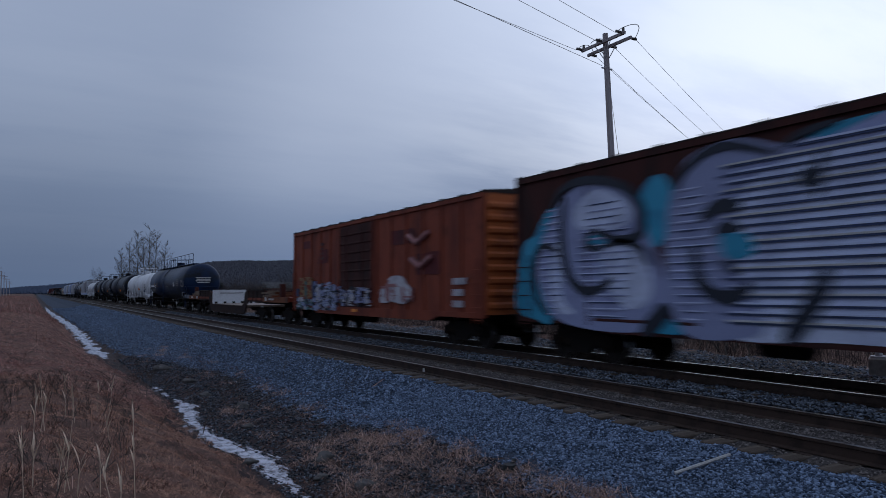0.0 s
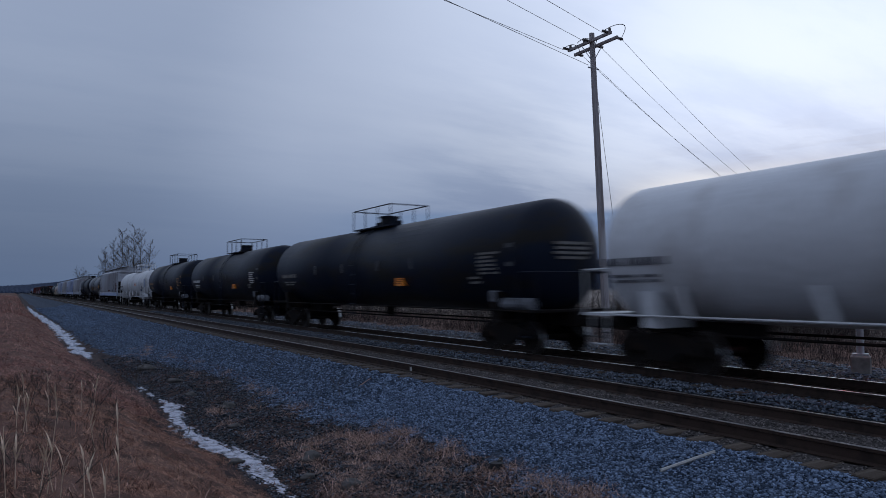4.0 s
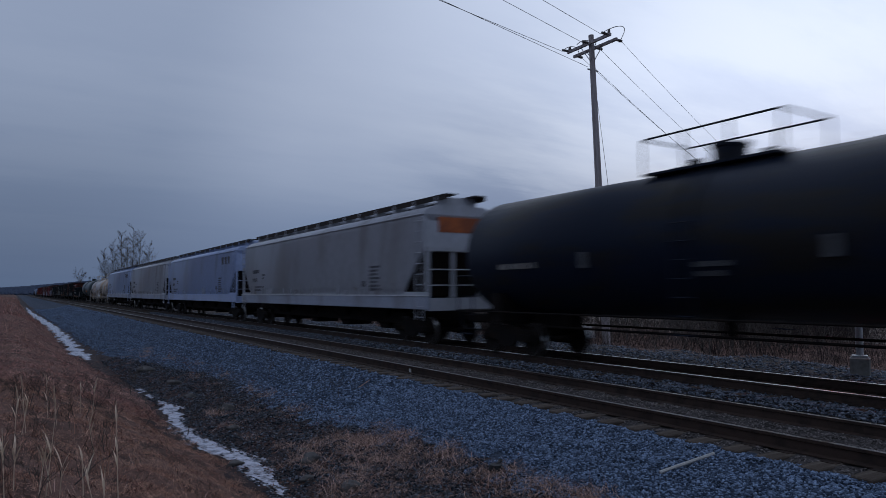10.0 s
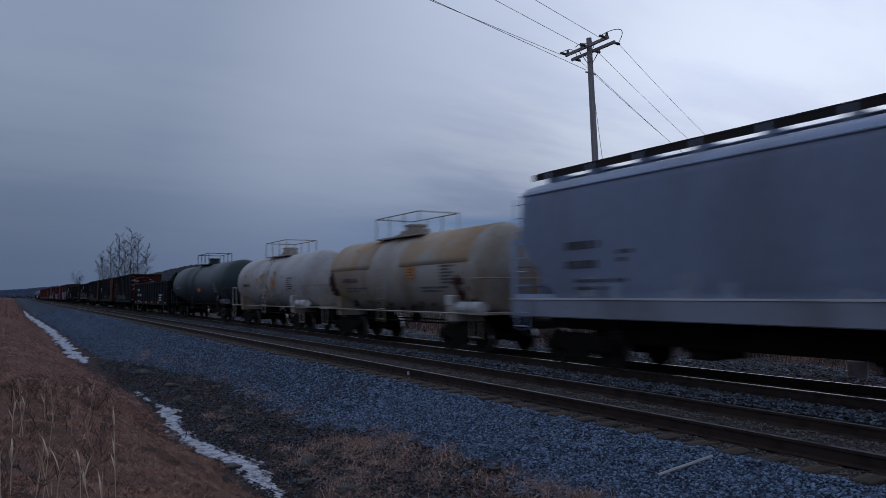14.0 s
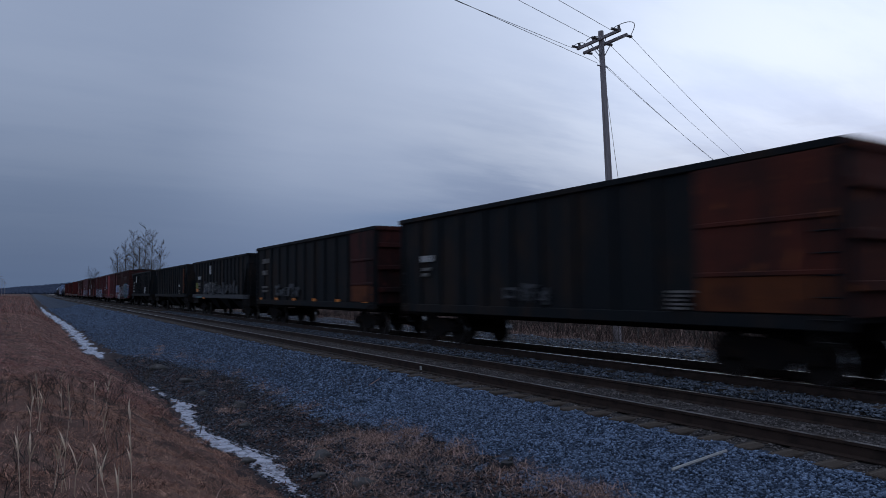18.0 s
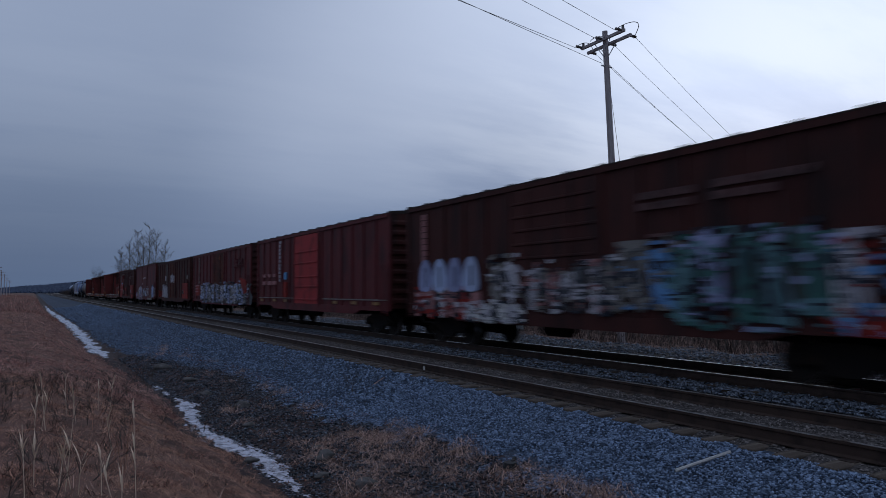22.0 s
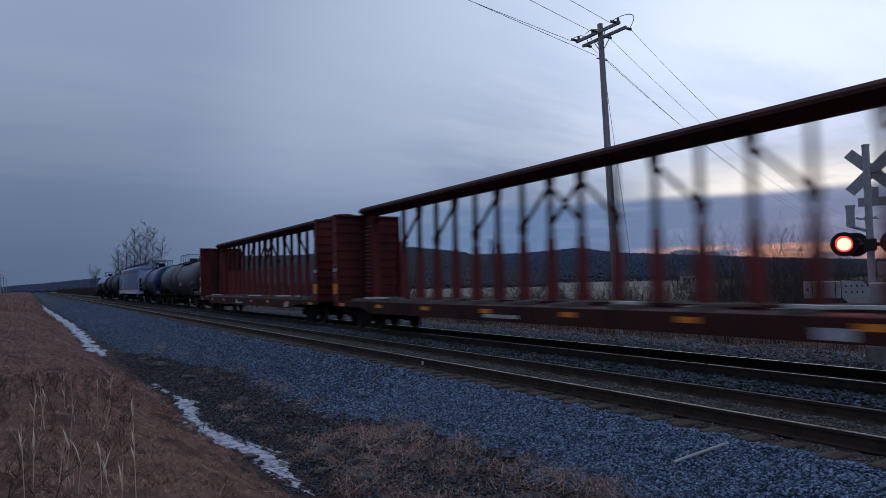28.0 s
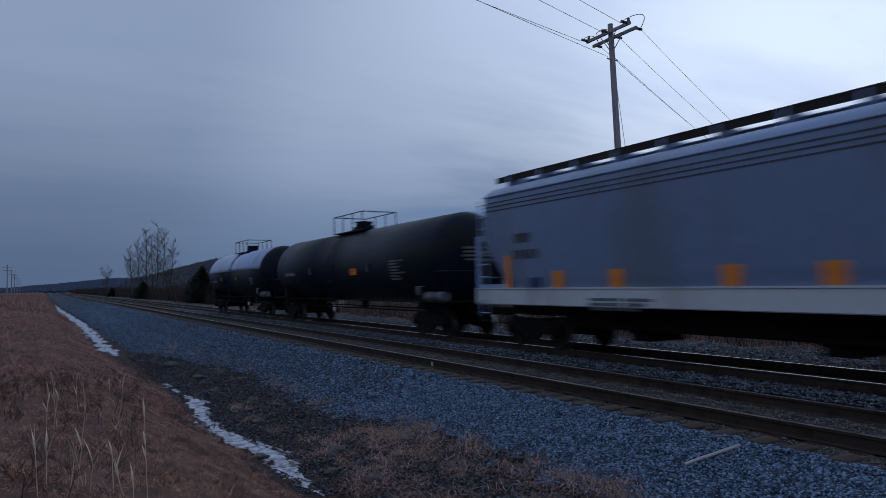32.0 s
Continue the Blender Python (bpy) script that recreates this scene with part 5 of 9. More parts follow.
def centerbeam(name, front, rear, label, paint, seed=1, scuffed=False):
    car, L = new_car(name, front, rear, label, "centerbeam flatcar")
    top = 4.92
    part("deck", box(nb(), -W, W, -L, L, 0.98, 1.08, 0.01), darkbrown, car)
    for sx in (-1, 1):
        part("side_sill", prism(nb(), [(-L, 1.0), (-L, 0.88), (-L + 2.8, 0.85), (-L + 3.6, 0.66), (L - 3.6, 0.66), (L - 2.8, 0.85), (L, 0.88), (L, 1.0)], "x", min(sx * (W - 0.08), sx * (W + 0.002)), max(sx * (W - 0.08), sx * (W + 0.002))), darkbrown, car, "dark grimy side sill")
    # bulkheads stand at the very ends
    head = top - 0.34
    for sy in (-1, 1):
        lo, hi = sorted((sy * (L - 0.16), sy * (L - 0.08)))
        b = part("bulkhead", box(nb(), -W + 0.02, W - 0.02, lo, hi, 1.08, head + 0.05), paint, car, "full-width end bulkhead with lettering bars")
        for sx in (-1, 1):
            part("bulkhead_side", prism(nb(), [(sy * (L - 0.46), 1.08), (sy * (L - 0.26), head + 0.05), (sy * (L - 0.02), head + 0.05), (sy * L, 1.08)], "x", min(sx * (W - 0.05), sx * W), max(sx * (W - 0.05), sx * W)), paint, b)
        for k in range(9):
            z = 1.4 + k * 0.37
            part("bulkhead_rib", box(nb(), -W + 0.06, W - 0.06, min(sy * (L - 0.20), sy * (L - 0.04)), max(sy * (L - 0.20), sy * (L - 0.04)), z - 0.05, z + 0.05), paint, b)
        part("bulkhead_cap", box(nb(), -W, W, min(sy * (L - 0.28), sy * L), max(sy * (L - 0.28), sy * L), head + 0.05, head + 0.12), paint, b)
        V, F = [], []
        r = random.Random(seed * 9 + sy)
        for k in range(26):
            raw(V, F, -W - 0.006 - 0.0001 * k, -W + 0.01, ragged(r, sy * (L - 0.20) + r.uniform(-0.12, 0.12), r.uniform(1.9, 4.2), r.uniform(0.03, 0.14), r.uniform(0.02, 0.06), r.uniform(-0.6, 0.6), 0.25))
        slabs("scuff", V, F, faint, car, "pale scratches in the paint")
        end = part("end_panel", prism(nb(), [(sy * (L - 0.17), 1.08), (sy * (L - 0.17), top - 0.2), (sy * (L - 1.10), top - 0.2), (sy * (L - 1.12), top - 0.42), (sy * (L - 0.94), top - 0.62), (sy * (L - 1.05), 1.08)], "x", -0.14, 0.14), paint, car, "red end panel of the centre partition")
        part("end_plate", box(nb(), -0.26, -0.14, min(sy * (L - 0.17), sy * (L - 0.24)), max(sy * (L - 0.17), sy * (L - 0.24)), 1.08, top - 0.3), darkbrown, end)
        lettering(car, -0.142, sy * (L - 0.58), 4.2, 0.62, 0.05, faint, 17, 3.4, seed=seed + 5)
        part("name_plate", box(nb(), -W - 0.012, -W + 0.002, sy * (L - 0.19) - 0.17, sy * (L - 0.19) + 0.17, 2.30, 2.44), chalk, car, "pale plate on the bulkhead's edge")
        part("reflector", box(nb(), -W - 0.008, -W + 0.002, sy * (L - 0.22) - 0.2, sy * (L - 0.22) + 0.2, 1.36, 1.80), amber, car, "amber reflective strip")
    part("top_beam", prism(nb(), [(-0.42, top - 0.1), (-0.42, top - 0.02), (-0.3, top + 0.08), (0.3, top + 0.08), (0.42, top - 0.02), (0.42, top - 0.1), (0.1, top - 0.30), (-0.1, top - 0.30)], "y", -L + 0.2, L - 0.2), darkbrown, car, "continuous top chord")
    # tapered posts in pairs, braced from the top of one to the waist of the next, mirrored about the middle
    step = 1.24
    pairs = int((L - 2.2) / step)
    shaft = mesh_of("partition_post", prism(nb(), [(-0.06, 2.9), (0.06, 2.9), (0.045, top - 0.28), (-0.045, top - 0.28)], "x", -0.07, 0.07), darkbrown)
    foot = mesh_of("post_foot", prism(nb(), [(-0.17, 1.08), (0.17, 1.08), (0.10, 2.3), (0.06, 2.9), (-0.06, 2.9), (-0.10, 2.3)], "x", -0.11, 0.11), paint)
    plate = mesh_of("post_gusset", prism(nb(), [(-0.14, top - 0.28), (-0.05, top - 0.72), (0.05, top - 0.72), (0.14, top - 0.28)], "x", -0.085, 0.085), darkbrown)
    waist = mesh_of("waist_gusset", prism(nb(), [(-0.07, 3.10), (-0.13, 3.32), (0.0, 3.55), (0.13, 3.32), (0.07, 3.10)], "x", -0.085, 0.085), darkbrown)
    scuff = mesh_of("post_scuff", prism(nb(), [(-0.09, 1.12), (0.07, 1.12), (0.05, 2.45), (-0.05, 2.6)], "x", -0.122, -0.108), faint)
    for sy in (-1, 1):
        for k in range(pairs):
            y = sy * (step * (k + 0.5))
            if abs(y) > L - 1.5:
                continue
            p = part("partition_post", shaft, None, car, "", (0, y, 0))
            part("post_foot", foot, None, p, "red tapered foot of the post")
            if scuffed and k % 4 != 2:
                part("post_scuff", scuff, None, p, "pale worn paint on the post's foot")
            if k % 2 == 0:
                part("post_gusset", plate, None, p)
            else:
                part("waist_gusset", waist, None, p)
                bm = nb()
                bar(bm, (0, y - sy * step, top - 0.5), (0, y, 3.3), 0.055, 6)
                part("diagonal_brace", bm, darkbrown, car)
    for s in (-1, 1):
        part("diagonal_brace", bar(nb(), (0.03 * s, -s * step / 2, top - 0.5), (0.03 * s, s * step / 2, 3.3), 0.055, 6), darkbrown, car)
    for k in range(12):
        y = -L + 1.9 + (2 * L - 3.8) * k / 11
        for sx in (-1, 1):
            part("deck_riser", prism(nb(), [(sx * 0.25, 1.08), (sx * 0.25, 1.22), (sx * (W - 0.05), 1.18), (sx * (W - 0.05), 1.08)], "y", y - 0.07, y + 0.07), faint, car)
    r = random.Random(seed + 60)
    for k in range(7):
        y = r.uniform(-L + 2, L - 2)
        o = part("dunnage", box(nb(), -0.07, 0.07, -0.55, 0.55, 0, 0.07, 0.008), plank if k % 2 else stencil, car, "scrap of pale timber left on the deck", (-W + r.uniform(0.25, 0.7), y, 1.18))
        o.rotation_euler.z = r.uniform(-0.5, 0.5)
    part("centre_sill", box(nb(), -0.25, 0.25, -L, L, 0.60, 0.98), iron, car)
    part("partition_base", box(nb(), -0.12, 0.12, -L + 1.2, L - 1.2, 1.08, 1.18), darkbrown, car)
    reflectors(car, -W, L, 0.93, 8, w=0.5, h=0.12)
    lettering(car, -W - 0.002, 1.0, 0.8, 1.6, 0.10, stencil, 1, seed=seed)
    part("data_plate", box(nb(), -W - 0.012, -W + 0.002, -8.2, -7.6, 0.70, 0.90), chalk, car, "pale data plate on the sill")
    gear(car, L, 2.0, 0.2)
    return car, L


def depressed_flat(front, rear):
    car, L = new_car("depressed_flatcar", front, rear, "rust-brown depressed-centre flatcar with a worn plank deck", "flatcar")
    c = (front + rear) / 2
    f1, r1 = 41.3 - c, 50.0 - c          # the low deck's ends
    f2, r2 = 37.1 - c, 54.25 - c         # where the high parts step down to the outer decks
    for sx in (-1, 1):
        g = part("side_girder", prism(nb(), [(f2, 1.10), (f2, 1.78), (f1 - 0.75, 1.80), (f1 - 0.45, 1.76), (f1 - 0.2, 1.60), (f1 + 0.05, 1.05), (f1 + 0.35, 0.86), (r1 - 0.35, 0.86), (r1 - 0.05, 1.05), (r1 + 0.2, 1.60), (r1 + 0.45, 1.76), (r1 + 0.75, 1.80), (r2, 1.78), (r2, 1.10),
                                         (r1 + 1.0, 1.14), (r1 + 0.5, 0.95), (r1 + 0.2, 0.46), (r1 - 0.2, 0.36), (f1 + 0.2, 0.36), (f1 - 0.2, 0.46), (f1 - 0.5, 0.95), (f1 - 1.0, 1.14)], "x", min(sx * (W - 0.14), sx * (W - 0.05)), max(sx * (W - 0.14), sx * (W - 0.05))), flat_rust, car, "deep cranked side girder")
        part("girder_flange", box(nb(), min(sx * (W - 0.2), sx * (W - 0.01)), max(sx * (W - 0.2), sx * (W - 0.01)), f1 + 0.25, r1 - 0.25, 0.34, 0.38), flat_rust, g)
        for a, b in ((f2, f1 - 0.7), (r1 + 0.7, r2)):
            part("girder_flange", box(nb(), min(sx * (W - 0.2), sx * (W + 0.01)), max(sx * (W - 0.2), sx * (W + 0.01)), a, b, 1.78, 1.84), dull_roof, g, "black top flange of the high part")
            for k in range(4):
                y = a + (b - a) * (k + 0.5) / 4
                part("girder_rib", box(nb(), min(sx * (W - 0.06), sx * (W - 0.015)), max(sx * (W - 0.06), sx * (W - 0.015)), y - 0.04, y + 0.04, 1.16, 1.78), flat_rust, g)
            part("girder_stripe", box(nb(), min(sx * (W - 0.06), sx * (W - 0.035)), max(sx * (W - 0.06), sx * (W - 0.035)), a + 0.2, b - 0.2, 1.22, 1.36), rust, g, "streak of brighter rust")
    part("low_deck", box(nb(), -W + 0.06, W - 0.06, f1 + 0.3, r1 - 0.3, 0.76, 0.85), plank, car, "low deck of worn planks")
    n = 16
    for k in range(n):
        y0 = f1 + 0.4 + (r1 - f1 - 0.8) * k / n
        part("plank", box(nb(), -W, W, y0 + 0.012, y0 + (r1 - f1 - 0.8) / n - 0.012, 0.85, 0.885), pale_plank, car)
    for a, b in ((f2, f1 - 0.5), (r1 + 0.5, r2)):
        part("high_deck", box(nb(), -W + 0.1, W - 0.1, a, b, 1.68, 1.76), darkbrown, car)
        part("span_bolster", box(nb(), -0.5, 0.5, a + 0.3, b - 0.3, 0.98, 1.5, 0.03), iron, car)
    for y0, y1 in ((-L, f2), (r2, L)):
        part("outer_deck", box(nb(), -W + 0.04, W - 0.04, y0, y1, 1.18, 1.42, 0.015), rust, car, "orange-rusted outer deck")
        part("outer_sill", box(nb(), -W - 0.01, -W + 0.05, y0 + 0.05, y1, 1.14, 1.43), flat_orange, car, "orange-rusted edge beam")
        part("centre_sill", box(nb(), -0.3, 0.3, y0, y1, 0.80, 1.18), iron, car)
        s_ = 1 if y0 > 0 else -1
        lettering(car, -W - 0.012, (y0 + y1) / 2 + 0.6, 1.30, 0.9, 0.10, stencil, 1, seed=4)
        part("label_panel", box(nb(), -W - 0.016, -W, y1 - 0.75 if s_ < 0 else y0 + 0.3, y1 - 0.35 if s_ < 0 else y0 + 0.75, 1.20, 1.40), stencil, car, "small white panel")
        # timber and chain left on the outer deck
        r = random.Random(17 + s_)
        for k in range(13):
            u = (y1 if s_ < 0 else y0) - s_ * -r.uniform(0.15, 2.1)
            lift = 1.42 + 0.085 * (k // 4)
            o = part("timber", box(nb(), -0.07, 0.07, -0.5, 0.5, 0, 0.085, 0.01), (plank, flat_orange, rust, pale_plank)[k % 4], car, "loose timber dunnage", (-W + 0.25 + 0.55 * (k % 4) * r.uniform(0.6, 1.0), u, lift))
            o.rotation_euler.z = r.uniform(0.6, 2.3)
        part("brake_stand", box(nb(), -W + 0.15, -W + 0.42, s_ * (L - 1.6), s_ * (L - 1.6) + 0.3, 1.42, 2.12, 0.03), darkbrown, car, "upright hand brake stand")
    for y in (-L + 1.35, (f1 + f2) / 2 - 0.2, (r1 + r2) / 2 + 0.2, L - 1.35):
        truck(car, y)
    for sy in (-1, 1):
        o = part("coupler", COUPLER, None, car, "", (0, sy * (L + 0.25), 0))
        if sy < 0:
            o.rotation_euler.z = math.pi
    # white transverse panel at the rear of the low deck
    wp = part("white_panel", prism(nb(), [(-W + 0.02, 0.88), (-W + 0.02, 1.86), (W - 0.55, 1.86), (W - 0.02, 0.88)], "y", r1 - 0.52, r1 - 0.44), white, car, "white-painted transverse panel")
    for k in range(5):
        part("panel_foot", box(nb(), -W + 0.15 + k * 0.62, -W + 0.35 + k * 0.62, r1 - 0.56, r1 - 0.50, 0.88, 1.02), iron, wp)
    part("panel_bar", box(nb(), -W + 0.5, W - 0.9, r1 - 0.54, r1 - 0.518, 1.60, 1.65), faint, wp)
    for k, u in enumerate((-W + 0.1, -W + 1.0, W - 1.2, W - 0.5)):
        part("panel_hook", box(nb(), u, u + 0.1, r1 - 0.56, r1 - 0.42, 1.84, 1.92), iron, wp)
    return car, L


dirt_paint = {m.name: surface("splashed_" + m.name, c, 0.6, second=d, amount=0.5, scale=1.5, fine=12, bump=0.03)
              for m, c, d in ((tan, (0.30, 0.31, 0.35), (0.24, 0.22, 0.22)), (bluegrey, (0.29, 0.34, 0.46), (0.23, 0.25, 0.31)), (grey, (0.31, 0.36, 0.48), (0.24, 0.26, 0.31)))}

# --- the train, from its first car seen ---
car, L = boxcar("graffiti_boxcar", -2.3, 14.13, "brown boxcar covered in silver and cyan bubble-letter graffiti", darkbrown, 4.72, door=4.0, style="plain", door_ribs=(1.05,))
S_ = -W - 0.002
sprayed(car, [(1.75, 4.0), (-0.8, 4.10), (-4.0, 4.15), (-8.05, 4.1), (-8.05, 0.95), (-4, 0.86), (0, 0.86), (1.9, 0.9), (1.95, 2.4)], S_, 0.008, silver_paint, "silver-painted side under the letters")
sprayed(car, [(0.9, 4.12), (-0.24, 4.28), (-1.5, 4.42), (-4, 4.45), (-4, 4.1), (-1, 4.05), (0.5, 3.95)], S_, 0.010, lilac, "lilac band over the silver")
sprayed(car, [(0.22, 4.25), (-0.2, 4.36), (-0.8, 4.38), (-0.26, 4.22), (0.1, 4.11)], S_, 0.014, cyan, "cyan graffiti patch")
sprayed(car, [(8.1, 1.14), (8.25, 1.6), (7.9, 2.85), (7.43, 3.11), (6.9, 3.7), (6.4, 3.6), (6.4, 2.6), (6.8, 1.0), (7.4, 0.98)], S_, 0.012, cyan, "cyan graffiti background")
sprayed(car, [(3.95, 3.7), (3.5, 4.08), (3.15, 3.8), (3.15, 3.1), (3.5, 2.6), (4.0, 2.8)], S_, 0.012, cyan, "cyan graffiti background")
sprayed(car, [(7.4, 2.4), (6.9, 3.3), (6.3, 3.95), (5.3, 4.26), (4.4, 4.05), (3.9, 3.5), (3.75, 2.9), (3.5, 2.3), (3.2, 1.4), (3.9, 0.86), (5.7, 0.84), (6.9, 1.2)], S_, 0.018, lilac, "lilac bubble letter with a dark outline")
sprayed(car, [(3.2, 3.4), (2.9, 4.05), (2.5, 4.36), (1.7, 4.46), (1.0, 4.25), (0.5, 4.02), (1.4, 3.6), (1.75, 2.4), (1.2, 1.2), (1.5, 0.86), (2.9, 0.86), (3.3, 2.0)], S_, 0.020, lilac, "lilac bubble letter with a dark outline")
sprayed(car, [(5.95, 3.6), (5.2, 4.0), (4.4, 3.65), (4.15, 3.25), (4.6, 3.05), (5.2, 3.1), (5.8, 3.15)], S_, 0.024, silver_paint, "pale face of a letter")
sprayed(car, [(6.9, 2.3), (6.5, 2.9), (6.45, 1.6), (6.0, 1.2), (6.6, 1.25)], S_, 0.024, silver_paint, "pale face of a letter")
sprayed(car, [(5.0, 2.6), (4.3, 2.7), (3.8, 2.3), (3.7, 1.6), (4.3, 1.3), (4.9, 1.8)], S_, 0.024, silver_paint, "pale face of a letter")
sprayed(car, [(5.5, 2.9), (5.1, 2.95), (4.95, 2.75), (5.4, 2.6)], S_, 0.030, cyan, "cyan eye of a letter")
sprayed(car, [(1.97, 2.71), (1.51, 2.71), (1.34, 2.4), (1.6, 2.25), (1.94, 2.36)], S_, 0.054, cyan, "cyan eye of a letter")
sprayed(car, [(3.6, 0.86), (3.3, 1.16), (2.95, 0.86)], S_, 0.030, cyan, "cyan patch between the letters")
for pts, w in (([(6.69, 3.71), (6.4, 4.09), (5.8, 4.25), (5.01, 4.16), (4.34, 3.91), (3.98, 3.54), (3.89, 3.17), (4.0, 2.86), (4.49, 2.8), (4.93, 2.93), (5.34, 3.09)], 0.17),
               ([(6.27, 3.93), (6.37, 3.22), (6.33, 2.58), (6.12, 2.03), (5.71, 1.72), (5.2, 1.74), (4.79, 1.97)], 0.17), ([(6.58, 2.68), (7.14, 2.81), (7.42, 2.35), (7.38, 1.59), (6.97, 1.11)], 0.12),
               ([(5.0, 2.68), (4.49, 2.77), (3.91, 2.58), (3.72, 2.22)], 0.11), ([(5.45, 3.05), (5.5, 2.75), (5.1, 2.62)], 0.12), ([(3.27, 1.41), (3.51, 1.14), (3.92, 0.80)], 0.30),
               ([(3.0, 3.7), (2.81, 4.0), (2.37, 4.27), (1.83, 4.36), (1.3, 4.22), (0.88, 4.05)], 0.13), ([(0.74, 4.14), (0.47, 4.28), (0.16, 4.34), (-0.2, 4.38)], 0.10),
               ([(2.41, 3.03), (2.11, 3.23), (1.75, 3.26), (1.63, 3.13)], 0.20), ([(2.09, 2.72), (1.93, 2.86), (1.58, 2.81)], 0.16),
               ([(2.6, 2.54), (2.53, 2.03), (2.33, 1.71), (1.93, 1.57), (1.62, 1.64), (1.45, 1.84)], 0.20), ([(1.99, 2.26), (1.69, 1.98)], 0.10),
               ([(0.07, 2.03), (0.24, 1.61), (0.57, 1.14), (0.81, 0.82)], 0.26), ([(0.20, 3.65), (0.45, 3.45)], 0.24), ([(0.10, 3.92), (0.19, 3.2)], 0.10), ([(-2.0, 3.9), (-2.3, 3.0), (-2.2, 2.0), (-2.9, 1.1)], 0.2),
               ([(-5.8, 3.8), (-4.8, 3.5), (-4.7, 2.4), (-5.6, 1.4), (-6.6, 1.5)], 0.22)):
    part("graffiti", stroke(pts, w * 1.25, S_, 0.057), ink, car, "dark sprayed outline of a letter")
# a strip under each bead paints its shade; white beads paint highlights
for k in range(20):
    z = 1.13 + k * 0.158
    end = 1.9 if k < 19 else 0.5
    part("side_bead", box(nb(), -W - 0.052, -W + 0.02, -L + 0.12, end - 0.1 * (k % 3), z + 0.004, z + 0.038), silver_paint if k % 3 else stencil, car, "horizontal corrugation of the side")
    part("groove", box(nb(), -W - 0.044, -W + 0.02, -L + 0.12, end + 0.1 * (k % 2), z - 0.036, z + 0.003), groove, car, "dark blue strip painted as shade under a corrugation")
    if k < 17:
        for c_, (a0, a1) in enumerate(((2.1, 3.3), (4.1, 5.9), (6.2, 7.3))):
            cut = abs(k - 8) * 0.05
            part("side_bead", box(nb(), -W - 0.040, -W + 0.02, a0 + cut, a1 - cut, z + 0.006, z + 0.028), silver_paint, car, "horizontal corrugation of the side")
            part("bead_shadow_gap", box(nb(), -W - 0.038, -W + 0.02, a0 + cut + 0.1 * (k % 3), a1 - cut - 0.12 * (k % 2), z - 0.022, z + 0.005), (lilac, groove)[(k + c_) % 2], car, "strip painted as shade under a corrugation")

car, L = boxcar("rusty_boxcar", 15.61, 32.01, "orange-rusted boxcar with a dark louvred door and graffiti along its sill", rust, 4.62, 14, 0.8, 3.1, darkbrown, orange_end)
mural(car, -W, 2.6, 5.35, 0.93, 2.1, [lilac, bluegrey, lilac, chalk], 120, 3)
mural(car, -W, 5.5, 7.6, 0.92, 1.45, [turquoise, lilac, chalk, green_g], 60, 8)
for k, (yy_, zz_, w_, h_, m_, lab_) in enumerate(((6.72, 1.86, 0.85, 0.95, ochre, "dull ochre block of paint"), (5.82, 1.86, 0.70, 1.0, ochre, "dull ochre block of paint"), (6.25, 1.75, 0.34, 0.85, green_g, "dark green stroke between the blocks"),
                                              (7.40, 1.66, 0.26, 0.36, groove, "small blue patch of paint"), (5.30, 1.80, 0.26, 0.7, groove, "blue upright stroke"), (6.9, 1.36, 0.7, 0.16, chalk, "pale smear under the block"))):
    part("graffiti", prism(nb(), ragged(random.Random(60 + k), yy_, zz_, w_, h_, 0.05, 0.09), "x", -W - 0.062 - 0.002 * k, -W), m_, car, lab_)
V, F = [], []
r_ = random.Random(66)
for k in range(34):
    raw(V, F, -W - 0.078 - 0.0002 * k, -W, ragged(r_, r_.uniform(5.5, 7.1), r_.uniform(1.4, 2.3), r_.uniform(0.10, 0.45), r_.uniform(0.02, 0.10), 0, 0.25))
slabs("worn_paint", V, F, rust, car, "rust showing through the ochre paint")
for yy_, zz_, w_, h_ in ((6.45, 3.88, 1.0, 0.34), (4.35, 3.25, 1.05, 0.6), (-3.2, 3.6, 1.6, 0.5), (-5.0, 2.6, 1.5, 0.7)):
    part("rust_patch", prism(nb(), ragged(random.Random(int(yy_ * 7)), yy_, zz_, w_, h_, 0, 0.1), "x", -W + 0.03, -W + 0.05), brownred, car, "patch of deeper rust on the side")
for yy_, zz_, w_, h_ in ((-L + 5.2, 1.75, 1.7, 0.9), (-L + 6.2, 1.55, 0.9, 0.6)):
    part("graffiti", prism(nb(), blob(random.Random(int(yy_ * 7)), yy_, zz_, w_, h_, 18, 0.14), "x", -W - 0.03, -W), chalk, car, "pale smeared patch of paint")
scribble(car, -W, -L + 4.2, -L + 6.9, 1.25, 2.25, pinkish, 3, 4, 0.04)
mural(car, -W, -0.7, 2.3, 1.15, 1.9, [chalk, lilac], 50, 9, 0.06)
for yy_, zz_ in ((-4.3, 3.4), (-4.5, 2.6)):
    bm = nb()
    bar(bm, (-W - 0.02, yy_ - 0.75, zz_ + 0.22), (-W - 0.02, yy_, zz_ - 0.1), 0.09, 6)
    bar(bm, (-W - 0.02, yy_, zz_ - 0.1), (-W - 0.02, yy_ + 0.6, zz_ + 0.2), 0.09, 6)
    part("faded_mark", bm, pinkish, car, "faded pale check mark")
lettering(car, -W - 0.03, -L + 1.3, 2.0, 0.7, 0.20, chalk, 3, 1.7)
lettering(car, -W + 0.02, L - 3.8, 3.8, 0.3, 0.12, ghost, 4)
part("reflector", box(nb(), -W - 0.02, -W + 0.002, 0.6, 1.1, 0.90, 1.02), amber, car, "amber reflective strip")

depressed_flat(32.8, 57.8)

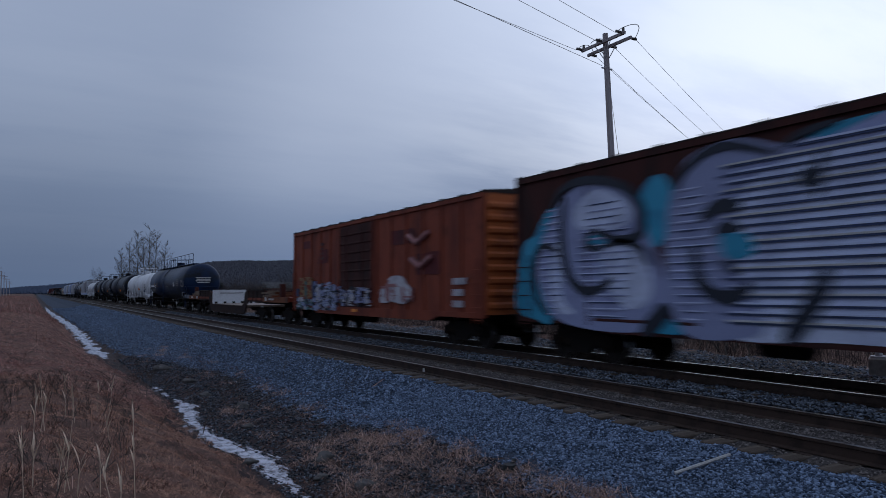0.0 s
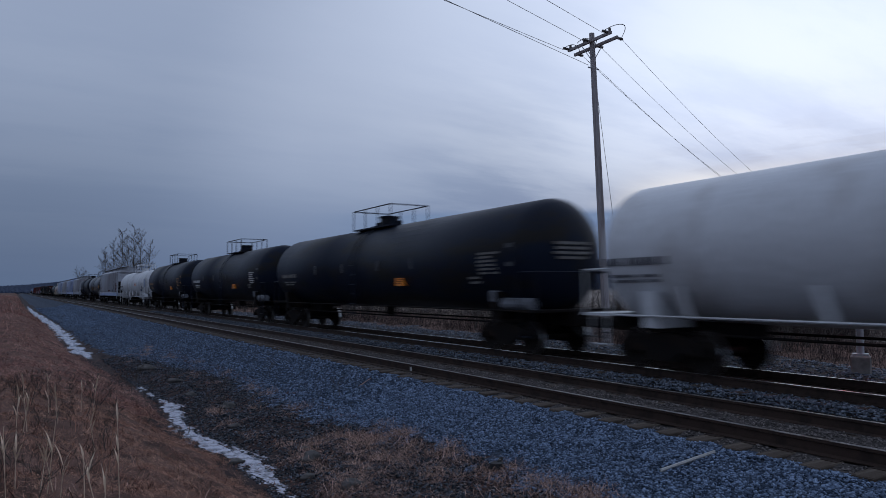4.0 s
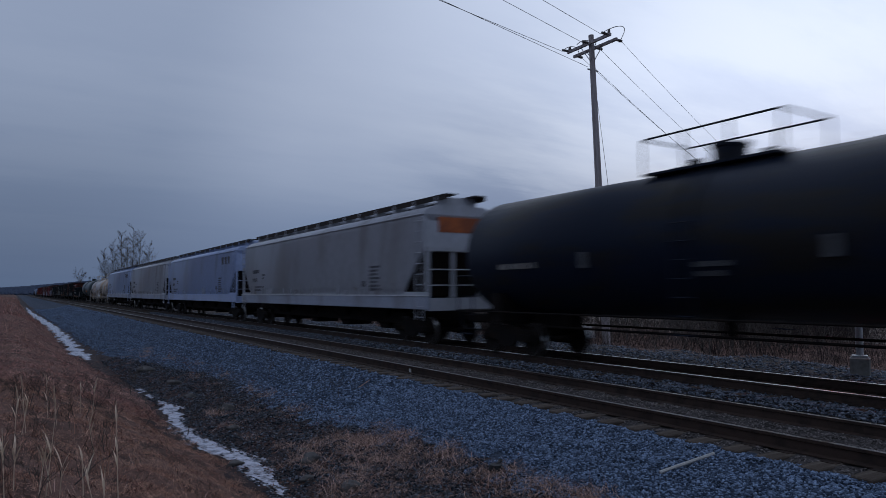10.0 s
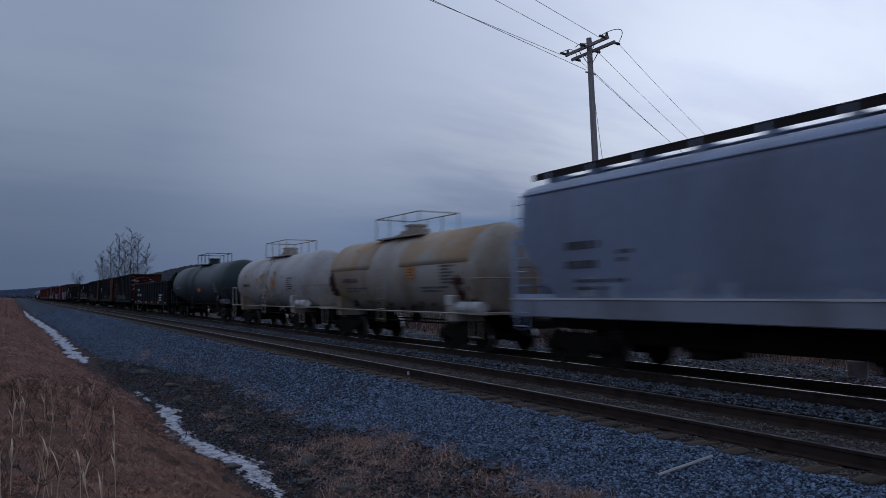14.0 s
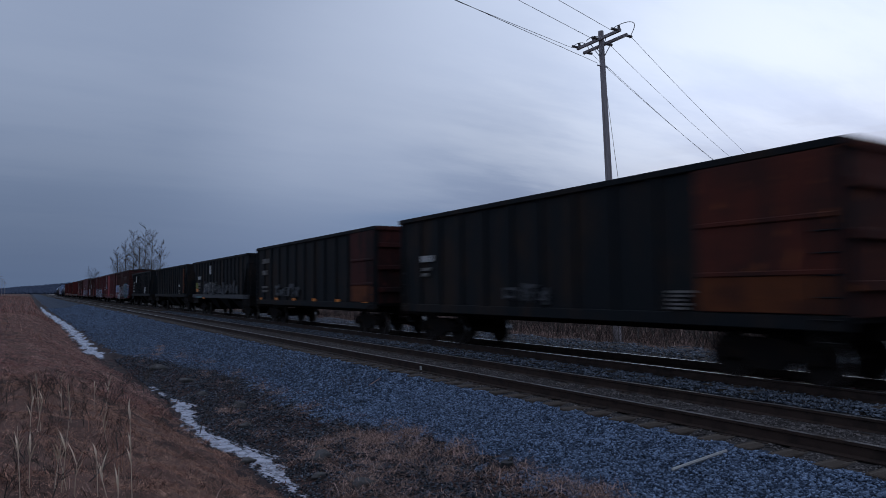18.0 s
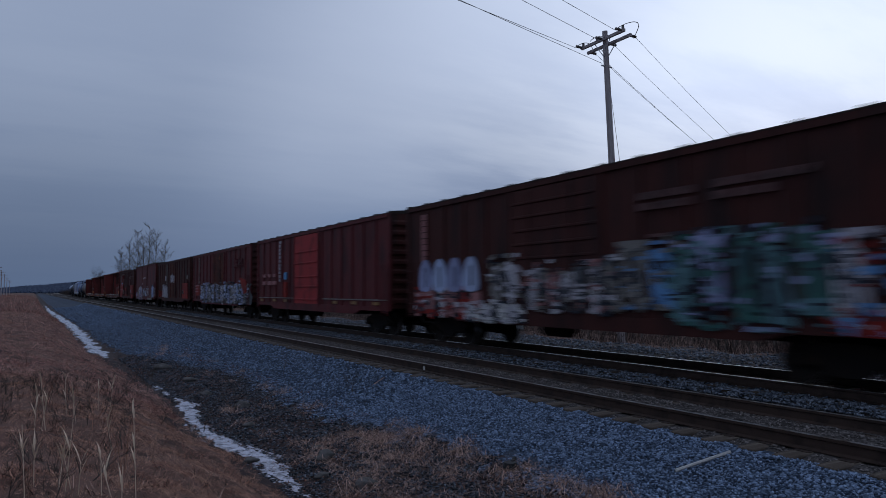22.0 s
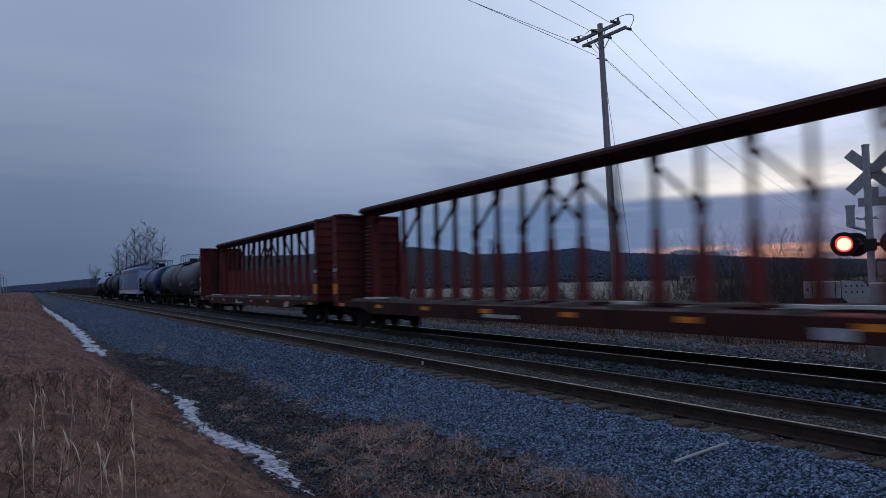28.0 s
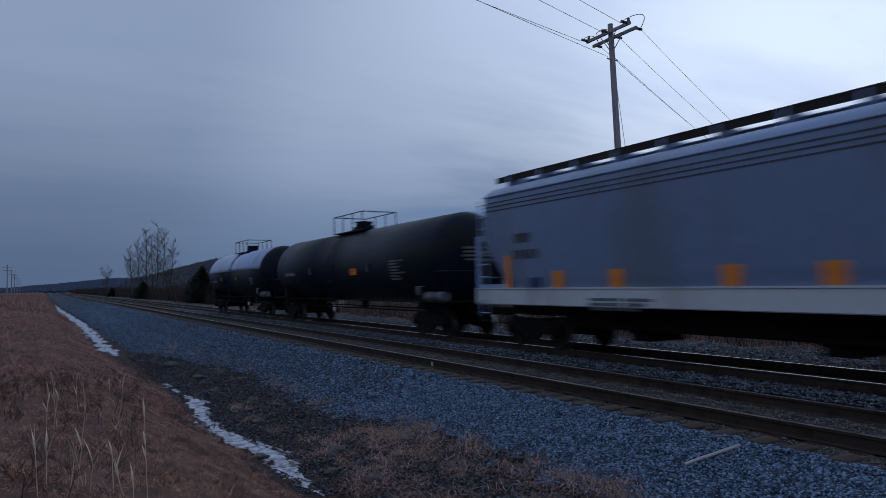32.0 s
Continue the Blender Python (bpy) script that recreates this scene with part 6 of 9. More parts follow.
car, L = tank_car("long_black_tank_car", 59.6, 80.4, "long blue-black tank car with a full-length railed roof walkway", navy, 1.55, 2.62, 0.4, True)
tank_marks(car, L, 2.62, 1.55, ((7.55, 2.36, 2.2, 0.22, 1, stencil), (7.5, 2.02, 1.7, 0.07, 2, faint), (5.86, 2.42, 0.5, 0.10, 2, stencil), (-6.7, 2.80, 1.1, 0.09, 4, faint), (-8.7, 2.72, 1.0, 0.06, 6, faint), (-0.9, 2.28, 0.9, 0.10, 1, faint)),
           ((6.36, 2.52, 0.24, 0.40, ochre), (4.76, 2.47, 0.24, 0.40, ochre), (-4.85, 2.40, 0.42, 0.36, stencil), (-5.7, 2.52, 0.2, 0.4, dim_marks), (-9.4, 2.42, 0.2, 0.4, dim_marks)), None, stencil)

car, L = tank_car("white_tank_car", 82.4, 101.8, "white pressure tank car with white railings and an amber panel", white, 1.50, 2.50, 0.6, False, white, 0.3, True, saddle=True)
tank_marks(car, L, 2.50, 1.50, ((-7.9, 2.62, 1.2, 0.055, 7, darkstencil), (8.0, 2.28, 1.6, 0.16, 1, darkstencil), (8.1, 1.98, 1.2, 0.06, 2, darkstencil)), ((-6.95, 1.84, 0.32, 0.22, groove), (-5.6, 2.50, 0.2, 0.36, dusty_sill), (1.6, 2.45, 0.2, 0.36, dusty_sill)), (-2.75, 2.10, 0.55, 0.28))

for i_, (f, r) in enumerate(((103.2, 123.7), (125.0, 142.9), (144.9, 161.7))):
    car, L = tank_car("black_tank_car", f, r, ("long black tank car, grimy along its belly", "plain black tank car with a railed manway", "black tank car with an amber warning panel")[i_], black, 1.55, 2.62, -0.6 if i_ else 0.4)
    m_ = (faint, stencil, ochre)[i_]
    tank_marks(car, L, 2.62, 1.55, ((L - 2.6, 2.38, 1.9, 0.16, 1, m_), (L - 2.7, 2.10, 1.4, 0.06, 2, m_), (-L + 2.0, 2.70, 1.0, 0.06, 6, m_), (-L + 2.8, 2.04, 0.5, 0.07, 2, faint)),
               ((-L + 1.1, 2.62, 0.26, 0.60, ochre if i_ == 2 else dim_marks), (-4.0, 2.57, 0.14, 0.36, dim_marks), (-1.6, 2.57, 0.14, 0.36, dim_marks), (1.5, 2.57, 0.14, 0.36, dim_marks), (4.3, 2.57, 0.14, 0.36, dim_marks)),
               (-3.1, 1.98, 0.55, 0.26), faint)

car, L = tank_car("white_tank_car", 164.1, 183.3, "dull white tank car with slanted brackets under its shell", white, 1.46, 2.49, -0.4, False, white, 0.3, True, saddle=True)
tank_marks(car, L, 2.49, 1.46, ((-7.85, 2.56, 1.15, 0.050, 7, darkstencil), (7.3, 2.28, 1.6, 0.15, 1, darkstencil), (7.4, 1.98, 1.2, 0.06, 2, darkstencil)), ((-7.0, 1.86, 0.42, 0.20, groove), (-5.75, 2.50, 0.22, 0.40, dusty_sill), (1.2, 2.45, 0.22, 0.36, dusty_sill), (-8.9, 2.5, 0.3, 0.9, dusty_sill)), (-3.4, 2.44, 0.55, 0.30))

car, L = covered_hopper("grey_covered_hopper", 185.0, 206.0, "warm grey covered hopper with pale sill and rusty graffiti", tan, palegrey)
lettering(car, -W - 0.002, L - 2.6, 2.86, 0.6, 0.14, darkstencil, 1)
lettering(car, -W - 0.002, L - 2.75, 2.40, 0.7, 0.14, darkstencil, 2, 1.9)
lettering(car, -W - 0.002, -6.85, 2.58, 1.0, 0.07, darkstencil, 6, 1.7)
lettering(car, -W - 0.002, -6.6, 3.05, 0.5, 0.06, darkstencil, 3, 1.8)
scribble(car, -W, -2.6, -0.6, 1.72, 1.95, brownred, 5, 6, 0.003, "dull red scrawl")
scribble(car, -W, -6.0, -5.5, 1.62, 2.1, darkstencil, 2, 7, 0.003)
mural(car, -W, -L + 0.35, -L + 2.1, 1.6, 2.75, [darkbrown, brownred, darkbrown], 40, 6, 0.003, "rusty red and brown graffiti")

for i_, (f, r) in enumerate(((207.3, 224.5), (225.8, 242.6))):
    car, L = tank_car("black_tank_car", f, r, ("scuffed blue-grey tank car with several amber plates", "short black tank car following it")[i_], (night_grey, black)[i_], 1.60, 2.68, (-0.9, 0.2)[i_])
    if i_ == 0:
        tank_marks(car, L, 2.68, 1.60, ((5.7, 2.30, 1.6, 0.17, 1, faint), (5.7, 2.04, 1.1, 0.06, 3, faint), (-2.75, 2.32, 2.2, 0.13, 2, faint), (-2.4, 1.92, 1.6, 0.07, 3, dim_marks), (-6.75, 2.60, 1.3, 0.055, 8, faint), (-5.7, 2.04, 0.55, 0.07, 3, faint), (-0.8, 1.80, 0.7, 0.1, 2, dim_marks)),
                   ((1.9, 2.24, 0.22, 0.42, ochre), (-0.78, 2.26, 0.22, 0.42, ochre), (-4.25, 2.25, 0.26, 0.44, ochre), (-7.9, 2.45, 0.24, 0.5, ochre)))
    else:
        tank_marks(car, L, 2.68, 1.60, ((5.3, 2.35, 1.5, 0.16, 1, faint), (-5.9, 2.55, 1.0, 0.06, 6, faint), (-0.4, 2.2, 0.8, 0.1, 2, dim_marks)), ((-2.6, 2.4, 0.2, 0.36, dim_marks), (2.9, 2.4, 0.2, 0.36, dim_marks)))

for f, r, lab, m, patch in ((244.0, 264.3, "warm grey covered hopper with orange paint on its end", tan, orange_end), (265.6, 286.2, "pale blue covered hopper with dark lettering blocks", bluegrey, None),
                            (287.6, 308.0, "drab grey covered hopper streaked with dirt", tan, None), (309.5, 330.1, "blue-grey covered hopper with a dark mark high on its side", grey, None)):
    car, L = covered_hopper("covered_hopper", f, r, lab, m, dusty_sill if m is not bluegrey else bluegrey, end_patch=patch)
    lettering(car, -W - 0.002, L - 2.55, 2.80, 1.0, 0.18, darkstencil, 2, 2.45, seed=int(f))
    lettering(car, -W - 0.002, L - 3.1, 1.99, 1.5, 0.075, darkstencil, 2, 2.2, seed=int(f) + 3)
    lettering(car, -W - 0.002, L - 3.85, 2.60, 0.4, 0.09, darkstencil, 2, 1.9, seed=int(f) + 1)
    lettering(car, -W - 0.002, -L + 3.6, 2.6, 0.9, 0.075, darkstencil, 7, 1.8, seed=int(f) + 2)
    if m in (bluegrey, grey):
        for k in range(3):
            part("emblem", prism(nb(), [(-L + 1.6 + k * 0.7, 3.45), (-L + 1.75 + k * 0.7, 3.9), (-L + 2.15 + k * 0.7, 3.9), (-L + 2.0 + k * 0.7, 3.45)], "x", -W + 0.045, -W + 0.14), darkstencil, car, "dark company mark drawn as plain blocks")
    part("door_plate", box(nb(), -W - 0.01, -W, -L + 4.4, -L + 4.75, 1.9, 2.1), darkstencil, car)
    r_ = random.Random(int(f))
    V, F = [], []
    for k in range(26):
        h_ = r_.uniform(0.1, 0.55)
        raw(V, F, -W - 0.0015 - 0.00004 * k, -W + 0.02, ragged(r_, r_.uniform(-L + 2, L - 1.5), 1.6 + h_ / 2, r_.uniform(0.05, 0.35), h_, 0, 0.25))
    slabs("dirt_streak", V, F, dirt_paint[m.name], car, "splash of road dirt above the sill")

car, L = tank_car("stained_tank_car", 331.3, 343.3, "cream tank car streaked with brown spills", cream, 1.38, 2.44, 0.3, False, cream, 0.35, True)
for y0_, y1_ in ((-L + 1.0, -0.9), (1.4, L - 1.0)):
    part("spill_stain", half_shell(y0_, y1_, 1.388, 2.44), spilled, car, "tan spill dried over the shoulder of the tank")
tank_marks(car, L, 2.44, 1.38, ((-3.9, 2.56, 0.8, 0.055, 6, darkstencil), (3.0, 2.24, 1.5, 0.16, 1, darkstencil), (2.6, 1.94, 1.9, 0.06, 2, darkstencil), (-3.0, 1.92, 1.6, 0.06, 2, darkstencil)), (), (-1.7, 2.42, 0.34, 0.34))
r_ = random.Random(77)
V, F = [], []
for k in range(60):
    z_ = r_.uniform(1.35, 2.5) if k % 3 else r_.uniform(1.2, 1.5)
    x_ = on_tank(2.44, 1.38, z_)
    raw(V, F, x_ - 0.012, x_ + 0.03, ragged(r_, r_.choice((-1, 1)) * r_.uniform(L - 1.7, L - 1.05) if k % 3 else r_.uniform(-L + 1.2, L - 1.2), z_, r_.uniform(0.05, 0.3), r_.uniform(0.12, 0.4), 0, 0.2))
slabs("rust_stain", V, F, darkbrown, car, "rust run down near the ends")
car, L = tank_car("stained_tank_car", 344.8, 356.8, "off-white tank car with rust running down from its dome", offwhite, 1.36, 2.42, 0.0, False, cream, 0.35, True)
tank_marks(car, L, 2.42, 1.36, ((3.2, 2.24, 1.4, 0.16, 1, darkstencil), (-3.6, 2.5, 0.8, 0.055, 6, darkstencil)), (), (-1.2, 2.3, 0.34, 0.3))
V, F = [], []
for k in range(40):
    z_ = r_.uniform(1.3, 2.9)
    x_ = on_tank(2.42, 1.36, z_)
    raw(V, F, x_ - 0.012, x_ + 0.03, ragged(r_, r_.gauss(0, 0.8) if k % 2 else r_.uniform(-L + 1.2, L - 1.2), z_, r_.uniform(0.05, 0.22), r_.uniform(0.15, 0.4), 0, 0.2))
slabs("rust_stain", V, F, spilled, car, "rust run down from the dome")
car, L = tank_car("teal_tank_car", 358.2, 375.0, "dark teal tank car with a rail along its roof", teal, 1.46, 2.5, 0.2)
tank_marks(car, L, 2.5, 1.46, ((5.6, 2.3, 1.4, 0.15, 1, faint), (-5.8, 2.5, 1.0, 0.06, 6, faint)), (), (-1.4, 2.1, 0.5, 0.24))

car, L = gondola("low_gondola", 376.0, 394.0, "low dark green gondola with amber reflectors along its sill", greenblack, 2.83, 1.1, 14)
reflectors(car, -W - 0.012, L, 1.1, 6, w=0.5, h=0.16)
lettering(car, -W - 0.012, 6.25, 2.29, 0.84, 0.24, chalk, 2, 2.1)
lettering(car, -W - 0.012, 4.92, 1.76, 0.50, 0.22, chalk, 1)
lettering(car, -W - 0.012, 6.1, 1.25, 0.95, 0.06, chalk, 2, 2.0)
lettering(car, -W - 0.012, -L + 3.2, 1.75, 1.3, 0.13, stencil, 3, 1.7)
car, L = gondola("tall_gondola", 396.4, 410.0, "tall black gondola with a peeling rusty end wall", coal, 3.96, 1.2, 12, sooty_rust)
lettering(car, -W - 0.012, L - 0.7, 3.0, 0.4, 0.28, faint, 4, 1.6)
scribble(car, -W, -2.5, 4.5, 1.25, 1.9, dim_marks, 12, 31)
r_ = random.Random(50)
for m_ in (pinkish, low_rust, rust, faint, chalk):
    V, F = [], []
    for k in range(15 if m_ not in (chalk, faint) else 5):
        raw(V, F, -0.012 - 0.0004 * k, 0.05, ragged(r_, 1.38 - 2.2 * r_.random() ** 1.5, 1.3 + 2.5 * r_.random(), r_.uniform(0.10, 0.5), r_.uniform(0.03, 0.16), 0, 0.25))
    o_ = slabs("peeled_paint", V, F, m_, car, "peeling pale paint")
    o_.location.y, o_.rotation_euler.z = -L - 0.10, radians(90)
car, L = gondola("tall_gondola", 412.4, 427.3, "tall black gondola with a rust-red panel at its leading end", coal, 3.96, 1.2, 12, patchy_rust, (-7.35, -4.65, patchy_rust))
lettering(car, -W - 0.03, L - 1.9, 2.68, 0.75, 0.20, stencil, 1)
lettering(car, -W - 0.012, L - 1.8, 2.35, 0.5, 0.10, faint, 2, 1.8)
lettering(car, -W - 0.07, -4.3, 1.62, 0.6, 0.045, faint, 5, 1.8)
scribble(car, -W, -0.4, 1.4, 1.3, 1.85, dim_marks, 3, 38)
car, L = gondola("tall_gondola", 429.2, 444.5, "tall dark gondola with bent rim and faded white blocks", coal, 3.96, 1.2, 12, sooty_rust, (-7.5, -5.4, sooty_rust))
lettering(car, -W - 0.012, L - 1.7, 3.3, 1.1, 0.24, faint, 2, 2.6, seed=3)
lettering(car, -W - 0.012, L - 1.6, 1.9, 0.9, 0.12, faint, 2, 1.8)
scribble(car, -W, 0.5, 4.2, 1.35, 2.1, dim_marks, 5, 39)
reflectors(car, -W - 0.012, L, 1.28, 6, w=0.45, h=0.12)
car, L = gondola("open_hopper", 446.2, 461.9, "black open hopper with pale scrawl over its sill stripe", coal, 3.80, 1.45, 14, None, None, True, 0.14, dim_marks)
part("label_panel", box(nb(), -W - 0.03, -W + 0.02, 1.6, 2.0, 2.9, 3.5), stencil, car, "white square panel")
scribble(car, -W, -5.6, 2.0, 1.5, 2.35, dim_marks, 14, 41)
for ya, yb, za, zb, m in ((4.84, 5.63, 2.58, 2.80, stencil), (5.04, 5.55, 2.12, 2.34, faint), (5.1, 5.55, 1.9, 2.0, faint), (5.1, 5.55, 1.7, 1.8, faint), (5.72, 6.32, 1.92, 2.33, green_y), (5.72, 6.25, 1.68, 1.88, amber),
                          (4.3, 6.44, 1.22, 1.34, turquoise), (3.5, 4.17, 1.17, 1.26, amber)):
    part("paint_mark", prism(nb(), ragged(random.Random(int(ya * 50)), (ya + yb) / 2, (za + zb) / 2, yb - ya, zb - za, 0, 0.05), "x", -W - 0.05, -W + 0.01), m, car, "small painted mark on the hopper's side")
mural(car, -W, 0.5, 3.9, 1.5, 2.35, [faint, dim_marks, faint, dim_marks], 80, 44)
car, L = gondola("open_hopper", 464.2, 480.3, "black open hopper with an orange-red strip of marks", coal, 3.80, 1.45, 14, None, None, True, 0.14)
lettering(car, -W - 0.05, -L + 1.15, 3.50, 0.34, 0.12, flat_orange, 13, 1.28)
lettering(car, -W - 0.05, -L + 3.0, 2.18, 0.34, 0.20, stencil, 1)
lettering(car, -W - 0.05, -L + 2.95, 1.80, 0.5, 0.06, faint, 3, 2.0)
car, L = gondola("open_hopper", 483.4, 498.9, "black open hopper with sloping ends and a white panel", coal, 3.80, 1.45, 14, None, None, True, 0.14)
part("label_panel", box(nb(), -W - 0.03, -W + 0.02, 3.0, 3.5, 2.8, 3.5), stencil, car, "white square panel")
lettering(car, -W - 0.012, L - 2.3, 2.8, 0.5, 0.18, stencil, 4, 1.9)
lettering(car, -W - 0.012, -L + 4.0, 2.2, 0.9, 0.07, stencil, 6, 1.8)

car, L = boxcar("graffiti_boxcar", 501.3, 517.45, "dark brown boxcar with blue and white graffiti along its lower side", darkbrown, 4.54, 14, 0.6, 3.2, darkbrown)
mural(car, -W, 3.6, 7.5, 0.85, 1.8, [pinkish, redside, pinkish, chalk], 90, 64, 0.03)
for k in range(4):
    yy_ = 6.75 - 0.88 * k
    part("graffiti", prism(nb(), smooth_line([(yy_ - 0.36, 1.70), (yy_ - 0.34, 2.30), (yy_ - 0.12, 2.62), (yy_ + 0.12, 2.62), (yy_ + 0.34, 2.30), (yy_ + 0.36, 1.70)], True, 3), "x", -W - 0.046, -W), (lilac, bluegrey)[k % 2], car, "pale lilac arch of sprayed paint")
    part("graffiti", prism(nb(), ragged(random.Random(900 + k), yy_ - 0.05, 2.1, 0.10, 0.6), "x", -W - 0.049, -W), ink, car, "dark stroke in the arch")
mural(car, -W, 1.7, 4.4, 0.80, 1.35, [chalk, stencil, chalk], 70, 62, 0.05, worn=1.4)
mural(car, -W, 1.75, 3.2, 1.2, 2.65, [chalk, faint, chalk], 40, 67, 0.045)
mural(car, -W, -1.7, 1.6, 1.15, 2.4, [faint, chalk, dim_marks, chalk, pinkish], 110, 63, 0.06, width=0.5)
mural(car, -W, -3.3, -1.7, 1.3, 2.75, [sky_blue, faint, sky_blue], 50, 65, 0.04)
mural(car, -W, -6.3, -3.0, 0.95, 2.85, [green_g, turquoise, green_g, lilac, turquoise], 150, 61, 0.05)
mural(car, -W, -L + 0.25, -6.2, 1.0, 2.7, [sky_blue, chalk, redside, sky_blue], 70, 66, 0.05)
part("repaired_panel", prism(nb(), ragged(random.Random(5), -6.95, 1.15, 1.7, 0.4), "x", -W - 0.035, -W), redside, car, "rust-red strip under the graffiti")
lettering(car, -W - 0.03, L - 1.27, 4.05, 0.34, 0.17, pinkish, 10, 1.16)
for ya, yb, z_ in ((-3.66, -2.27, 3.62), (-6.1, -4.1, 3.66)):
    lettering(car, -W - 0.03, (ya + yb) / 2, z_, yb - ya, 0.15, ghost, 2, 1.5, "faded pinkish lettering")
lettering(car, -W - 0.03, -3.3, 2.78, 1.5, 0.07, ghost, 1)
car, L = boxcar("red_boxcar", 518.75, 535.5, "dark red boxcar with a bright red ribbed door and white stencils", brownred, 4.56, 15, 0.38, 3.2, brightred, darkbrown, door_ribs=(1.28, 1.88, 2.34, 2.99, 3.52))
lettering(car, -W - 0.03, 4.15, 4.18, 0.20, 0.15, chalk, 11, 1.3)
for yy_ in (6.85, 5.98, 5.12):
    lettering(car, -W - 0.03, yy_, 2.50, 0.42, 0.17, pinkish, 1, seed=int(yy_))
    lettering(car, -W - 0.03, yy_, 2.10, 0.68, 0.20, pinkish, 1, seed=int(yy_) + 9)
part("label_panel", box(nb(), -W - 0.03, -W + 0.02, 3.12, 3.50, 2.25, 2.61), placard, car, "blue square placard")
part("repaired_panel", box(nb(), -W - 0.025, -W + 0.02, 3.1, 3.55, 1.35, 2.12), redside, car, "dull red patch under the placard")
part("sill_stripe", box(nb(), -W - 0.006, -W + 0.02, 2.2, L - 0.3, 1.30, 1.345), faint, car, "pale line along the sill")
part("sill_stripe", box(nb(), -W - 0.006, -W + 0.02, -L + 0.3, -1.8, 1.30, 1.345), faint, car, "pale line along the sill")
for yy_ in (7.4, 5.15, 3.33, -3.2, -5.2, -7.2):
    part("reflector", box(nb(), -W - 0.012, -W + 0.002, yy_ - 0.25, yy_ + 0.25, 1.13, 1.25), ochre, car, "dull amber reflective strip")
car, L = boxcar("red_boxcar", 536.9, 553.6, "brown-red boxcar with a ribbed rusty door and white graffiti low down", brownred, 4.54, 14, -0.2, 3.2, patchy_rust, darkbrown)
part("graffiti", prism(nb(), ragged(random.Random(71), -1.6, 1.5, 13.6, 1.25, 0, 0.03), "x", -W - 0.012, -W), dim_marks, car, "grey smear under the graffiti")
mural(car, -W, -L + 0.4, 5.3, 0.88, 2.3, [chalk, faint, lilac, faint, bluegrey, chalk], 260, 71, 0.035, width=0.55)
part("repaired_panel", prism(nb(), ragged(random.Random(72), 6.3, 1.72, 1.7, 0.72, 0, 0.04), "x", -W - 0.03, -W), redside, car, "dull red repainted patch")
lettering(car, -W - 0.036, 6.5, 2.10, 1.3, 0.11, pinkish, 3, 2.0)
part("repaired_panel", prism(nb(), [(-6.2, 2.5), (-7.6, 2.3), (-7.65, 1.6), (-7.1, 1.5)], "x", -W - 0.075, -W), redside, car, "red wedge of paint over the white")
lettering(car, -W - 0.03, 5.89, 4.16, 0.24, 0.17, faint, 9, 1.32)
scribble(car, -W, -6.6, -4.6, 3.1, 3.8, brownred, 4, 73)
car, L = boxcar("brown_boxcar", 555.0, 571.65, "dark brown boxcar with a pale corrugated door and a red patch", darkbrown, 4.54, 14, -0.28, 2.7, patchy_rust, darkbrown)
part("repaired_panel", prism(nb(), ragged(random.Random(74), -6.35, 1.72, 2.4, 1.30, 0, 0.02), "x", -W - 0.03, -W), redside, car, "bright red repainted patch")
lettering(car, -W - 0.035, -5.9, 2.2, 0.8, 0.09, brownred, 5, 2.0)
part("placard_frame", box(nb(), -W - 0.04, -W, -5.75, -5.2, 1.45, 1.8), faint, car, "white-edged placard holder")
part("placard", box(nb(), -W - 0.044, -W, -5.7, -5.25, 1.5, 1.75), coal, car, "dark placard")
part("faded_mark", prism(nb(), blob(random.Random(75), -7.27, 2.85, 0.4, 0.4, 14, 0.1), "x", -W - 0.02, -W), faint, car, "pale smudge")
lettering(car, -W - 0.03, 2.67, 4.15, 0.36, 0.18, faint, 10, 1.2)
scribble(car, -W, 2.2, 5.2, 1.05, 2.4, chalk, 7, 74)
scribble(car, -W, 4.6, 7.6, 1.05, 1.9, redside, 5, 78)
part("faded_mark", prism(nb(), blob(random.Random(76), 3.45, 2.95, 0.5, 0.5, 16, 0.06), "x", -W - 0.02, -W), chalk, car, "round pale mark")
scribble(car, -W, -1.4, 0.9, 2.45, 3.4, chalk, 4, 75, 0.04)
car, L = boxcar("red_boxcar", 573.25, 589.1, "dull maroon smooth boxcar with white graffiti near both ends", brownred, 4.72, 14, 0.3, 3.6, brownred, darkbrown, style="plain", door_ribs=(1.9, 2.45, 3.0, 3.6, 4.1))
mural(car, -W, 1.6, 7.6, 0.78, 1.55, [pinkish, chalk, pinkish, lilac], 130, 82, 0.012, width=0.8)
mural(car, -W, 1.9, 5.2, 1.3, 2.28, [chalk, lilac, chalk], 40, 84, 0.02, width=1.2)
mural(car, -W, -1.6, 1.2, 1.15, 2.05, [chalk, bluegrey, faint], 50, 83, 0.045)
mural(car, -W, -2.8, -1.85, 1.1, 2.2, [chalk, pinkish], 26, 85, 0.02)
mural(car, -W, -6.7, -4.85, 1.0, 2.4, [chalk, lilac, turquoise], 60, 81, 0.012)
for za, zb in ((2.04, 2.12), (1.04, 1.12)):
    part("graffiti", box(nb(), -W - 0.034, -W, -6.8, -5.5, za, zb), lilac, car, "pale line round the letters")
for k in range(5):
    part("graffiti", box(nb(), -W - 0.034, -W, -5.75 - 0.24 * k, -5.65 - 0.24 * k, 1.12, 2.04), (lilac, bluegrey)[k % 2], car, "upright pale bar of a letter")
mural(car, -W, -7.7, -6.7, 1.2, 2.1, [chalk, faint], 26, 86, 0.012)
mural(car, -W, -L + 0.1, -7.5, 1.1, 1.95, [chalk, turquoise], 16, 87, 0.012)
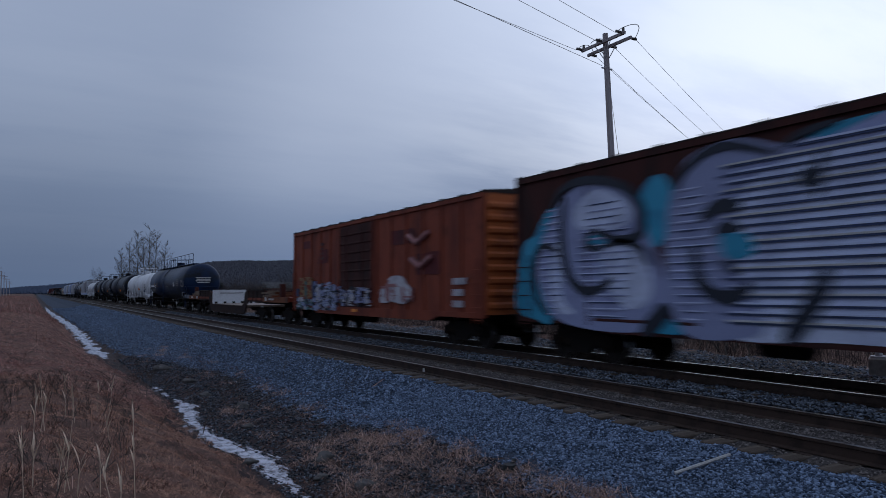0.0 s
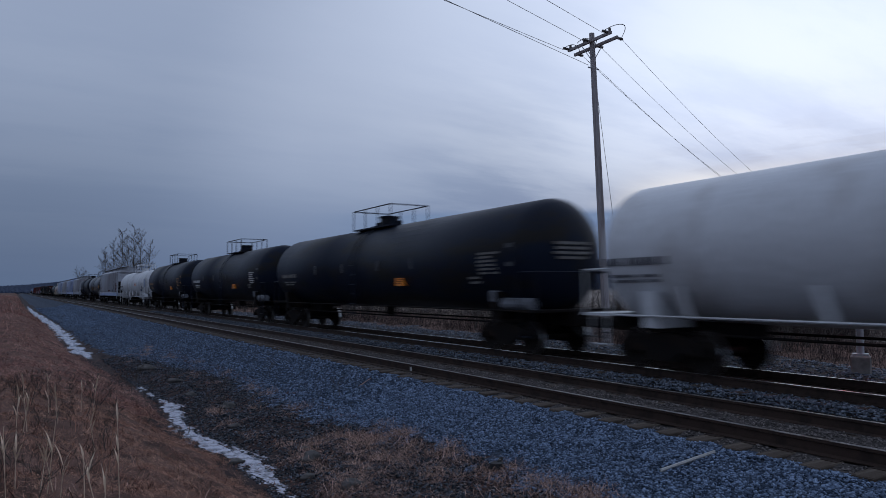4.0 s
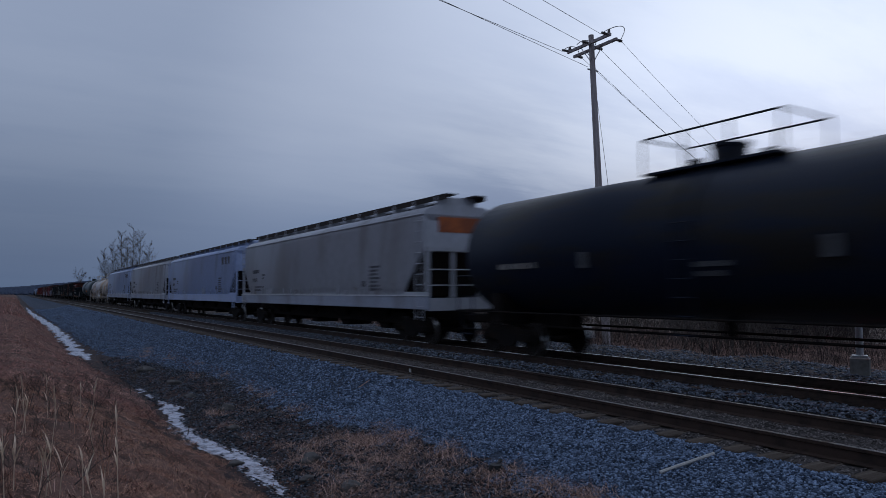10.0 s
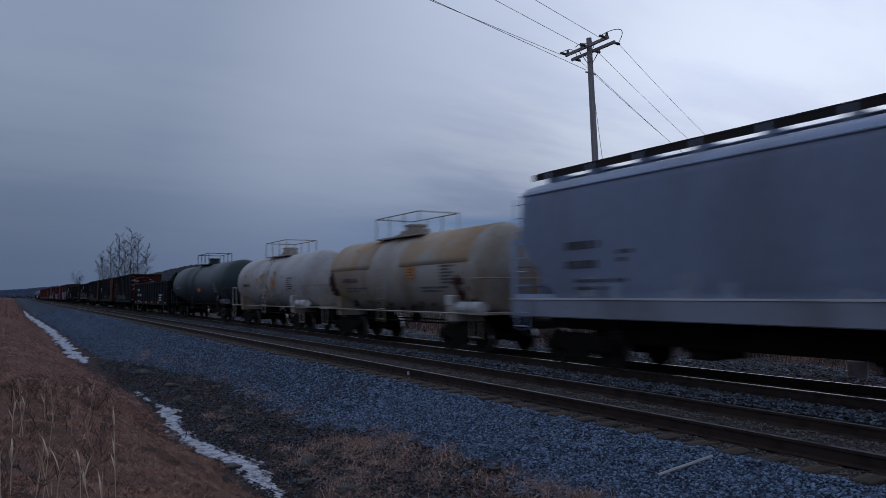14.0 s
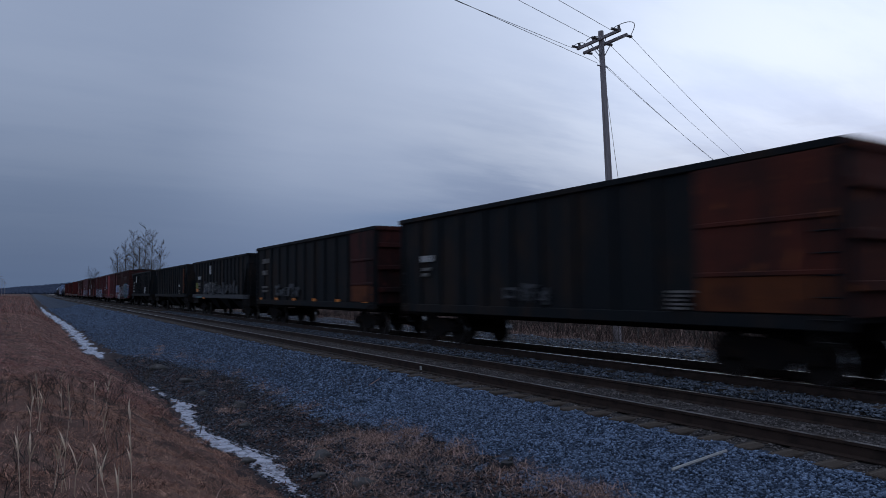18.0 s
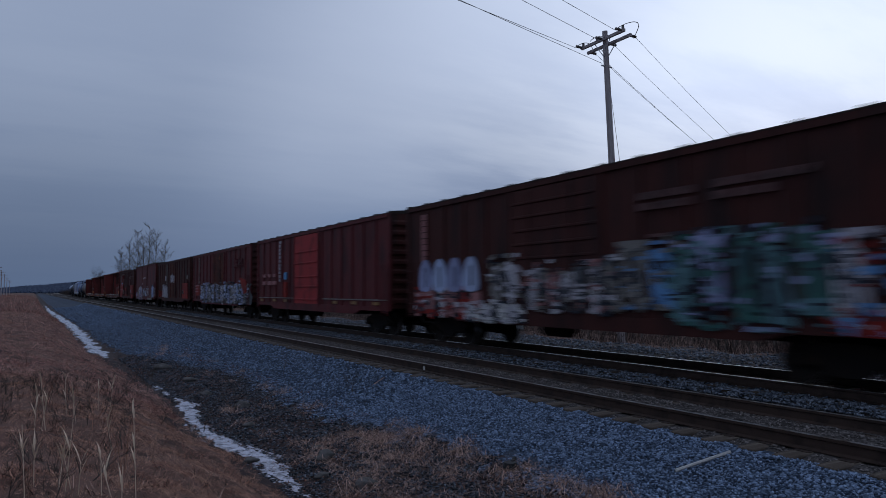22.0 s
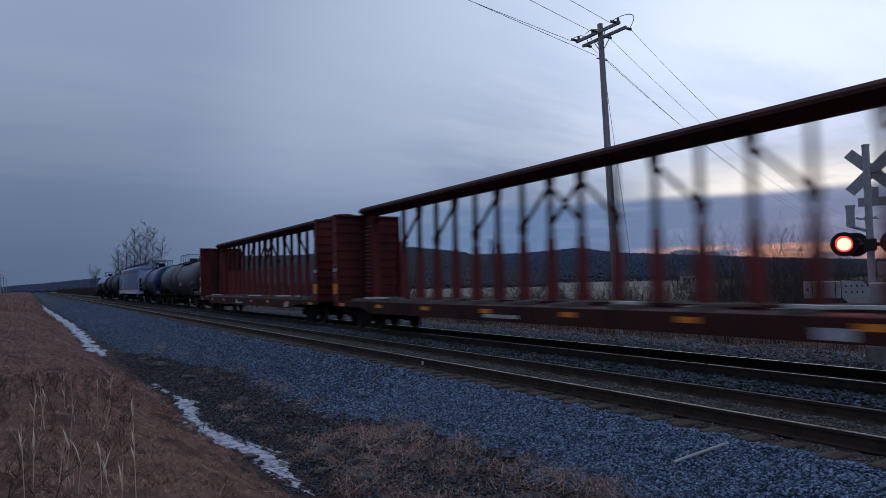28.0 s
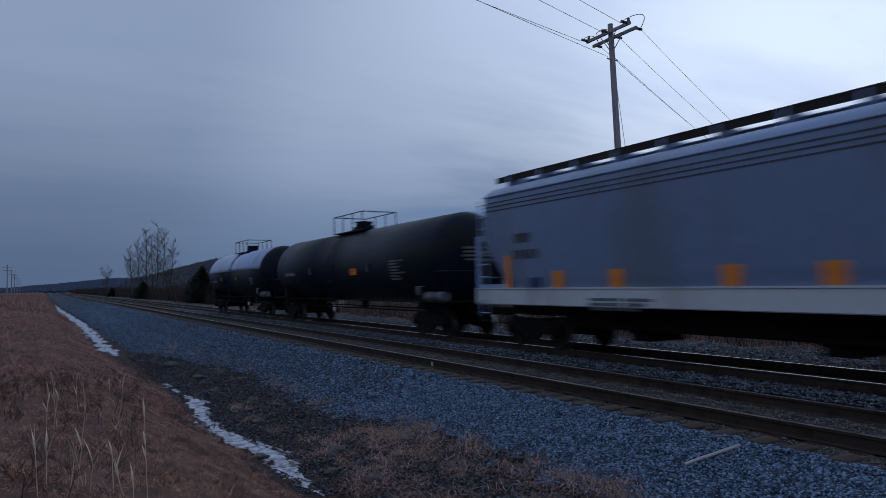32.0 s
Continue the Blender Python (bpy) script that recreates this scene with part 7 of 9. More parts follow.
lettering(car, -W - 0.036, 1.16, 3.17, 0.36, 0.10, stencil, 1)
lettering(car, -W - 0.036, -0.2, 3.23, 0.62, 0.12, stencil, 1)
part("label_panel", box(nb(), -W - 0.02, -W + 0.02, 1.9, 2.15, 2.42, 2.64), stencil, car, "white square panel")
part("label_panel", box(nb(), -W - 0.05, -W + 0.02, 4.74, 5.0, 1.42, 1.64), green_y, car, "yellow square panel")
for yy_ in (-4.33, -7.19):
    part("reflector", box(nb(), -W - 0.04, -W + 0.002, yy_ - 0.22, yy_ + 0.22, 1.06, 1.30), ochre, car, "dull orange patch")
part("sill_stripe", prism(nb(), ragged(random.Random(88), -3.6, 0.88, 3.4, 0.2, 0, 0.06), "x", -W - 0.012, -W), faint, car, "pale band along the sill")
car, L = boxcar("patched_boxcar", 591.3, 607.9, "dark boxcar with orange-red patches and a blue placard", darkbrown, 4.54, 14, -0.15, 2.9, darkbrown, darkbrown)
part("repaired_panel", prism(nb(), [(-8.1, 0.78), (-8.1, 2.46), (-6.4, 2.5), (-4.76, 2.51), (-4.79, 1.9), (-4.82, 1.22), (-5.55, 1.16), (-5.62, 0.78)], "x", -W - 0.03, -W), redside, car, "large red repainted patch")
part("repaired_panel", prism(nb(), ragged(random.Random(401), 0.42, 1.95, 1.75, 0.44, 0, 0.05), "x", -W - 0.045, -W), redside, car, "red repainted patch on the door")
part("repaired_panel", prism(nb(), ragged(random.Random(402), -0.05, 1.17, 2.75, 0.17, 0, 0.04), "x", -W - 0.042, -W), redside, car, "red strip along the door's foot")
part("repaired_panel", prism(nb(), ragged(random.Random(405), 0.45, 1.42, 1.7, 0.30, 0, 0.06), "x", -W - 0.044, -W), brownred, car, "dull red lower panel of the door")
part("repaired_panel", prism(nb(), ragged(random.Random(406), 0.1, 2.28, 2.5, 0.13, 0, 0.05), "x", -W - 0.044, -W), brownred, car, "scraped red strip across the door")
part("repaired_panel", prism(nb(), ragged(random.Random(407), 0.1, 2.75, 2.4, 0.10, 0, 0.05), "x", -W - 0.044, -W), brownred, car, "scraped red strip across the door")
part("repaired_panel", prism(nb(), [(6.85, 0.86), (6.85, 2.75), (6.1, 2.98), (5.0, 2.95), (4.2, 2.7), (4.2, 1.2), (5.5, 0.9)], "x", -W - 0.03, -W), redside, car, "large red repainted patch")
part("label_panel", box(nb(), -W - 0.05, -W + 0.02, 4.50, 4.98, 2.58, 2.92), placard, car, "blue square placard")
part("repaired_panel", prism(nb(), ragged(random.Random(403), 3.72, 2.6, 0.55, 2.7, 0, 0.03), "x", -W - 0.036, -W), redside, car, "red upright stripe")
lettering(car, -W - 0.044, 3.66, 3.95, 0.34, 0.19, pinkish, 11, 1.24)
for yy_ in (6.4, 5.5, 4.55):
    lettering(car, -W - 0.036, yy_, 1.98, 0.55, 0.17, pinkish, 1, seed=int(yy_))
    lettering(car, -W - 0.036, yy_, 2.45, 0.40, 0.10, pinkish, 1, seed=int(yy_) + 5)
for yy_, w_ in ((4.4, 0.6), (2.75, 0.7)):
    part("label_panel", prism(nb(), ragged(random.Random(int(yy_ * 9)), yy_, 4.07, w_, 0.13, 0, 0.08), "x", -W - 0.03, -W), faint, car, "smudged pale stencil")
scribble(car, -W, 1.9, 3.2, 2.4, 3.9, ghost, 3, 91)
part("label_panel", box(nb(), -W - 0.04, -W, 2.5, 3.02, 1.36, 1.90), faint, car, "worn white stencil block")
lettering(car, -W - 0.046, 2.76, 1.78, 0.44, 0.06, darkbrown, 4, 1.9)
part("sill_stripe", prism(nb(), ragged(random.Random(404), -2.4, 0.95, 2.2, 0.08, 0, 0.08), "x", -W - 0.03, -W), ghost, car, "scraped edge of the sill")
for yy_, z_, w_ in ((-3.9, 3.58, 1.5), (-3.6, 3.40, 0.9), (-5.6, 3.62, 1.9), (-5.4, 3.42, 1.1), (-7.0, 3.66, 0.8)):
    lettering(car, -W - 0.024, yy_, z_, w_, 0.15, ghost, 1, label="faded pinkish lettering", seed=int(yy_ * 7))
for k, (ya, yb, za, zb, m_, lab_) in enumerate(((-5.5, -4.9, 1.25, 1.5, darkbrown, "bare dark patch"), (-4.6, -3.4, 2.60, 3.15, brownred, "worn red smear"), (-7.6, -6.2, 1.3, 1.5, darkbrown, "thin spot in the paint"),
                                       (4.6, 6.6, 2.95, 3.9, brownred, "faded upper edge of the patch"), (-0.9, 0.1, 1.5, 2.0, darkbrown, "bare dark patch"), (4.0, 4.6, 1.0, 1.7, darkbrown, "bare dark patch"))):
    part("worn_paint", prism(nb(), ragged(random.Random(400 + k), (ya + yb) / 2, (za + zb) / 2, yb - ya, zb - za, 0, 0.15), "x", -W - 0.037 - 0.001 * k, -W + 0.01), m_, car, lab_)
part("placard_frame", box(nb(), -W - 0.048, -W, -5.48, -4.83, 1.58, 1.90), stencil, car, "white-edged placard holder")
part("placard", box(nb(), -W - 0.052, -W, -5.47, -4.84, 1.63, 1.85), groove, car, "dark placard")

for i_, (f, r) in enumerate(((608.9, 632.2), (633.8, 659.4), (661.3, 685.7))):
    centerbeam("centerbeam_flatcar", f, r, ("empty red-brown centerbeam flatcar with scuffed post feet", "empty red-brown centerbeam flatcar with scrawled bulkheads", "empty maroon centerbeam flatcar at the end of its set")[i_], maroon, i_ + 1, i_ == 0)

car, L = tank_car("grey_tank_car", 687.2, 704.8, "weathered grey tank car with an amber panel", oldgrey, 1.45, 2.48, -0.4)
tank_marks(car, L, 2.48, 1.45, ((-7.0, 2.76, 1.3, 0.055, 8, faint), (-5.4, 2.08, 0.38, 0.08, 2, faint), (5.9, 2.3, 1.4, 0.14, 1, faint)), (), (-1.95, 2.06, 0.6, 0.22))
car, L = tank_car("blue_tank_car", 706.5, 718.4, "short blue tank car with black fittings and an amber panel", steelblue, 1.52, 2.55, 0.28, False, black)
tank_marks(car, L, 2.55, 1.52, ((3.45, 2.3, 1.4, 0.14, 1, dim_marks), (-3.7, 2.55, 1.0, 0.06, 7, dim_marks)), (), (0.6, 2.22, 0.56, 0.26))
car, L = covered_hopper("pale_covered_hopper", 719.9, 739.6, "pale grey three-bay covered hopper with orange blocks along its side", palegrey, white, True, flat_side=True)
for yy_ in (-6.3, -3.4, -0.49, 1.38, 4.28, 6.23):
    part("colour_block", prism(nb(), [(yy_ - 0.18, 1.53), (yy_ - 0.21, 2.0), (yy_ + 0.21, 2.0), (yy_ + 0.18, 1.53)], "x", -W - 0.006, -W + 0.012), amber, car, "orange painted block")
part("end_brace", prism(nb(), [(8.16, 1.55), (8.2, 2.46), (8.42, 2.46), (8.34, 1.55)], "x", -W - 0.02, -W + 0.01), amber, car, "orange painted gusset")
lettering(car, -W - 0.004, 7.55, 2.92, 0.82, 0.24, darkstencil, 1)
lettering(car, -W - 0.004, 7.48, 2.48, 1.15, 0.24, darkstencil, 1, seed=4)
lettering(car, -W - 0.034, 4.15, 1.32, 1.9, 0.07, darkstencil, 3, 1.5)
part("blue_plate", box(nb(), -W - 0.012, -W + 0.012, 6.9, 7.38, 1.56, 1.86), groove, car, "dark blue painted plate")
car, L = tank_car("black_tank_car", 741.4, 760.0, "black tank car with a tall railed manway", black, 1.55, 2.62, 0.3)
tank_marks(car, L, 2.62, 1.55, ((6.2, 2.35, 1.5, 0.15, 1, faint), (-5.9, 2.6, 1.1, 0.06, 7, faint)), ((-3.4, 2.45, 0.18, 0.36, dim_marks), (3.2, 2.45, 0.18, 0.36, dim_marks)), (-2.0, 2.3, 0.5, 0.26), faint)
car, L = tank_car("black_tank_car", 761.6, 777.3, "black tank car at the train's tail, sky sheen painted over its top", black, 1.55, 2.62, 0.3)
# a pale sheet over the black barrel stands in for reflected sky
part("upper_shell", half_shell(-L + 0.98, L - 0.98, 1.565, 2.62), bluegrey, car, "pale blue-grey sheet painting the sky's sheen on the tank's upper half")
tank_marks(car, L, 2.62, 1.55, ((5.2, 2.2, 1.4, 0.14, 1, faint), (-4.9, 2.3, 1.0, 0.06, 4, faint)), ((-1.2, 2.35, 0.34, 0.24, ochre), (3.0, 2.35, 0.3, 0.24, ochre)))

# ================= crossing signal =================
SX, SY = 15.357, 7.503
sig = new("crossing_signal")
tagged(sig, "grey crossing signal with crossbuck, one lit red lamp and counterweight", "crossing signal")
sig.location = (SX, SY, 0)
sig.rotation_euler.z = radians(-64)          # local +y points away from the eye, local x across the view
part("footing", box(nb(), -0.19, 0.19, -0.19, 0.19, -0.30, 0.24, 0.03), concrete, sig, "pale concrete footing")
part("base_plate", box(nb(), -0.15, 0.15, -0.15, 0.15, 0.24, 0.28), galv, sig)
part("mast", bar(nb(), (0, 0, 0.26), (0, 0, 4.50), 0.072, 16), galv, sig, "galvanised steel mast")
part("mast_cap", bar(nb(), (0, 0, 4.50), (0, 0, 4.54), 0.08, 16), galv, sig)
for z in (4.32, 4.12, 3.84, 3.62, 3.30):
    part("clamp_band", bar(nb(), (0, 0, z), (0, 0, z + 0.025), 0.079, 16), galv, sig)
for k, a in enumerate((45, -45)):
    bm = nb()
    box(bm, -0.61, 0.61, -0.008, 0.008, -0.115, 0.115)
    o = part("crossbuck_blade", bm, galv, sig, "grey back of a crossbuck blade", (0.10, 0.10 + 0.02 * k, 3.97))
    o.rotation_euler.y = radians(a)
part("crossbuck_bracket", box(nb(), -0.02, 0.24, 0.05, 0.16, 3.93, 4.07, 0.01), galv, sig)
part("track_sign", box(nb(), -0.19, 0.36, 0.09, 0.105, 3.21, 3.40, 0.0), galv, sig, "grey back of the track-count plate")
part("track_sign_top", box(nb(), 0.0, 0.20, 0.09, 0.105, 3.40, 3.62), galv, sig)
bm = nb()
bar(bm, (-0.34, 0.05, 2.78), (-0.34, 0.05, 3.20), 0.085, 14)
bar(bm, (-0.34, 0.05, 3.20), (-0.34, 0.05, 3.25), 0.10, 14)
part("bell", bm, galv, sig, "cylindrical warning bell")
part("bell_arm", bar(nb(), (-0.36, 0.05, 2.80), (0, 0.05, 2.66), 0.035, 8), galv, sig)
part("lamp_arm", bar(nb(), (-0.52, 0.1, 2.38), (0.62, 0.1, 2.38), 0.045, 10), blackmetal, sig, "black lamp crossarm")
part("junction_box", box(nb(), -0.12, 0.12, -0.14, 0.02, 2.24, 2.50, 0.02), blackmetal, sig)
part("relay_box", box(nb(), 0.10, 0.30, -0.05, 0.12, 1.70, 2.00, 0.02), galv, sig)
for u, front, lit in ((-0.48, -1, True), (0.44, -1, False), (-0.28, 1, False), (0.62, 1, False)):
    y0, y1 = (-0.10, 0.10) if front < 0 else (0.34, 0.16)
    bm = nb()
    bar(bm, (u, y0, 2.40), (u, y0 + 0.03 * (1 if y1 > y0 else -1), 2.40), 0.265, 28)
    lamp = part("lamp_background", bm, blackmetal, sig, "round black lamp backing")
    part("lamp_housing", bar(nb(), (u, y0, 2.40), (u, y1, 2.40), 0.17, 18, 0.11), blackmetal, lamp)
    if front > 0:
        continue
    part("lens", bar(nb(), (u, -0.125, 2.40), (u, -0.10, 2.40), 0.165, 24), red_glow if lit else red_dark, lamp, "lit red lens" if lit else "unlit dark red lens")
    if lit:
        part("lamp_bulb", bar(nb(), (u, -0.135, 2.40), (u, -0.125, 2.40), 0.135, 20), hot_glow, lamp, "glowing centre of the lamp")
    bm = nb()
    n = 20
    ring = []
    for i in range(n + 1):
        a = radians(-25 + 230 * i / n)
        ring.append([bm.verts.new((u + rr * math.cos(a), y, 2.40 + rr * math.sin(a))) for y, rr in ((-0.10, 0.165), (-0.10 - 0.30 * max(0.1, math.sin(radians(180 * i / n))), 0.165), (-0.10 - 0.30 * max(0.1, math.sin(radians(180 * i / n))), 0.175), (-0.10, 0.175))])
    for p, q in zip(ring, ring[1:]):
        for i in range(4):
            bm.faces.new((p[i], p[(i + 1) % 4], q[(i + 1) % 4], q[i]))
    bmesh.ops.recalc_face_normals(bm, faces=bm.faces[:])
    part("visor", bm, blackmetal, lamp, "black sun visor")

# the gate's counterweight and drive beside the mast
mech = part("gate_drive", box(nb(), -0.06, 0.26, -0.26, 0.10, 1.08, 1.56, 0.03), galv, sig, "grey gate drive housing on the mast")
part("drive_door", box(nb(), -0.02, 0.22, -0.275, -0.255, 1.14, 1.50), galv, mech)
arm = part("counterweight_arm", prism(nb(), [(-0.56, 1.62), (-0.18, 1.60), (-0.04, 1.46), (-0.02, 1.02), (-0.08, 0.94), (-0.24, 0.95), (-0.56, 1.25)], "y", -0.34, -0.30), galv, sig, "pale gate arm casting with bolt holes")
for k in range(9):
    part("bolt_hole", bar(nb(), (-0.48 + 0.10 * (k % 5), -0.346, 1.50 - 0.13 * (k // 5)), (-0.48 + 0.10 * (k % 5), -0.338, 1.50 - 0.13 * (k // 5)), 0.02, 8), blackmetal, arm)
weight = part("counterweight", box(nb(), -1.28, -0.58, -0.38, -0.28, 1.24, 1.61, 0.012), galv, sig, "slab of grey counterweights")
for k in range(3):
    part("weight_joint", box(nb(), -1.12 + 0.22 * k, -1.105 + 0.22 * k, -0.386, -0.378, 1.26, 1.59), blackmetal, weight)
    part("weight_bolt", bar(nb(), (-1.2 + 0.26 * k, -0.40, 1.42), (-1.2 + 0.26 * k, -0.37, 1.42), 0.025, 8), blackmetal, weight)

# ================= power line =================
LINE = Vector((1.0, 0.0, 0.0))
ARM = Vector((LINE.y, -LINE.x, 0))


def tube(points, r, n=5):
    """One connected tube through the points."""
    bm = nb()
    rings = []
    for i, p in enumerate(points):
        d = (points[min(i + 1, len(points) - 1)] - points[max(i - 1, 0)]).normalized()
        m = d.to_track_quat("Z", "Y").to_matrix()
        rings.append([bm.verts.new(p + m @ Vector((r * math.cos(6.28319 * k / n), r * math.sin(6.28319 * k / n), 0))) for k in range(n)])
    for a, b in zip(rings, rings[1:]):
        for k in range(n):
            bm.faces.new((a[k], a[(k + 1) % n], b[(k + 1) % n], b[k]))
    return bm


def power_pole(x, y, z, top, lean, label):
    pole = new("power_pole")
    tagged(pole, label, "power pole", group="poles of the power line")
    pole.location = (x, y, z)
    tip = Vector((lean[0], lean[1], top - z))
    part("shaft", bar(nb(), (0, 0, -0.5), tip, 0.165, 16, 0.105), pole_wood, pole, "weathered wooden shaft")
    for k in (-1, 1):
        c = tip * 0.965 + LINE * 0.17 * k - Vector((0, 0, 0.06 * k))
        a, b = c - ARM * 1.18, c + ARM * 1.18
        bm = nb()
        q = [(a - Vector((0, 0, 0.055)) + LINE * s * 0.045, a + Vector((0, 0, 0.055)) + LINE * s * 0.045, b + Vector((0, 0, 0.055)) + LINE * s * 0.045, b - Vector((0, 0, 0.055)) + LINE * s * 0.045) for s in (-1, 1)]
        v = [[bm.verts.new(p) for p in row] for row in q]
        bm.faces.new(v[0])
        bm.faces.new(v[1][::-1])
        for i in range(4):
            bm.faces.new((v[0][i], v[0][(i + 1) % 4], v[1][(i + 1) % 4], v[1][i]))
        bmesh.ops.recalc_face_normals(bm, faces=bm.faces[:])
        part("crossarm", bm, pole_wood, pole, "wooden crossarm")
        for s in (-0.45, 0.45):
            part("arm_brace", bar(nb(), c + ARM * s, tip * 0.965 - Vector((0, 0, 0.62)) + LINE * 0.1 * k, 0.018, 5), galv, pole)
    for s in (-1.08, -0.28, 1.08):
        c = tip * 0.965 + ARM * s + Vector((0, 0, 0.06))
        for k in (-1, 1):
            bm = nb()
            o = c + ARM * (0.32 if s == -0.28 else 0.0) + LINE * 0.27 * k - Vector((0, 0, 0.05 + 0.06 * k))
            for i in range(3):
                bar(bm, o + LINE * (0.10 * i * k), o + LINE * (0.10 * i * k + 0.06 * k), 0.055, 8)
            part("insulator", bm, glass_ins, pole, "strain insulator")
        bm = nb()
        p = c + LINE * -0.15
        bar(bm, p, p + Vector((0, 0, 0.14)), 0.02, 6)
        bar(bm, p + Vector((0, 0, 0.06)), p + Vector((0, 0, 0.20)), 0.06, 10, 0.05)
        part("pin_insulator", bm, glass_ins, pole)
        # the jumper swings wide round the arm on the outer side
        wide = 0.55 if s > 0.5 else 0.15
        loop = [p + LINE * (-0.38 + 0.95 * f / 24) + Vector((0, 0, -0.04 + 0.30 * math.sin(f / 24 * math.pi) ** 0.8 - 0.14 * f / 24)) + ARM * wide * math.sin((f / 24) ** 1.4 * math.pi) for f in range(25)]
        part("jumper_wire", tube(loop, 0.014, 5), cable, pole)
    part("neutral_bracket", bar(nb(), tip * 0.885 - LINE * 0.28, tip * 0.885 + LINE * 0.28, 0.03, 6), galv, pole)
    return pole, Vector((x, y, z)) + tip


pole_a, tip_a = power_pole(19.42, 18.76, -0.45, 11.83, (-0.32, 0.18), "tall leaning wooden power pole with double crossarms beyond the tracks")
pole_b, tip_b = power_pole(88.0, 43.2, -0.75, 8.9, (0, 0), "distant wooden power pole of the same line")


def wire(a, b, sag, r=0.009, n=24):
    pts = [Vector(a).lerp(Vector(b), i / n) - Vector((0, 0, sag * 4 * i / n * (1 - i / n))) for i in range(n + 1)]
    return thing("overhead_wire", tube(pts, r), cable, "thin dark overhead power wire strung between poles", "wire", group="overhead wires")


for s, far, az in ((-1.08, -1.08, 257.0), (0.0, 0.0, 253.2), (1.08, 0.9, 253.0)):
    wire(tip_a + ARM * s + LINE * 0.55 + Vector((0, 0, -0.50)), tip_b + ARM * far + Vector((0, 0, -0.42)), 2.3, 0.008)
    a = tip_a + ARM * (s or 0.07) - LINE * 0.55 + Vector((0, 0, -0.42))
    wire(a, a + Vector((math.sin(radians(az)), math.cos(radians(az)), 0)) * 60, 0.12, 0.009)
wire(tip_a + LINE * 0.2 + Vector((0, 0, -1.32)), tip_b + Vector((0, 0, -1.6)), 2.3, 0.008)
a = tip_a - LINE * 0.2 + Vector((0, 0, -1.32))
wire(a, a + Vector((math.sin(radians(255)), math.cos(radians(255)), 0.005)) * 60, 0.12, 0.009)
thing("guy_wire", bar(nb(), tip_a + Vector((0.1, 0, -1.5)), Vector((19.42, 18.76, -0.5)) + LINE * 1.2, 0.009, 5), cable, "slack steel guy wire anchored beside the pole", "wire")

for i_, (x, y) in enumerate(((-8.2, 205), (-9.0, 255), (-10.0, 310), (-11.2, 380), (-12.4, 470))):
    p = new("roadside_pole")
    tagged(p, "distant wooden utility pole with a short crossarm", "utility pole", group="row of distant poles")
    p.location = (x, y, 0.5)
    part("shaft", bar(nb(), (0, 0, -0.4), (0, 0, 8.2), 0.16, 8, 0.11), pole_wood, p)
    part("crossarm", box(nb(), -1.1, 1.1, -0.06, 0.06, 7.5, 7.62), pole_wood, p)
    part("lower_crossarm", box(nb(), -0.9, 0.9, -0.06, 0.06, 6.7, 6.8), pole_wood, p)

# ================= plants =================
rng = np.random.RandomState(7)


def sticks(a, b, r0, r1):
    """Three-sided tapering sticks from a to b."""
    a, b = np.asarray(a, float), np.asarray(b, float)
    n = len(a)
    d = b - a
    d /= np.linalg.norm(d, axis=1, keepdims=True) + 1e-9
    ref = np.where(np.abs(d[:, 2:3]) > 0.9, np.array([[1.0, 0, 0]]), np.array([[0, 0, 1.0]]))
    u = np.cross(d, ref)
    u /= np.linalg.norm(u, axis=1, keepdims=True) + 1e-9
    v = np.cross(d, u)
    r0, r1 = np.broadcast_to(r0, n)[:, None], np.broadcast_to(r1, n)[:, None]
    co = []
    for base, r in ((a, r0), (b, r1)):
        for k in range(3):
            an = 2.0944 * k
            co.append(base + r * (math.cos(an) * u + math.sin(an) * v))
    co = np.stack(co, 1).reshape(-1, 3)
    o = np.arange(n)[:, None] * 6
    idx = np.concatenate([o + np.array([[k, (k + 1) % 3, 3 + (k + 1) % 3, 3 + k]]) for k in range(3)], 0)
    return co, idx


def blades(root, height, lean, width, curl=0.5):
    """Bent grass blades: a quad and a tip each, as quads."""
    n = len(root)
    an = rng.uniform(0, 6.283, n)
    w = np.stack([np.cos(an), np.sin(an), 0 * an], 1) * width[:, None]
    dirn = np.stack([lean[:, 0], lean[:, 1], np.ones(n)], 1)
    dirn /= np.linalg.norm(dirn, axis=1, keepdims=True)
    mid = root + dirn * (height * 0.55)[:, None]
    d2 = dirn.copy()
    d2[:, 2] -= curl * rng.uniform(0, 1.6, n)
    d2[:, :2] *= 1.5
    tip = mid + d2 * (height * 0.5)[:, None]
    co = np.stack([root - w, root + w, mid - w * 0.8, mid + w * 0.8, tip - w * 0.15, tip + w * 0.15], 1).reshape(-1, 3)
    o = np.arange(n)[:, None] * 6
    idx = np.concatenate([o + np.array([[0, 1, 3, 2]]), o + np.array([[2, 3, 5, 4]])], 0)
    return co, idx


def scatter(x0, x1, y0, y1, n, power=1.0):
    x = rng.uniform(x0, x1, n)
    y = y0 + (y1 - y0) * rng.uniform(0, 1, n) ** power
    return x, y


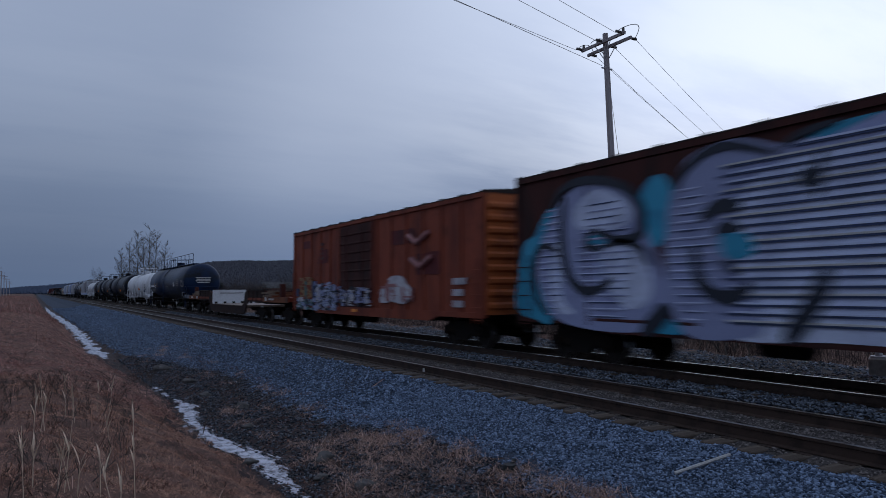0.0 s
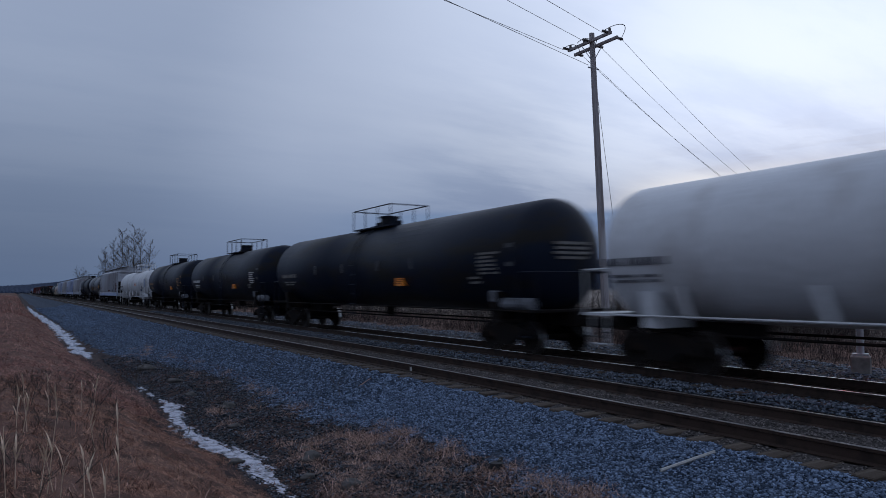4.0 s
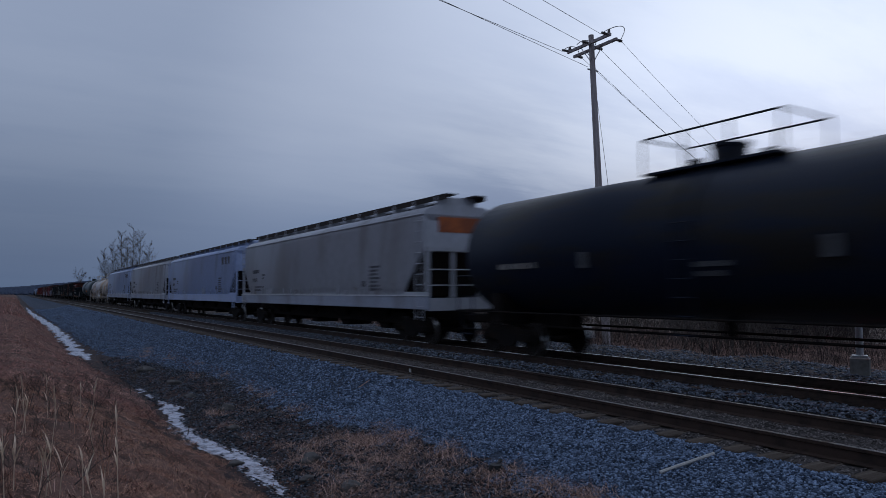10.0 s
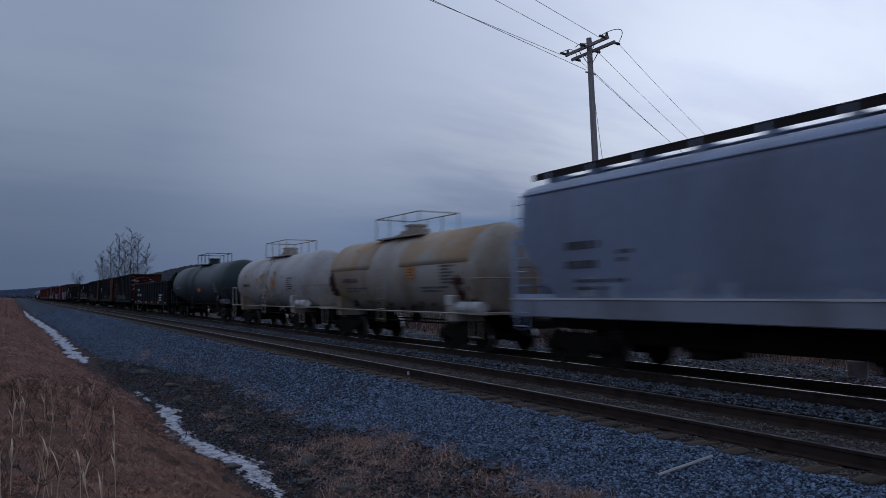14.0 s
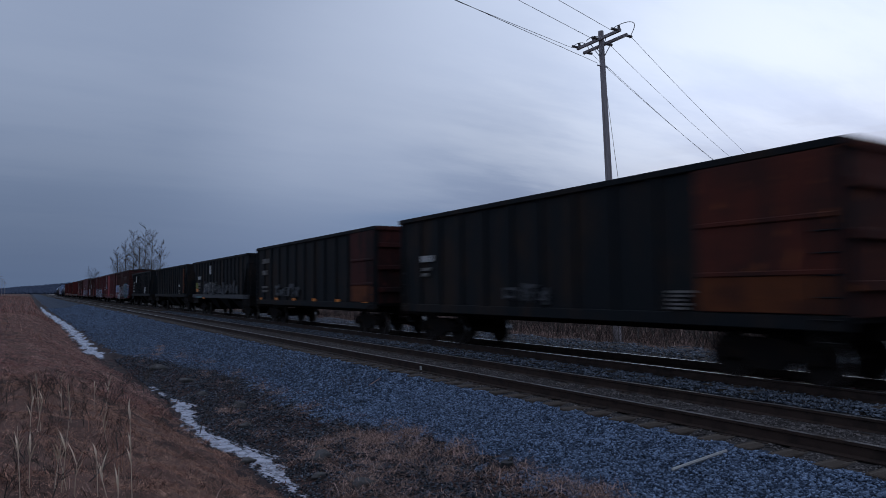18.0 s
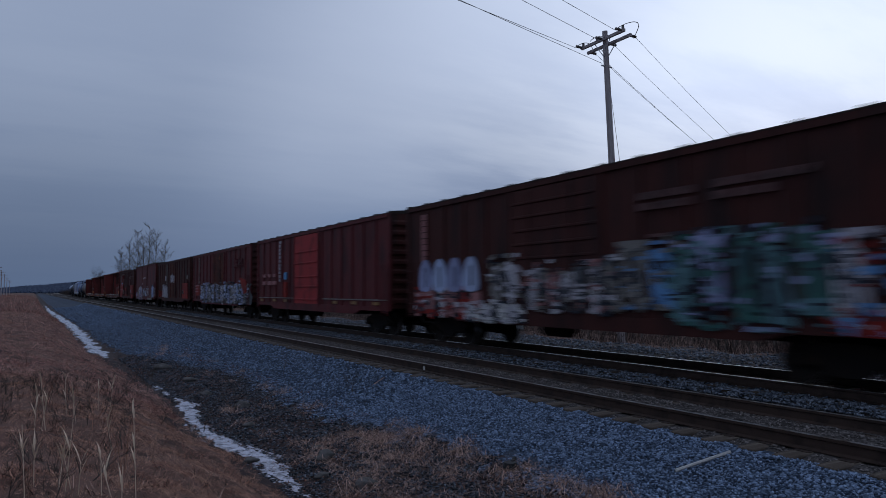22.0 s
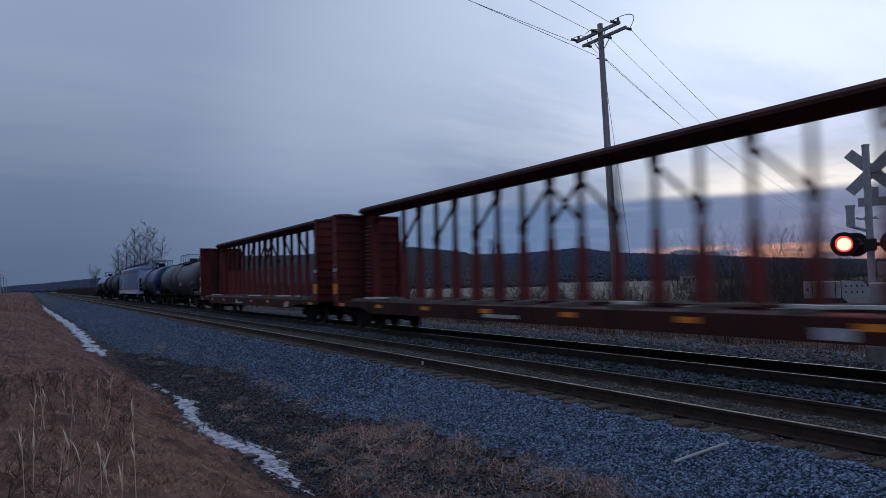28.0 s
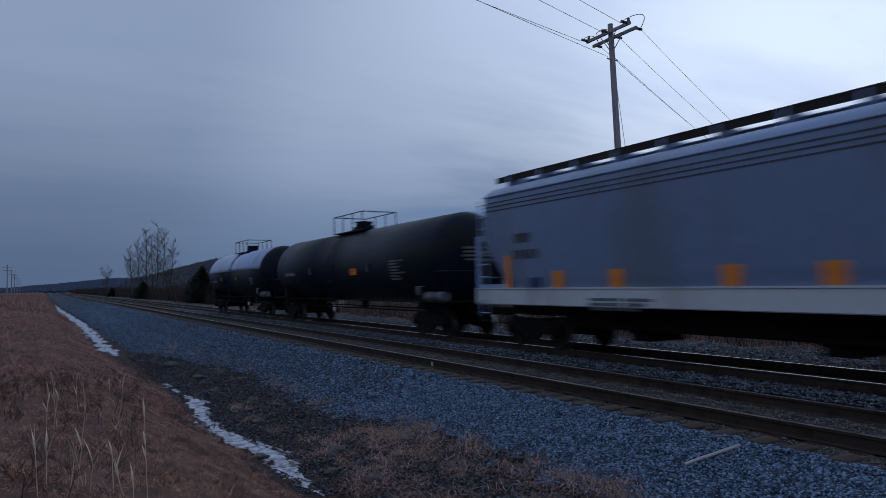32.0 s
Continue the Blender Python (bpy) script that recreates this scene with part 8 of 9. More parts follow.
def grass(name, x, y, hmin, hmax, wmin, wmax, mat, label, lean=0.9, curl=0.6, tilt=(0, 0), sink=0.01):
    n = len(x)
    root = np.stack([x, y, ground_z(x, y) - sink], 1)
    patch = 0.75 + 0.35 * bumps(x, y, 21, 1.4)
    h = rng.uniform(hmin, hmax, n) * np.clip(patch, 0.35, 1.4)
    ln = np.stack([rng.normal(tilt[0], lean, n), rng.normal(tilt[1], lean, n)], 1)
    co, idx = blades(root, h, ln, rng.uniform(wmin, wmax, n), curl)
    return thing(name, soup(name, co, idx, 4, mat), None, label, "grass", kind="stuff")


# the bank: matted dead grass
x, y = scatter(-1.0, 3.1, 4.5, 16, 230000, 1.25)
keep = (x < 2.62 + ditch_shift(y) + 0.18 * bumps(x, y, 30, 0.8)) & (bumps(x, y, 91, 0.55) + 0.7 * bumps(x, y, 92, 1.7) + rng.uniform(-0.35, 0.35, len(x)) > -0.75)
grass("matted_grass", x[keep], y[keep], 0.04, 0.15, 0.0009, 0.0024, straw, "matted dead brown grass covering the bank", 2.8, 1.1)
x, y = scatter(-4.0, 2.8, 15, 70, 120000, 1.6)
keep = (x < 2.5 + ditch_shift(y) + 0.2 * bumps(x, y, 30, 0.8)) & (x > -0.06 * y - 0.6)
grass("matted_grass", x[keep], y[keep], 0.08, 0.26, 0.002, 0.006, far_straw, "matted dead brown grass farther along the bank", 2.4, 1.0)
x, y = scatter(-14, 2.0, 60, 300, 16000, 1.5)
keep = (x < 2.2 + ditch_shift(y)) & (x > -0.06 * y - 1)
grass("tall_grass", x[keep], y[keep], 0.2, 0.6, 0.008, 0.02, far_straw, "tall dead grass along the top of the bank", 0.35, 0.5)
x, y = scatter(-1.5, 0.9, 5.0, 40, 180, 1.2)
grass("standing_grass", x, y, 0.4, 0.85, 0.002, 0.005, straw, "thin standing stems of dead grass", 0.22, 0.7)
x, y = scatter(-0.9, 2.6, 4.6, 16, 40000, 1.25)
keep = (x < 2.6 + ditch_shift(y)) & (bumps(x, y, 94, 0.9) + 0.6 * bumps(x, y, 95, 0.4) > 0.35)
grass("matted_grass", x[keep], y[keep], 0.06, 0.24, 0.0013, 0.0036, litter, "darker patches of damp dead grass on the bank", 1.8, 1.0)
x, y = scatter(-0.9, 2.5, 4.8, 15, 520, 1.3)
grass("broad_grass_leaves", x, y, 0.10, 0.30, 0.002, 0.005, straw_pale, "pale broken leaves standing out of the matted grass", 0.8, 0.8)
x, y = scatter(-7, 2.7, -8, 5, 30000)
keep = x < 2.62 + 0.18 * bumps(x, y, 30, 0.8)
grass("matted_grass", x[keep], y[keep], 0.06, 0.24, 0.003, 0.007, straw, "matted dead grass on the trodden top of the bank", 2.2, 1.0)
x, y = scatter(-14, -0.9, 3, 60, 26000, 1.2)
grass("matted_grass", x, y, 0.12, 0.34, 0.004, 0.010, straw, "matted dead grass on the flat behind the bank", 1.8, 1.0)
# tufts on the dirt between ditch and ballast
cx, cy = scatter(3.6, 5.7, 5.0, 11.0, 150, 1.1)
cx = np.concatenate([cx, rng.uniform(3.5, 5.4, 34)])
cy = np.concatenate([cy, rng.uniform(8, 34, 34)])
k = rng.randint(60, 190, len(cx))
x = np.repeat(cx, k) + rng.normal(0, 0.10, k.sum())
y = np.repeat(cy, k) + rng.normal(0, 0.14, k.sum())
grass("grass_tuft", x, y, 0.10, 0.34, 0.0014, 0.0036, straw_pale, "pale tufts of dry grass at the ballast's foot", 1.7, 1.2)
x, y = scatter(2.7, 5.6, 5, 30, 70000, 1.3)
keep = (bumps(x, y, 33, 1.1) > -0.25) & (wet(x, y) < rng.uniform(-0.1, 0.10, len(x)) + (0.06 * (x < 2.86 + ditch_shift(y))))
grass("ditch_litter", x[keep], y[keep], 0.05, 0.16, 0.0014, 0.004, litter, "flattened brown stems on the muddy ditch side", 2.2, 1.2)
# reeds and stalks in the foreground
REEDS = ((0.2, 6.44, 0.45), (0.25, 6.41, 0.62), (0.34, 6.31, 0.3), (0.3, 6.5, 0.4), (0.51, 6.29, 0.36), (0.59, 6.35, 0.42), (0.66, 6.28, 0.32), (0.77, 6.27, 0.92), (-0.03, 6.35, 0.6),
         (0.03, 6.6, 0.4), (0.42, 10.87, 0.6), (0.5, 10.6, 0.5), (0.15, 9.5, 0.7), (0.1, 9.0, 0.45), (0.9, 12.0, 0.5), (1.1, 12.4, 0.5))
for i_ in range(19):
    x = rng.uniform(-0.35, 1.7)
    y = rng.uniform(6.0, 12.5)
    if x < -0.03 * y:
        x += 0.5
    h = rng.uniform(0.25, 0.5)
    if i_ < len(REEDS):
        x, y, h = REEDS[i_]
    z = float(ground_z(x, y))
    lx, ly = rng.normal(0, 0.06), rng.normal(0, 0.06)
    st = new("dry_reed")
    tagged(st, "tall straw-coloured dry reed standing in the grass", "reed", group="reeds on the bank")
    st.location = (x, y, z - 0.02)
    part("stem", bar(nb(), (0, 0, 0), (lx, ly, h), 0.004, 5, 0.002), reed_mat, st)
    for k in range(rng.randint(2, 5)):
        f = rng.uniform(0.35, 0.98)
        an = rng.uniform(0, 6.28)
        bm = nb()
        p0 = Vector((lx * f, ly * f, h * f))
        ln = rng.uniform(0.12, 0.26)
        for q in range(4):
            up = 1.6 - q * 0.35
            p1 = p0 + Vector((math.cos(an) * 0.5, math.sin(an) * 0.5, up)).normalized() * ln / 4
            wd = 0.010 * (0.6, 1.0, 0.7, 0.3)[q]
            s = Vector((-math.sin(an), math.cos(an), 0))
            vs = [bm.verts.new(p0 - s * wd), bm.verts.new(p0 + s * wd), bm.verts.new(p1 + s * wd * (1.3, 0.8, 0.5, 0.15)[q]), bm.verts.new(p1 - s * wd * (1.3, 0.8, 0.5, 0.15)[q])]
            bm.faces.new(vs)
            p0 = p1
        part("leaf", bm, reed_mat, st)


def branches(a, d, length, r, depth, out, r_, spread=0.75):
    """Adds a limb and its side limbs to a list of (a, b, r0, r1, level)."""
    n = 3 if depth > 2 else 2
    p = Vector(a)
    d = Vector(d).normalized()
    for i in range(n):
        d2 = (d + Vector((r_.gauss(0, 0.10), r_.gauss(0, 0.10), r_.gauss(0.04, 0.06)))).normalized()
        q = p + d2 * length / n
        ra, rb = r * (1 - 0.55 * i / n), r * (1 - 0.55 * (i + 1) / n)
        out.append((p.copy(), q.copy(), ra, rb, depth))
        if depth > 0:
            for _ in range(r_.choice((1, 2, 2))):
                side = Vector((r_.gauss(0, 1), r_.gauss(0, 1), r_.gauss(0.25, 0.35))).normalized()
                branches(q, (d2 * 0.8 + side * spread), length * r_.uniform(0.42, 0.66), rb * 0.6, depth - 1, out, r_, spread)
        p, d = q, d2
    return out


def bare_tree(name, x, y, h, label, seed, stems=1, depth=4, twig=1.0, cat="tree", group="", spread=0.75):
    r_ = random.Random(seed)
    t = new(name)
    tagged(t, label, cat, group)
    z = float(ground_z(x, y))
    t.location = (x, y, z - 0.1)
    out = []
    for s in range(stems):
        d = (r_.gauss(0, 0.10 if stems == 1 else 0.32), r_.gauss(0, 0.10 if stems == 1 else 0.32), 1)
        branches((r_.gauss(0, 0.1 * stems), r_.gauss(0, 0.1 * stems), 0), d, h * (0.62 if stems == 1 else r_.uniform(0.4, 0.62)), h * 0.011 * min(twig, 1.2), depth, out, r_, spread)
    for nm, lo, hi, m in (("trunk", depth, depth, bark), ("branchwork", 2, depth - 1, bark), ("crown", 0, 1, twig_mat)):
        sel = [o for o in out if lo <= o[4] <= hi]
        if sel:
            floor_r = 0.0022 * (h ** 0.5) * twig * (1.0 if lo >= 2 else 0.8)
            co, idx = sticks([o[0] for o in sel], [o[1] for o in sel], np.array([max(o[2], floor_r) for o in sel]), np.array([max(o[3], floor_r * 0.7) for o in sel]))
            o_ = part(nm, soup(nm, co, idx, 4, m), None, t)
            if nm != "trunk" or stems > 1:
                o_["kind"] = "stuff"
    return t


def slender_tree(x, y, h, seed, lean=0.0, label="tall slim leafless tree in a clump beside the line", group="clump of bare trees"):
    """A tall straight leafless tree: a slim stem to the top, short rising limbs and a haze of twigs."""
    r_ = random.Random(seed)
    t = new("bare_tree")
    tagged(t, label, "tree", group)
    t.location = (x, y, float(ground_z(x, y)) - 0.1)
    stem, limbs, twigs = [], [], []
    n = 14
    p = Vector((0, 0, 0))
    for i in range(n):
        q = Vector((lean * h * ((i + 1) / n) ** 1.5 + r_.gauss(0, 0.05), r_.gauss(0, 0.08), h * (i + 1) / n))
        stem.append((p.copy(), q.copy(), 0.13 * (1 - i / n) + 0.025, 0.13 * (1 - (i + 1) / n) + 0.025))
        f = (i + 1) / n
        if f > 0.22:
            for _ in range(3):
                an = r_.uniform(0, 6.28)
                ln = h * (0.27 * (1 - f) + 0.08) * r_.uniform(0.6, 1.2)
                d = Vector((math.cos(an), math.sin(an), r_.uniform(0.4, 1.1))).normalized()
                a = p.lerp(q, r_.random())
                for k in range(4):
                    d = (d + Vector((r_.gauss(0, 0.15), r_.gauss(0, 0.15), 0.10))).normalized()
                    b = a + d * ln / 4
                    limbs.append((a.copy(), b.copy(), 0.036 * (1 - k / 6), 0.036 * (1 - (k + 1) / 6)))
                    for _ in range(3):
                        e = (d + Vector((r_.gauss(0, 0.6), r_.gauss(0, 0.6), r_.gauss(0.25, 0.4)))).normalized()
                        c = a.lerp(b, r_.random())
                        m_ = c + e * ln * r_.uniform(0.15, 0.35)
                        twigs.append((c, m_, 0.015, 0.011))
                        for _ in range(2):
                            g = (e + Vector((r_.gauss(0, 0.5), r_.gauss(0, 0.5), r_.gauss(0.2, 0.3)))).normalized()
                            twigs.append((m_, m_ + g * ln * r_.uniform(0.10, 0.25), 0.011, 0.008))
                    a = b
        p = q
    for nm, sel, m in (("trunk", stem, bark), ("branchwork", limbs, bark), ("crown", twigs, twig_mat)):
        co, idx = sticks([o[0] for o in sel], [o[1] for o in sel], np.array([o[2] for o in sel]), np.array([o[3] for o in sel]))
        o_ = part(nm, soup(nm, co, idx, 4, m), None, t)
        if nm != "trunk":
            o_["kind"] = "stuff"


for i_, (az, d, h, lean) in enumerate(((5.85, 152, 10.5, -0.05), (6.35, 158, 12.5, -0.03), (6.85, 160, 15.2, 0.0), (7.65, 164, 16.6, 0.0), (8.05, 166, 15.5, 0.03), (8.6, 170, 13.5, 0.06), (7.3, 172, 14.5, -0.02))):
    slender_tree(d * math.sin(radians(az)), d * math.cos(radians(az)), h, 100 + i_, lean)
slender_tree(60, 83, 9.2, 120, 0.0, "lone leafless tree in the far field", "")
bare_tree("bare_tree", 24, 330, 12, "faint leafless tree far down the line", 121, 1, 4, 4.0)
for i_, (x, y, h) in enumerate(((31, 21.5, 4.2), (33.5, 24, 5.0), (36, 22, 5.2), (37, 25.5, 5.6), (39, 23.5, 5.0), (41, 24.2, 5.5), (43.5, 23, 4.6), (35, 19.6, 4.4))):
    bare_tree("bare_shrub", x, y, h, "tall bare shrub with dense upright twigs", 140 + i_, 26, 3, 0.55, "shrub", "shrubs beyond the crossing", spread=0.4)
# brush along the far side of the line
for i_ in range(46):
    f = i_ / 45
    dpt = 26 + 130 * f ** 1.6
    x = rng.uniform(19.5, 27) + f * rng.uniform(-2, 8)
    y = dpt * rng.uniform(0.55, 1.0) - 8 * (1 - f)
    bare_tree("brush", x, y, rng.uniform(1.6, 2.6) + 1.6 * f, "brown leafless brush in dead weeds", 200 + i_, 14, 3, 0.9 + 1.2 * f, "shrub", "brush along the far side")
x, y = scatter(17.2, 32, 80, 620, 80000, 1.9)
keep = (bumps(x, y, 97, 9.0) + 0.5 * bumps(x, y, 98, 3.0) > -0.55) & (x > 17.0 + 1.2 * bumps(x, y, 99, 14.0))
root_ = np.stack([x[keep], y[keep], ground_z(x[keep], y[keep])], 1)
tall_ = rng.uniform(0.8, 3.8, len(root_)) * np.clip(0.85 + 0.3 * bumps(x[keep], y[keep], 96, 12.0), 0.5, 1.2)
co, idx = blades(root_, tall_, np.stack([rng.normal(0, 0.30, len(root_)), rng.normal(0, 0.30, len(root_))], 1), rng.uniform(0.006, 0.022, len(root_)) * np.clip(y[keep] / 160, 0.7, 2.5), 0.1)
thing("thicket", soup("thicket", co, idx, 4, thicket_mat), None, "leafless brown thicket lining the far side of the track", "brush", kind="stuff")
x, y = scatter(15.1, 26, 2, 80, 60000, 1.3)
keep = bumps(x, y, 88, 1.6) + 0.5 * bumps(x, y, 89, 0.6) + (x - 16.2) * 0.5 > -0.3
grass("far_verge_grass", x[keep], y[keep], 0.08, 0.32, 0.002, 0.006, weed_mat, "dry grass and weeds on the far verge", 1.3, 0.9)
x, y = scatter(19.5, 60, 14, 160, 30000, 1.3)
grass("weeds", x, y, 0.4, 1.1, 0.004, 0.012, weed_mat, "tall dead weeds in the field", 0.45, 0.5)
x, y = scatter(17.4, 36, 5, 60, 50000, 1.2)
keep = bumps(x, y, 86, 4.0) + 0.5 * bumps(x, y, 87, 1.2) > -0.5
grass("weeds", x[keep], y[keep], 0.3, 1.0, 0.002, 0.006, thicket_mat, "brown leafless weeds in a hedge beyond the verge", 0.35, 0.5)
x, y = scatter(28, 48, 15, 28, 42000)
keep = (np.abs(np.degrees(np.arctan2(x, y)) - 59.0) < 5.5) & (bumps(x, y, 84, 3.0) > -0.6)
grass("thicket", x[keep], y[keep], 0.8, 3.4, 0.003, 0.008, thicket_mat, "dense brown stems at the foot of the shrubs", 0.25, 0.3)


def clumps(name, pts, size, mat, label, squash=1.5):
    """Many small uneven tree crowns."""
    n = len(pts)
    base = np.array([(1, 0, 0), (-1, 0, 0), (0, 1, 0), (0, -1, 0), (0, 0, 1), (0, 0, -1.0)])
    tri = np.array([(0, 2, 4), (2, 1, 4), (1, 3, 4), (3, 0, 4), (2, 0, 5), (1, 2, 5), (3, 1, 5), (0, 3, 5)])
    co = base[None] * rng.uniform(0.6, 1.25, (n, 6, 1)) * np.array([1, 1, squash])
    co = co * np.asarray(size)[:, None, None] + rng.normal(0, 0.12, (n, 6, 3)) * np.asarray(size)[:, None, None] + np.asarray(pts)[:, None, :]
    idx = tri[None] + (np.arange(n) * 6)[:, None, None]
    return thing(name, soup(name, co.reshape(-1, 3), idx.reshape(-1, 3), 3, mat), None, label, "woods", kind="stuff")


for i_, (x, y, h) in enumerate(((17.8, 92, 5.2), (18.6, 98, 4.6), (19.5, 88, 4.4), (17.4, 150, 4.0), (16.8, 215, 3.0), (20.2, 104, 5.0))):
    t = new("evergreen_tree")
    tagged(t, "dark bushy evergreen beside the track", "tree", "evergreens along the line")
    t.location = (x, y, -0.5)
    part("trunk", bar(nb(), (0, 0, 0), (0, 0, h * 0.9), 0.10, 7, 0.03), bark, t)
    r_ = np.random.RandomState(300 + i_)
    n = 2600
    f = r_.uniform(0.0, 1, n)
    an = r_.uniform(0, 6.28, n)
    lump = 1 + 0.28 * np.sin(3 * an + 7 * f + i_) + 0.22 * np.sin(5 * an - 13 * f + 2 * i_)
    rad = h * 0.36 * (1 - f ** 1.6) * lump * r_.uniform(0.3, 1.05, n) + 0.05
    a = np.stack([rad * np.cos(an) * 0.6, rad * np.sin(an) * 0.6, f * h], 1)
    b = np.stack([rad * np.cos(an) * 1.25, rad * np.sin(an) * 1.25, f * h + 0.15 * rad], 1)
    co, idx = sticks(a, b, 0.075, 0.02)
    part("crown", soup("crown", co, idx, 4, pine_mat), None, t)

# ================= hills and distance =================


def hill(name, crest, dist, label, mat, trees, size, spread=0.4, tree_mat=None, seed=1, squash=1.5):
    """A ridge whose crest is given as (degrees from +Y, height)."""
    r_ = np.random.RandomState(seed)
    az = np.linspace(crest[0][0], crest[-1][0], 120)
    ht = np.interp(az, [c[0] for c in crest], [c[1] for c in crest])
    rows, hs = (1 - spread, 1 - spread * 0.6, 1 - spread * 0.25, 1.0, 1 + spread * 0.5), (-0.02, 0.34, 0.78, 1.0, 0.5)
    co = []
    for q, k in zip(rows, hs):
        a = np.radians(az)
        co.append(np.stack([np.sin(a) * dist * q, np.cos(a) * dist * q, -0.8 + ht * k + (r_.normal(0, 0.02, 120) * ht if 0 < k < 1 else 0)], 1))
    m, n = len(rows), 120
    co = np.concatenate(co)
    i0 = (np.arange(m - 1)[:, None] * n + np.arange(n - 1)[None]).ravel()
    thing(name, soup(name, co, np.stack([i0, i0 + 1, i0 + n + 1, i0 + n], 1), 4, mat), None, label, "hill", kind="structure")
    if trees:
        f = r_.uniform(0, 1, trees) ** 0.55
        q = 1 - spread + spread * f
        a = r_.uniform(az[0], az[-1], trees)
        h = np.interp(a, az, ht) * np.interp(q, rows, hs) - 0.8
        s = r_.uniform(0.6, 1.2, trees) * size
        pts = np.stack([np.sin(np.radians(a)) * dist * q, np.cos(np.radians(a)) * dist * q, h + s * 0.6], 1)
        clumps("far_trees", pts, s, tree_mat or woods_mat, "bare woods covering the %s" % name.replace("_", " "), squash)


hill_mat = surface("wooded_slope", (0.027, 0.030, 0.040), 0.95, second=(0.034, 0.035, 0.044), amount=0.5, scale=0.05, fine=1.0, bump=0)
# the mountain's pale blue is distance haze mixed into its colour
mount_haze_mat = surface("far_mountain", (0.16, 0.21, 0.29), 0.95, second=(0.14, 0.18, 0.25), amount=0.5, scale=0.002, fine=0.02, bump=0)
hill("near_hill", [(5.5, 6.0), (6.5, 8.0), (7.7, 10.3), (8.5, 12.2), (10.2, 15.4), (11.9, 18.5), (14.4, 19.5), (17.1, 19.5), (19.8, 20.0), (22.9, 21.3), (25.5, 22.4), (28.7, 23.8), (31.2, 22.0), (33.4, 19.8), (35.5, 15.0), (37.9, 9.0), (40.8, 2.0)],
     420, "brown wooded hill beyond the fields", hill_mat, 60000, 0.95, 0.35, seed=1, squash=0.95)
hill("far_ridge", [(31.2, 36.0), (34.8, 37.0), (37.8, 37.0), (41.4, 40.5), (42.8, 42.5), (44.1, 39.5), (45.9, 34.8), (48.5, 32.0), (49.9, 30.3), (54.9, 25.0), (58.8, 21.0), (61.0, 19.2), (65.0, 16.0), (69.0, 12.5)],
     900, "long dark ridge of far woods", hill_mat, 36000, 1.7, 0.3, ridge_haze_mat, 2, 1.1)
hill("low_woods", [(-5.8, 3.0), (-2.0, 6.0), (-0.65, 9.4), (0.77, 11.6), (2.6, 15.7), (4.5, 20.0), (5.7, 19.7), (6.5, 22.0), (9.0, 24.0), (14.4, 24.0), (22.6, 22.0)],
     1300, "low line of woods at the horizon", hill_mat, 26000, 2.1, 0.3, ridge_haze_mat, 3, 1.0)
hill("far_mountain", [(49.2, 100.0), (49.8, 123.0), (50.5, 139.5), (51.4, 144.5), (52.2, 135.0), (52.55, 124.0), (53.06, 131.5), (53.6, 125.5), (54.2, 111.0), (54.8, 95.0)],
     3600, "far mountain coloured pale blue for haze, under the sunset", mount_haze_mat, 0, 1, 0.25, seed=4)


def far_house(name, x, y, w, d, h, wall, label, turn):
    z = float(ground_z(x, y))
    ob = new(name)
    tagged(ob, label, "house")
    ob.location, ob.rotation_euler.z = (x, y, z - 0.1), radians(turn)
    part("wall", box(nb(), -w / 2, w / 2, -d / 2, d / 2, 0, h), wall, ob)
    part("roof", prism(nb(), [(-d / 2 - 0.4, h), (0, h + d * 0.34), (d / 2 + 0.4, h)], "x", -w / 2 - 0.4, w / 2 + 0.4), house_roof, ob)
    n = max(2, int(w / 2.4))
    for k in range(n):
        u = -w / 2 + w * (k + 0.5) / n
        f = part("window", box(nb(), u - 0.55, u + 0.55, -d / 2 - 0.05, -d / 2 + 0.02, h * 0.35, h * 0.35 + 1.3), house_wall, ob)
        part("pane", box(nb(), u - 0.45, u + 0.45, -d / 2 - 0.06, -d / 2 - 0.03, h * 0.35 + 0.1, h * 0.35 + 1.2), dark_glass, f)
    part("door", box(nb(), -0.5, 0.5, -d / 2 - 0.06, -d / 2 + 0.02, 0.1, 2.1), brickwall, ob)


far_house("farmhouse", 234.9, 186.7, 7.0, 6.0, 3.2, house_wall, "small white farmhouse across the fields", -52)
far_house("barn", 83.9, 267.1, 11.0, 7.0, 3.6, brickwall, "long reddish building behind the trees", -17)
# ================= small things by the track =================


def on_ground(x, y, up=0.0):
    return (x, y, float(ground_z(x, y)) + up)


board = thing("pale_lath", bar(nb(), on_ground(6.43, 5.42, 0.035), on_ground(7.06, 5.14, 0.035), 0.020, 6), house_wall, "pale weathered lath lying on the ballast", "stick")
bm = nb()
bar(bm, (0, 0, 0), (0, 0, 0.07), 0.10, 14, 0.085)
bar(bm, (0.05, 0.03, 0.05), (0.14, 0.08, 0.09), 0.03, 8)
thing("plastic_cap", bm, black_plastic, "broken black plastic cap on the stones", "cap", on_ground(5.51, 7.39, 0.025))
thing("dry_twig", bar(nb(), on_ground(6.47, 13.71, 0.02), on_ground(6.8, 13.81, 0.08), 0.014, 5, 0.006), straw_pale, "short pale twig lying on the ballast", "twig")
thing("rail_tag", box(nb(), 7.745, 7.76, 13.62, 13.70, -0.14, -0.06), stencil, "small white tag fixed to the rail's web", "tag")


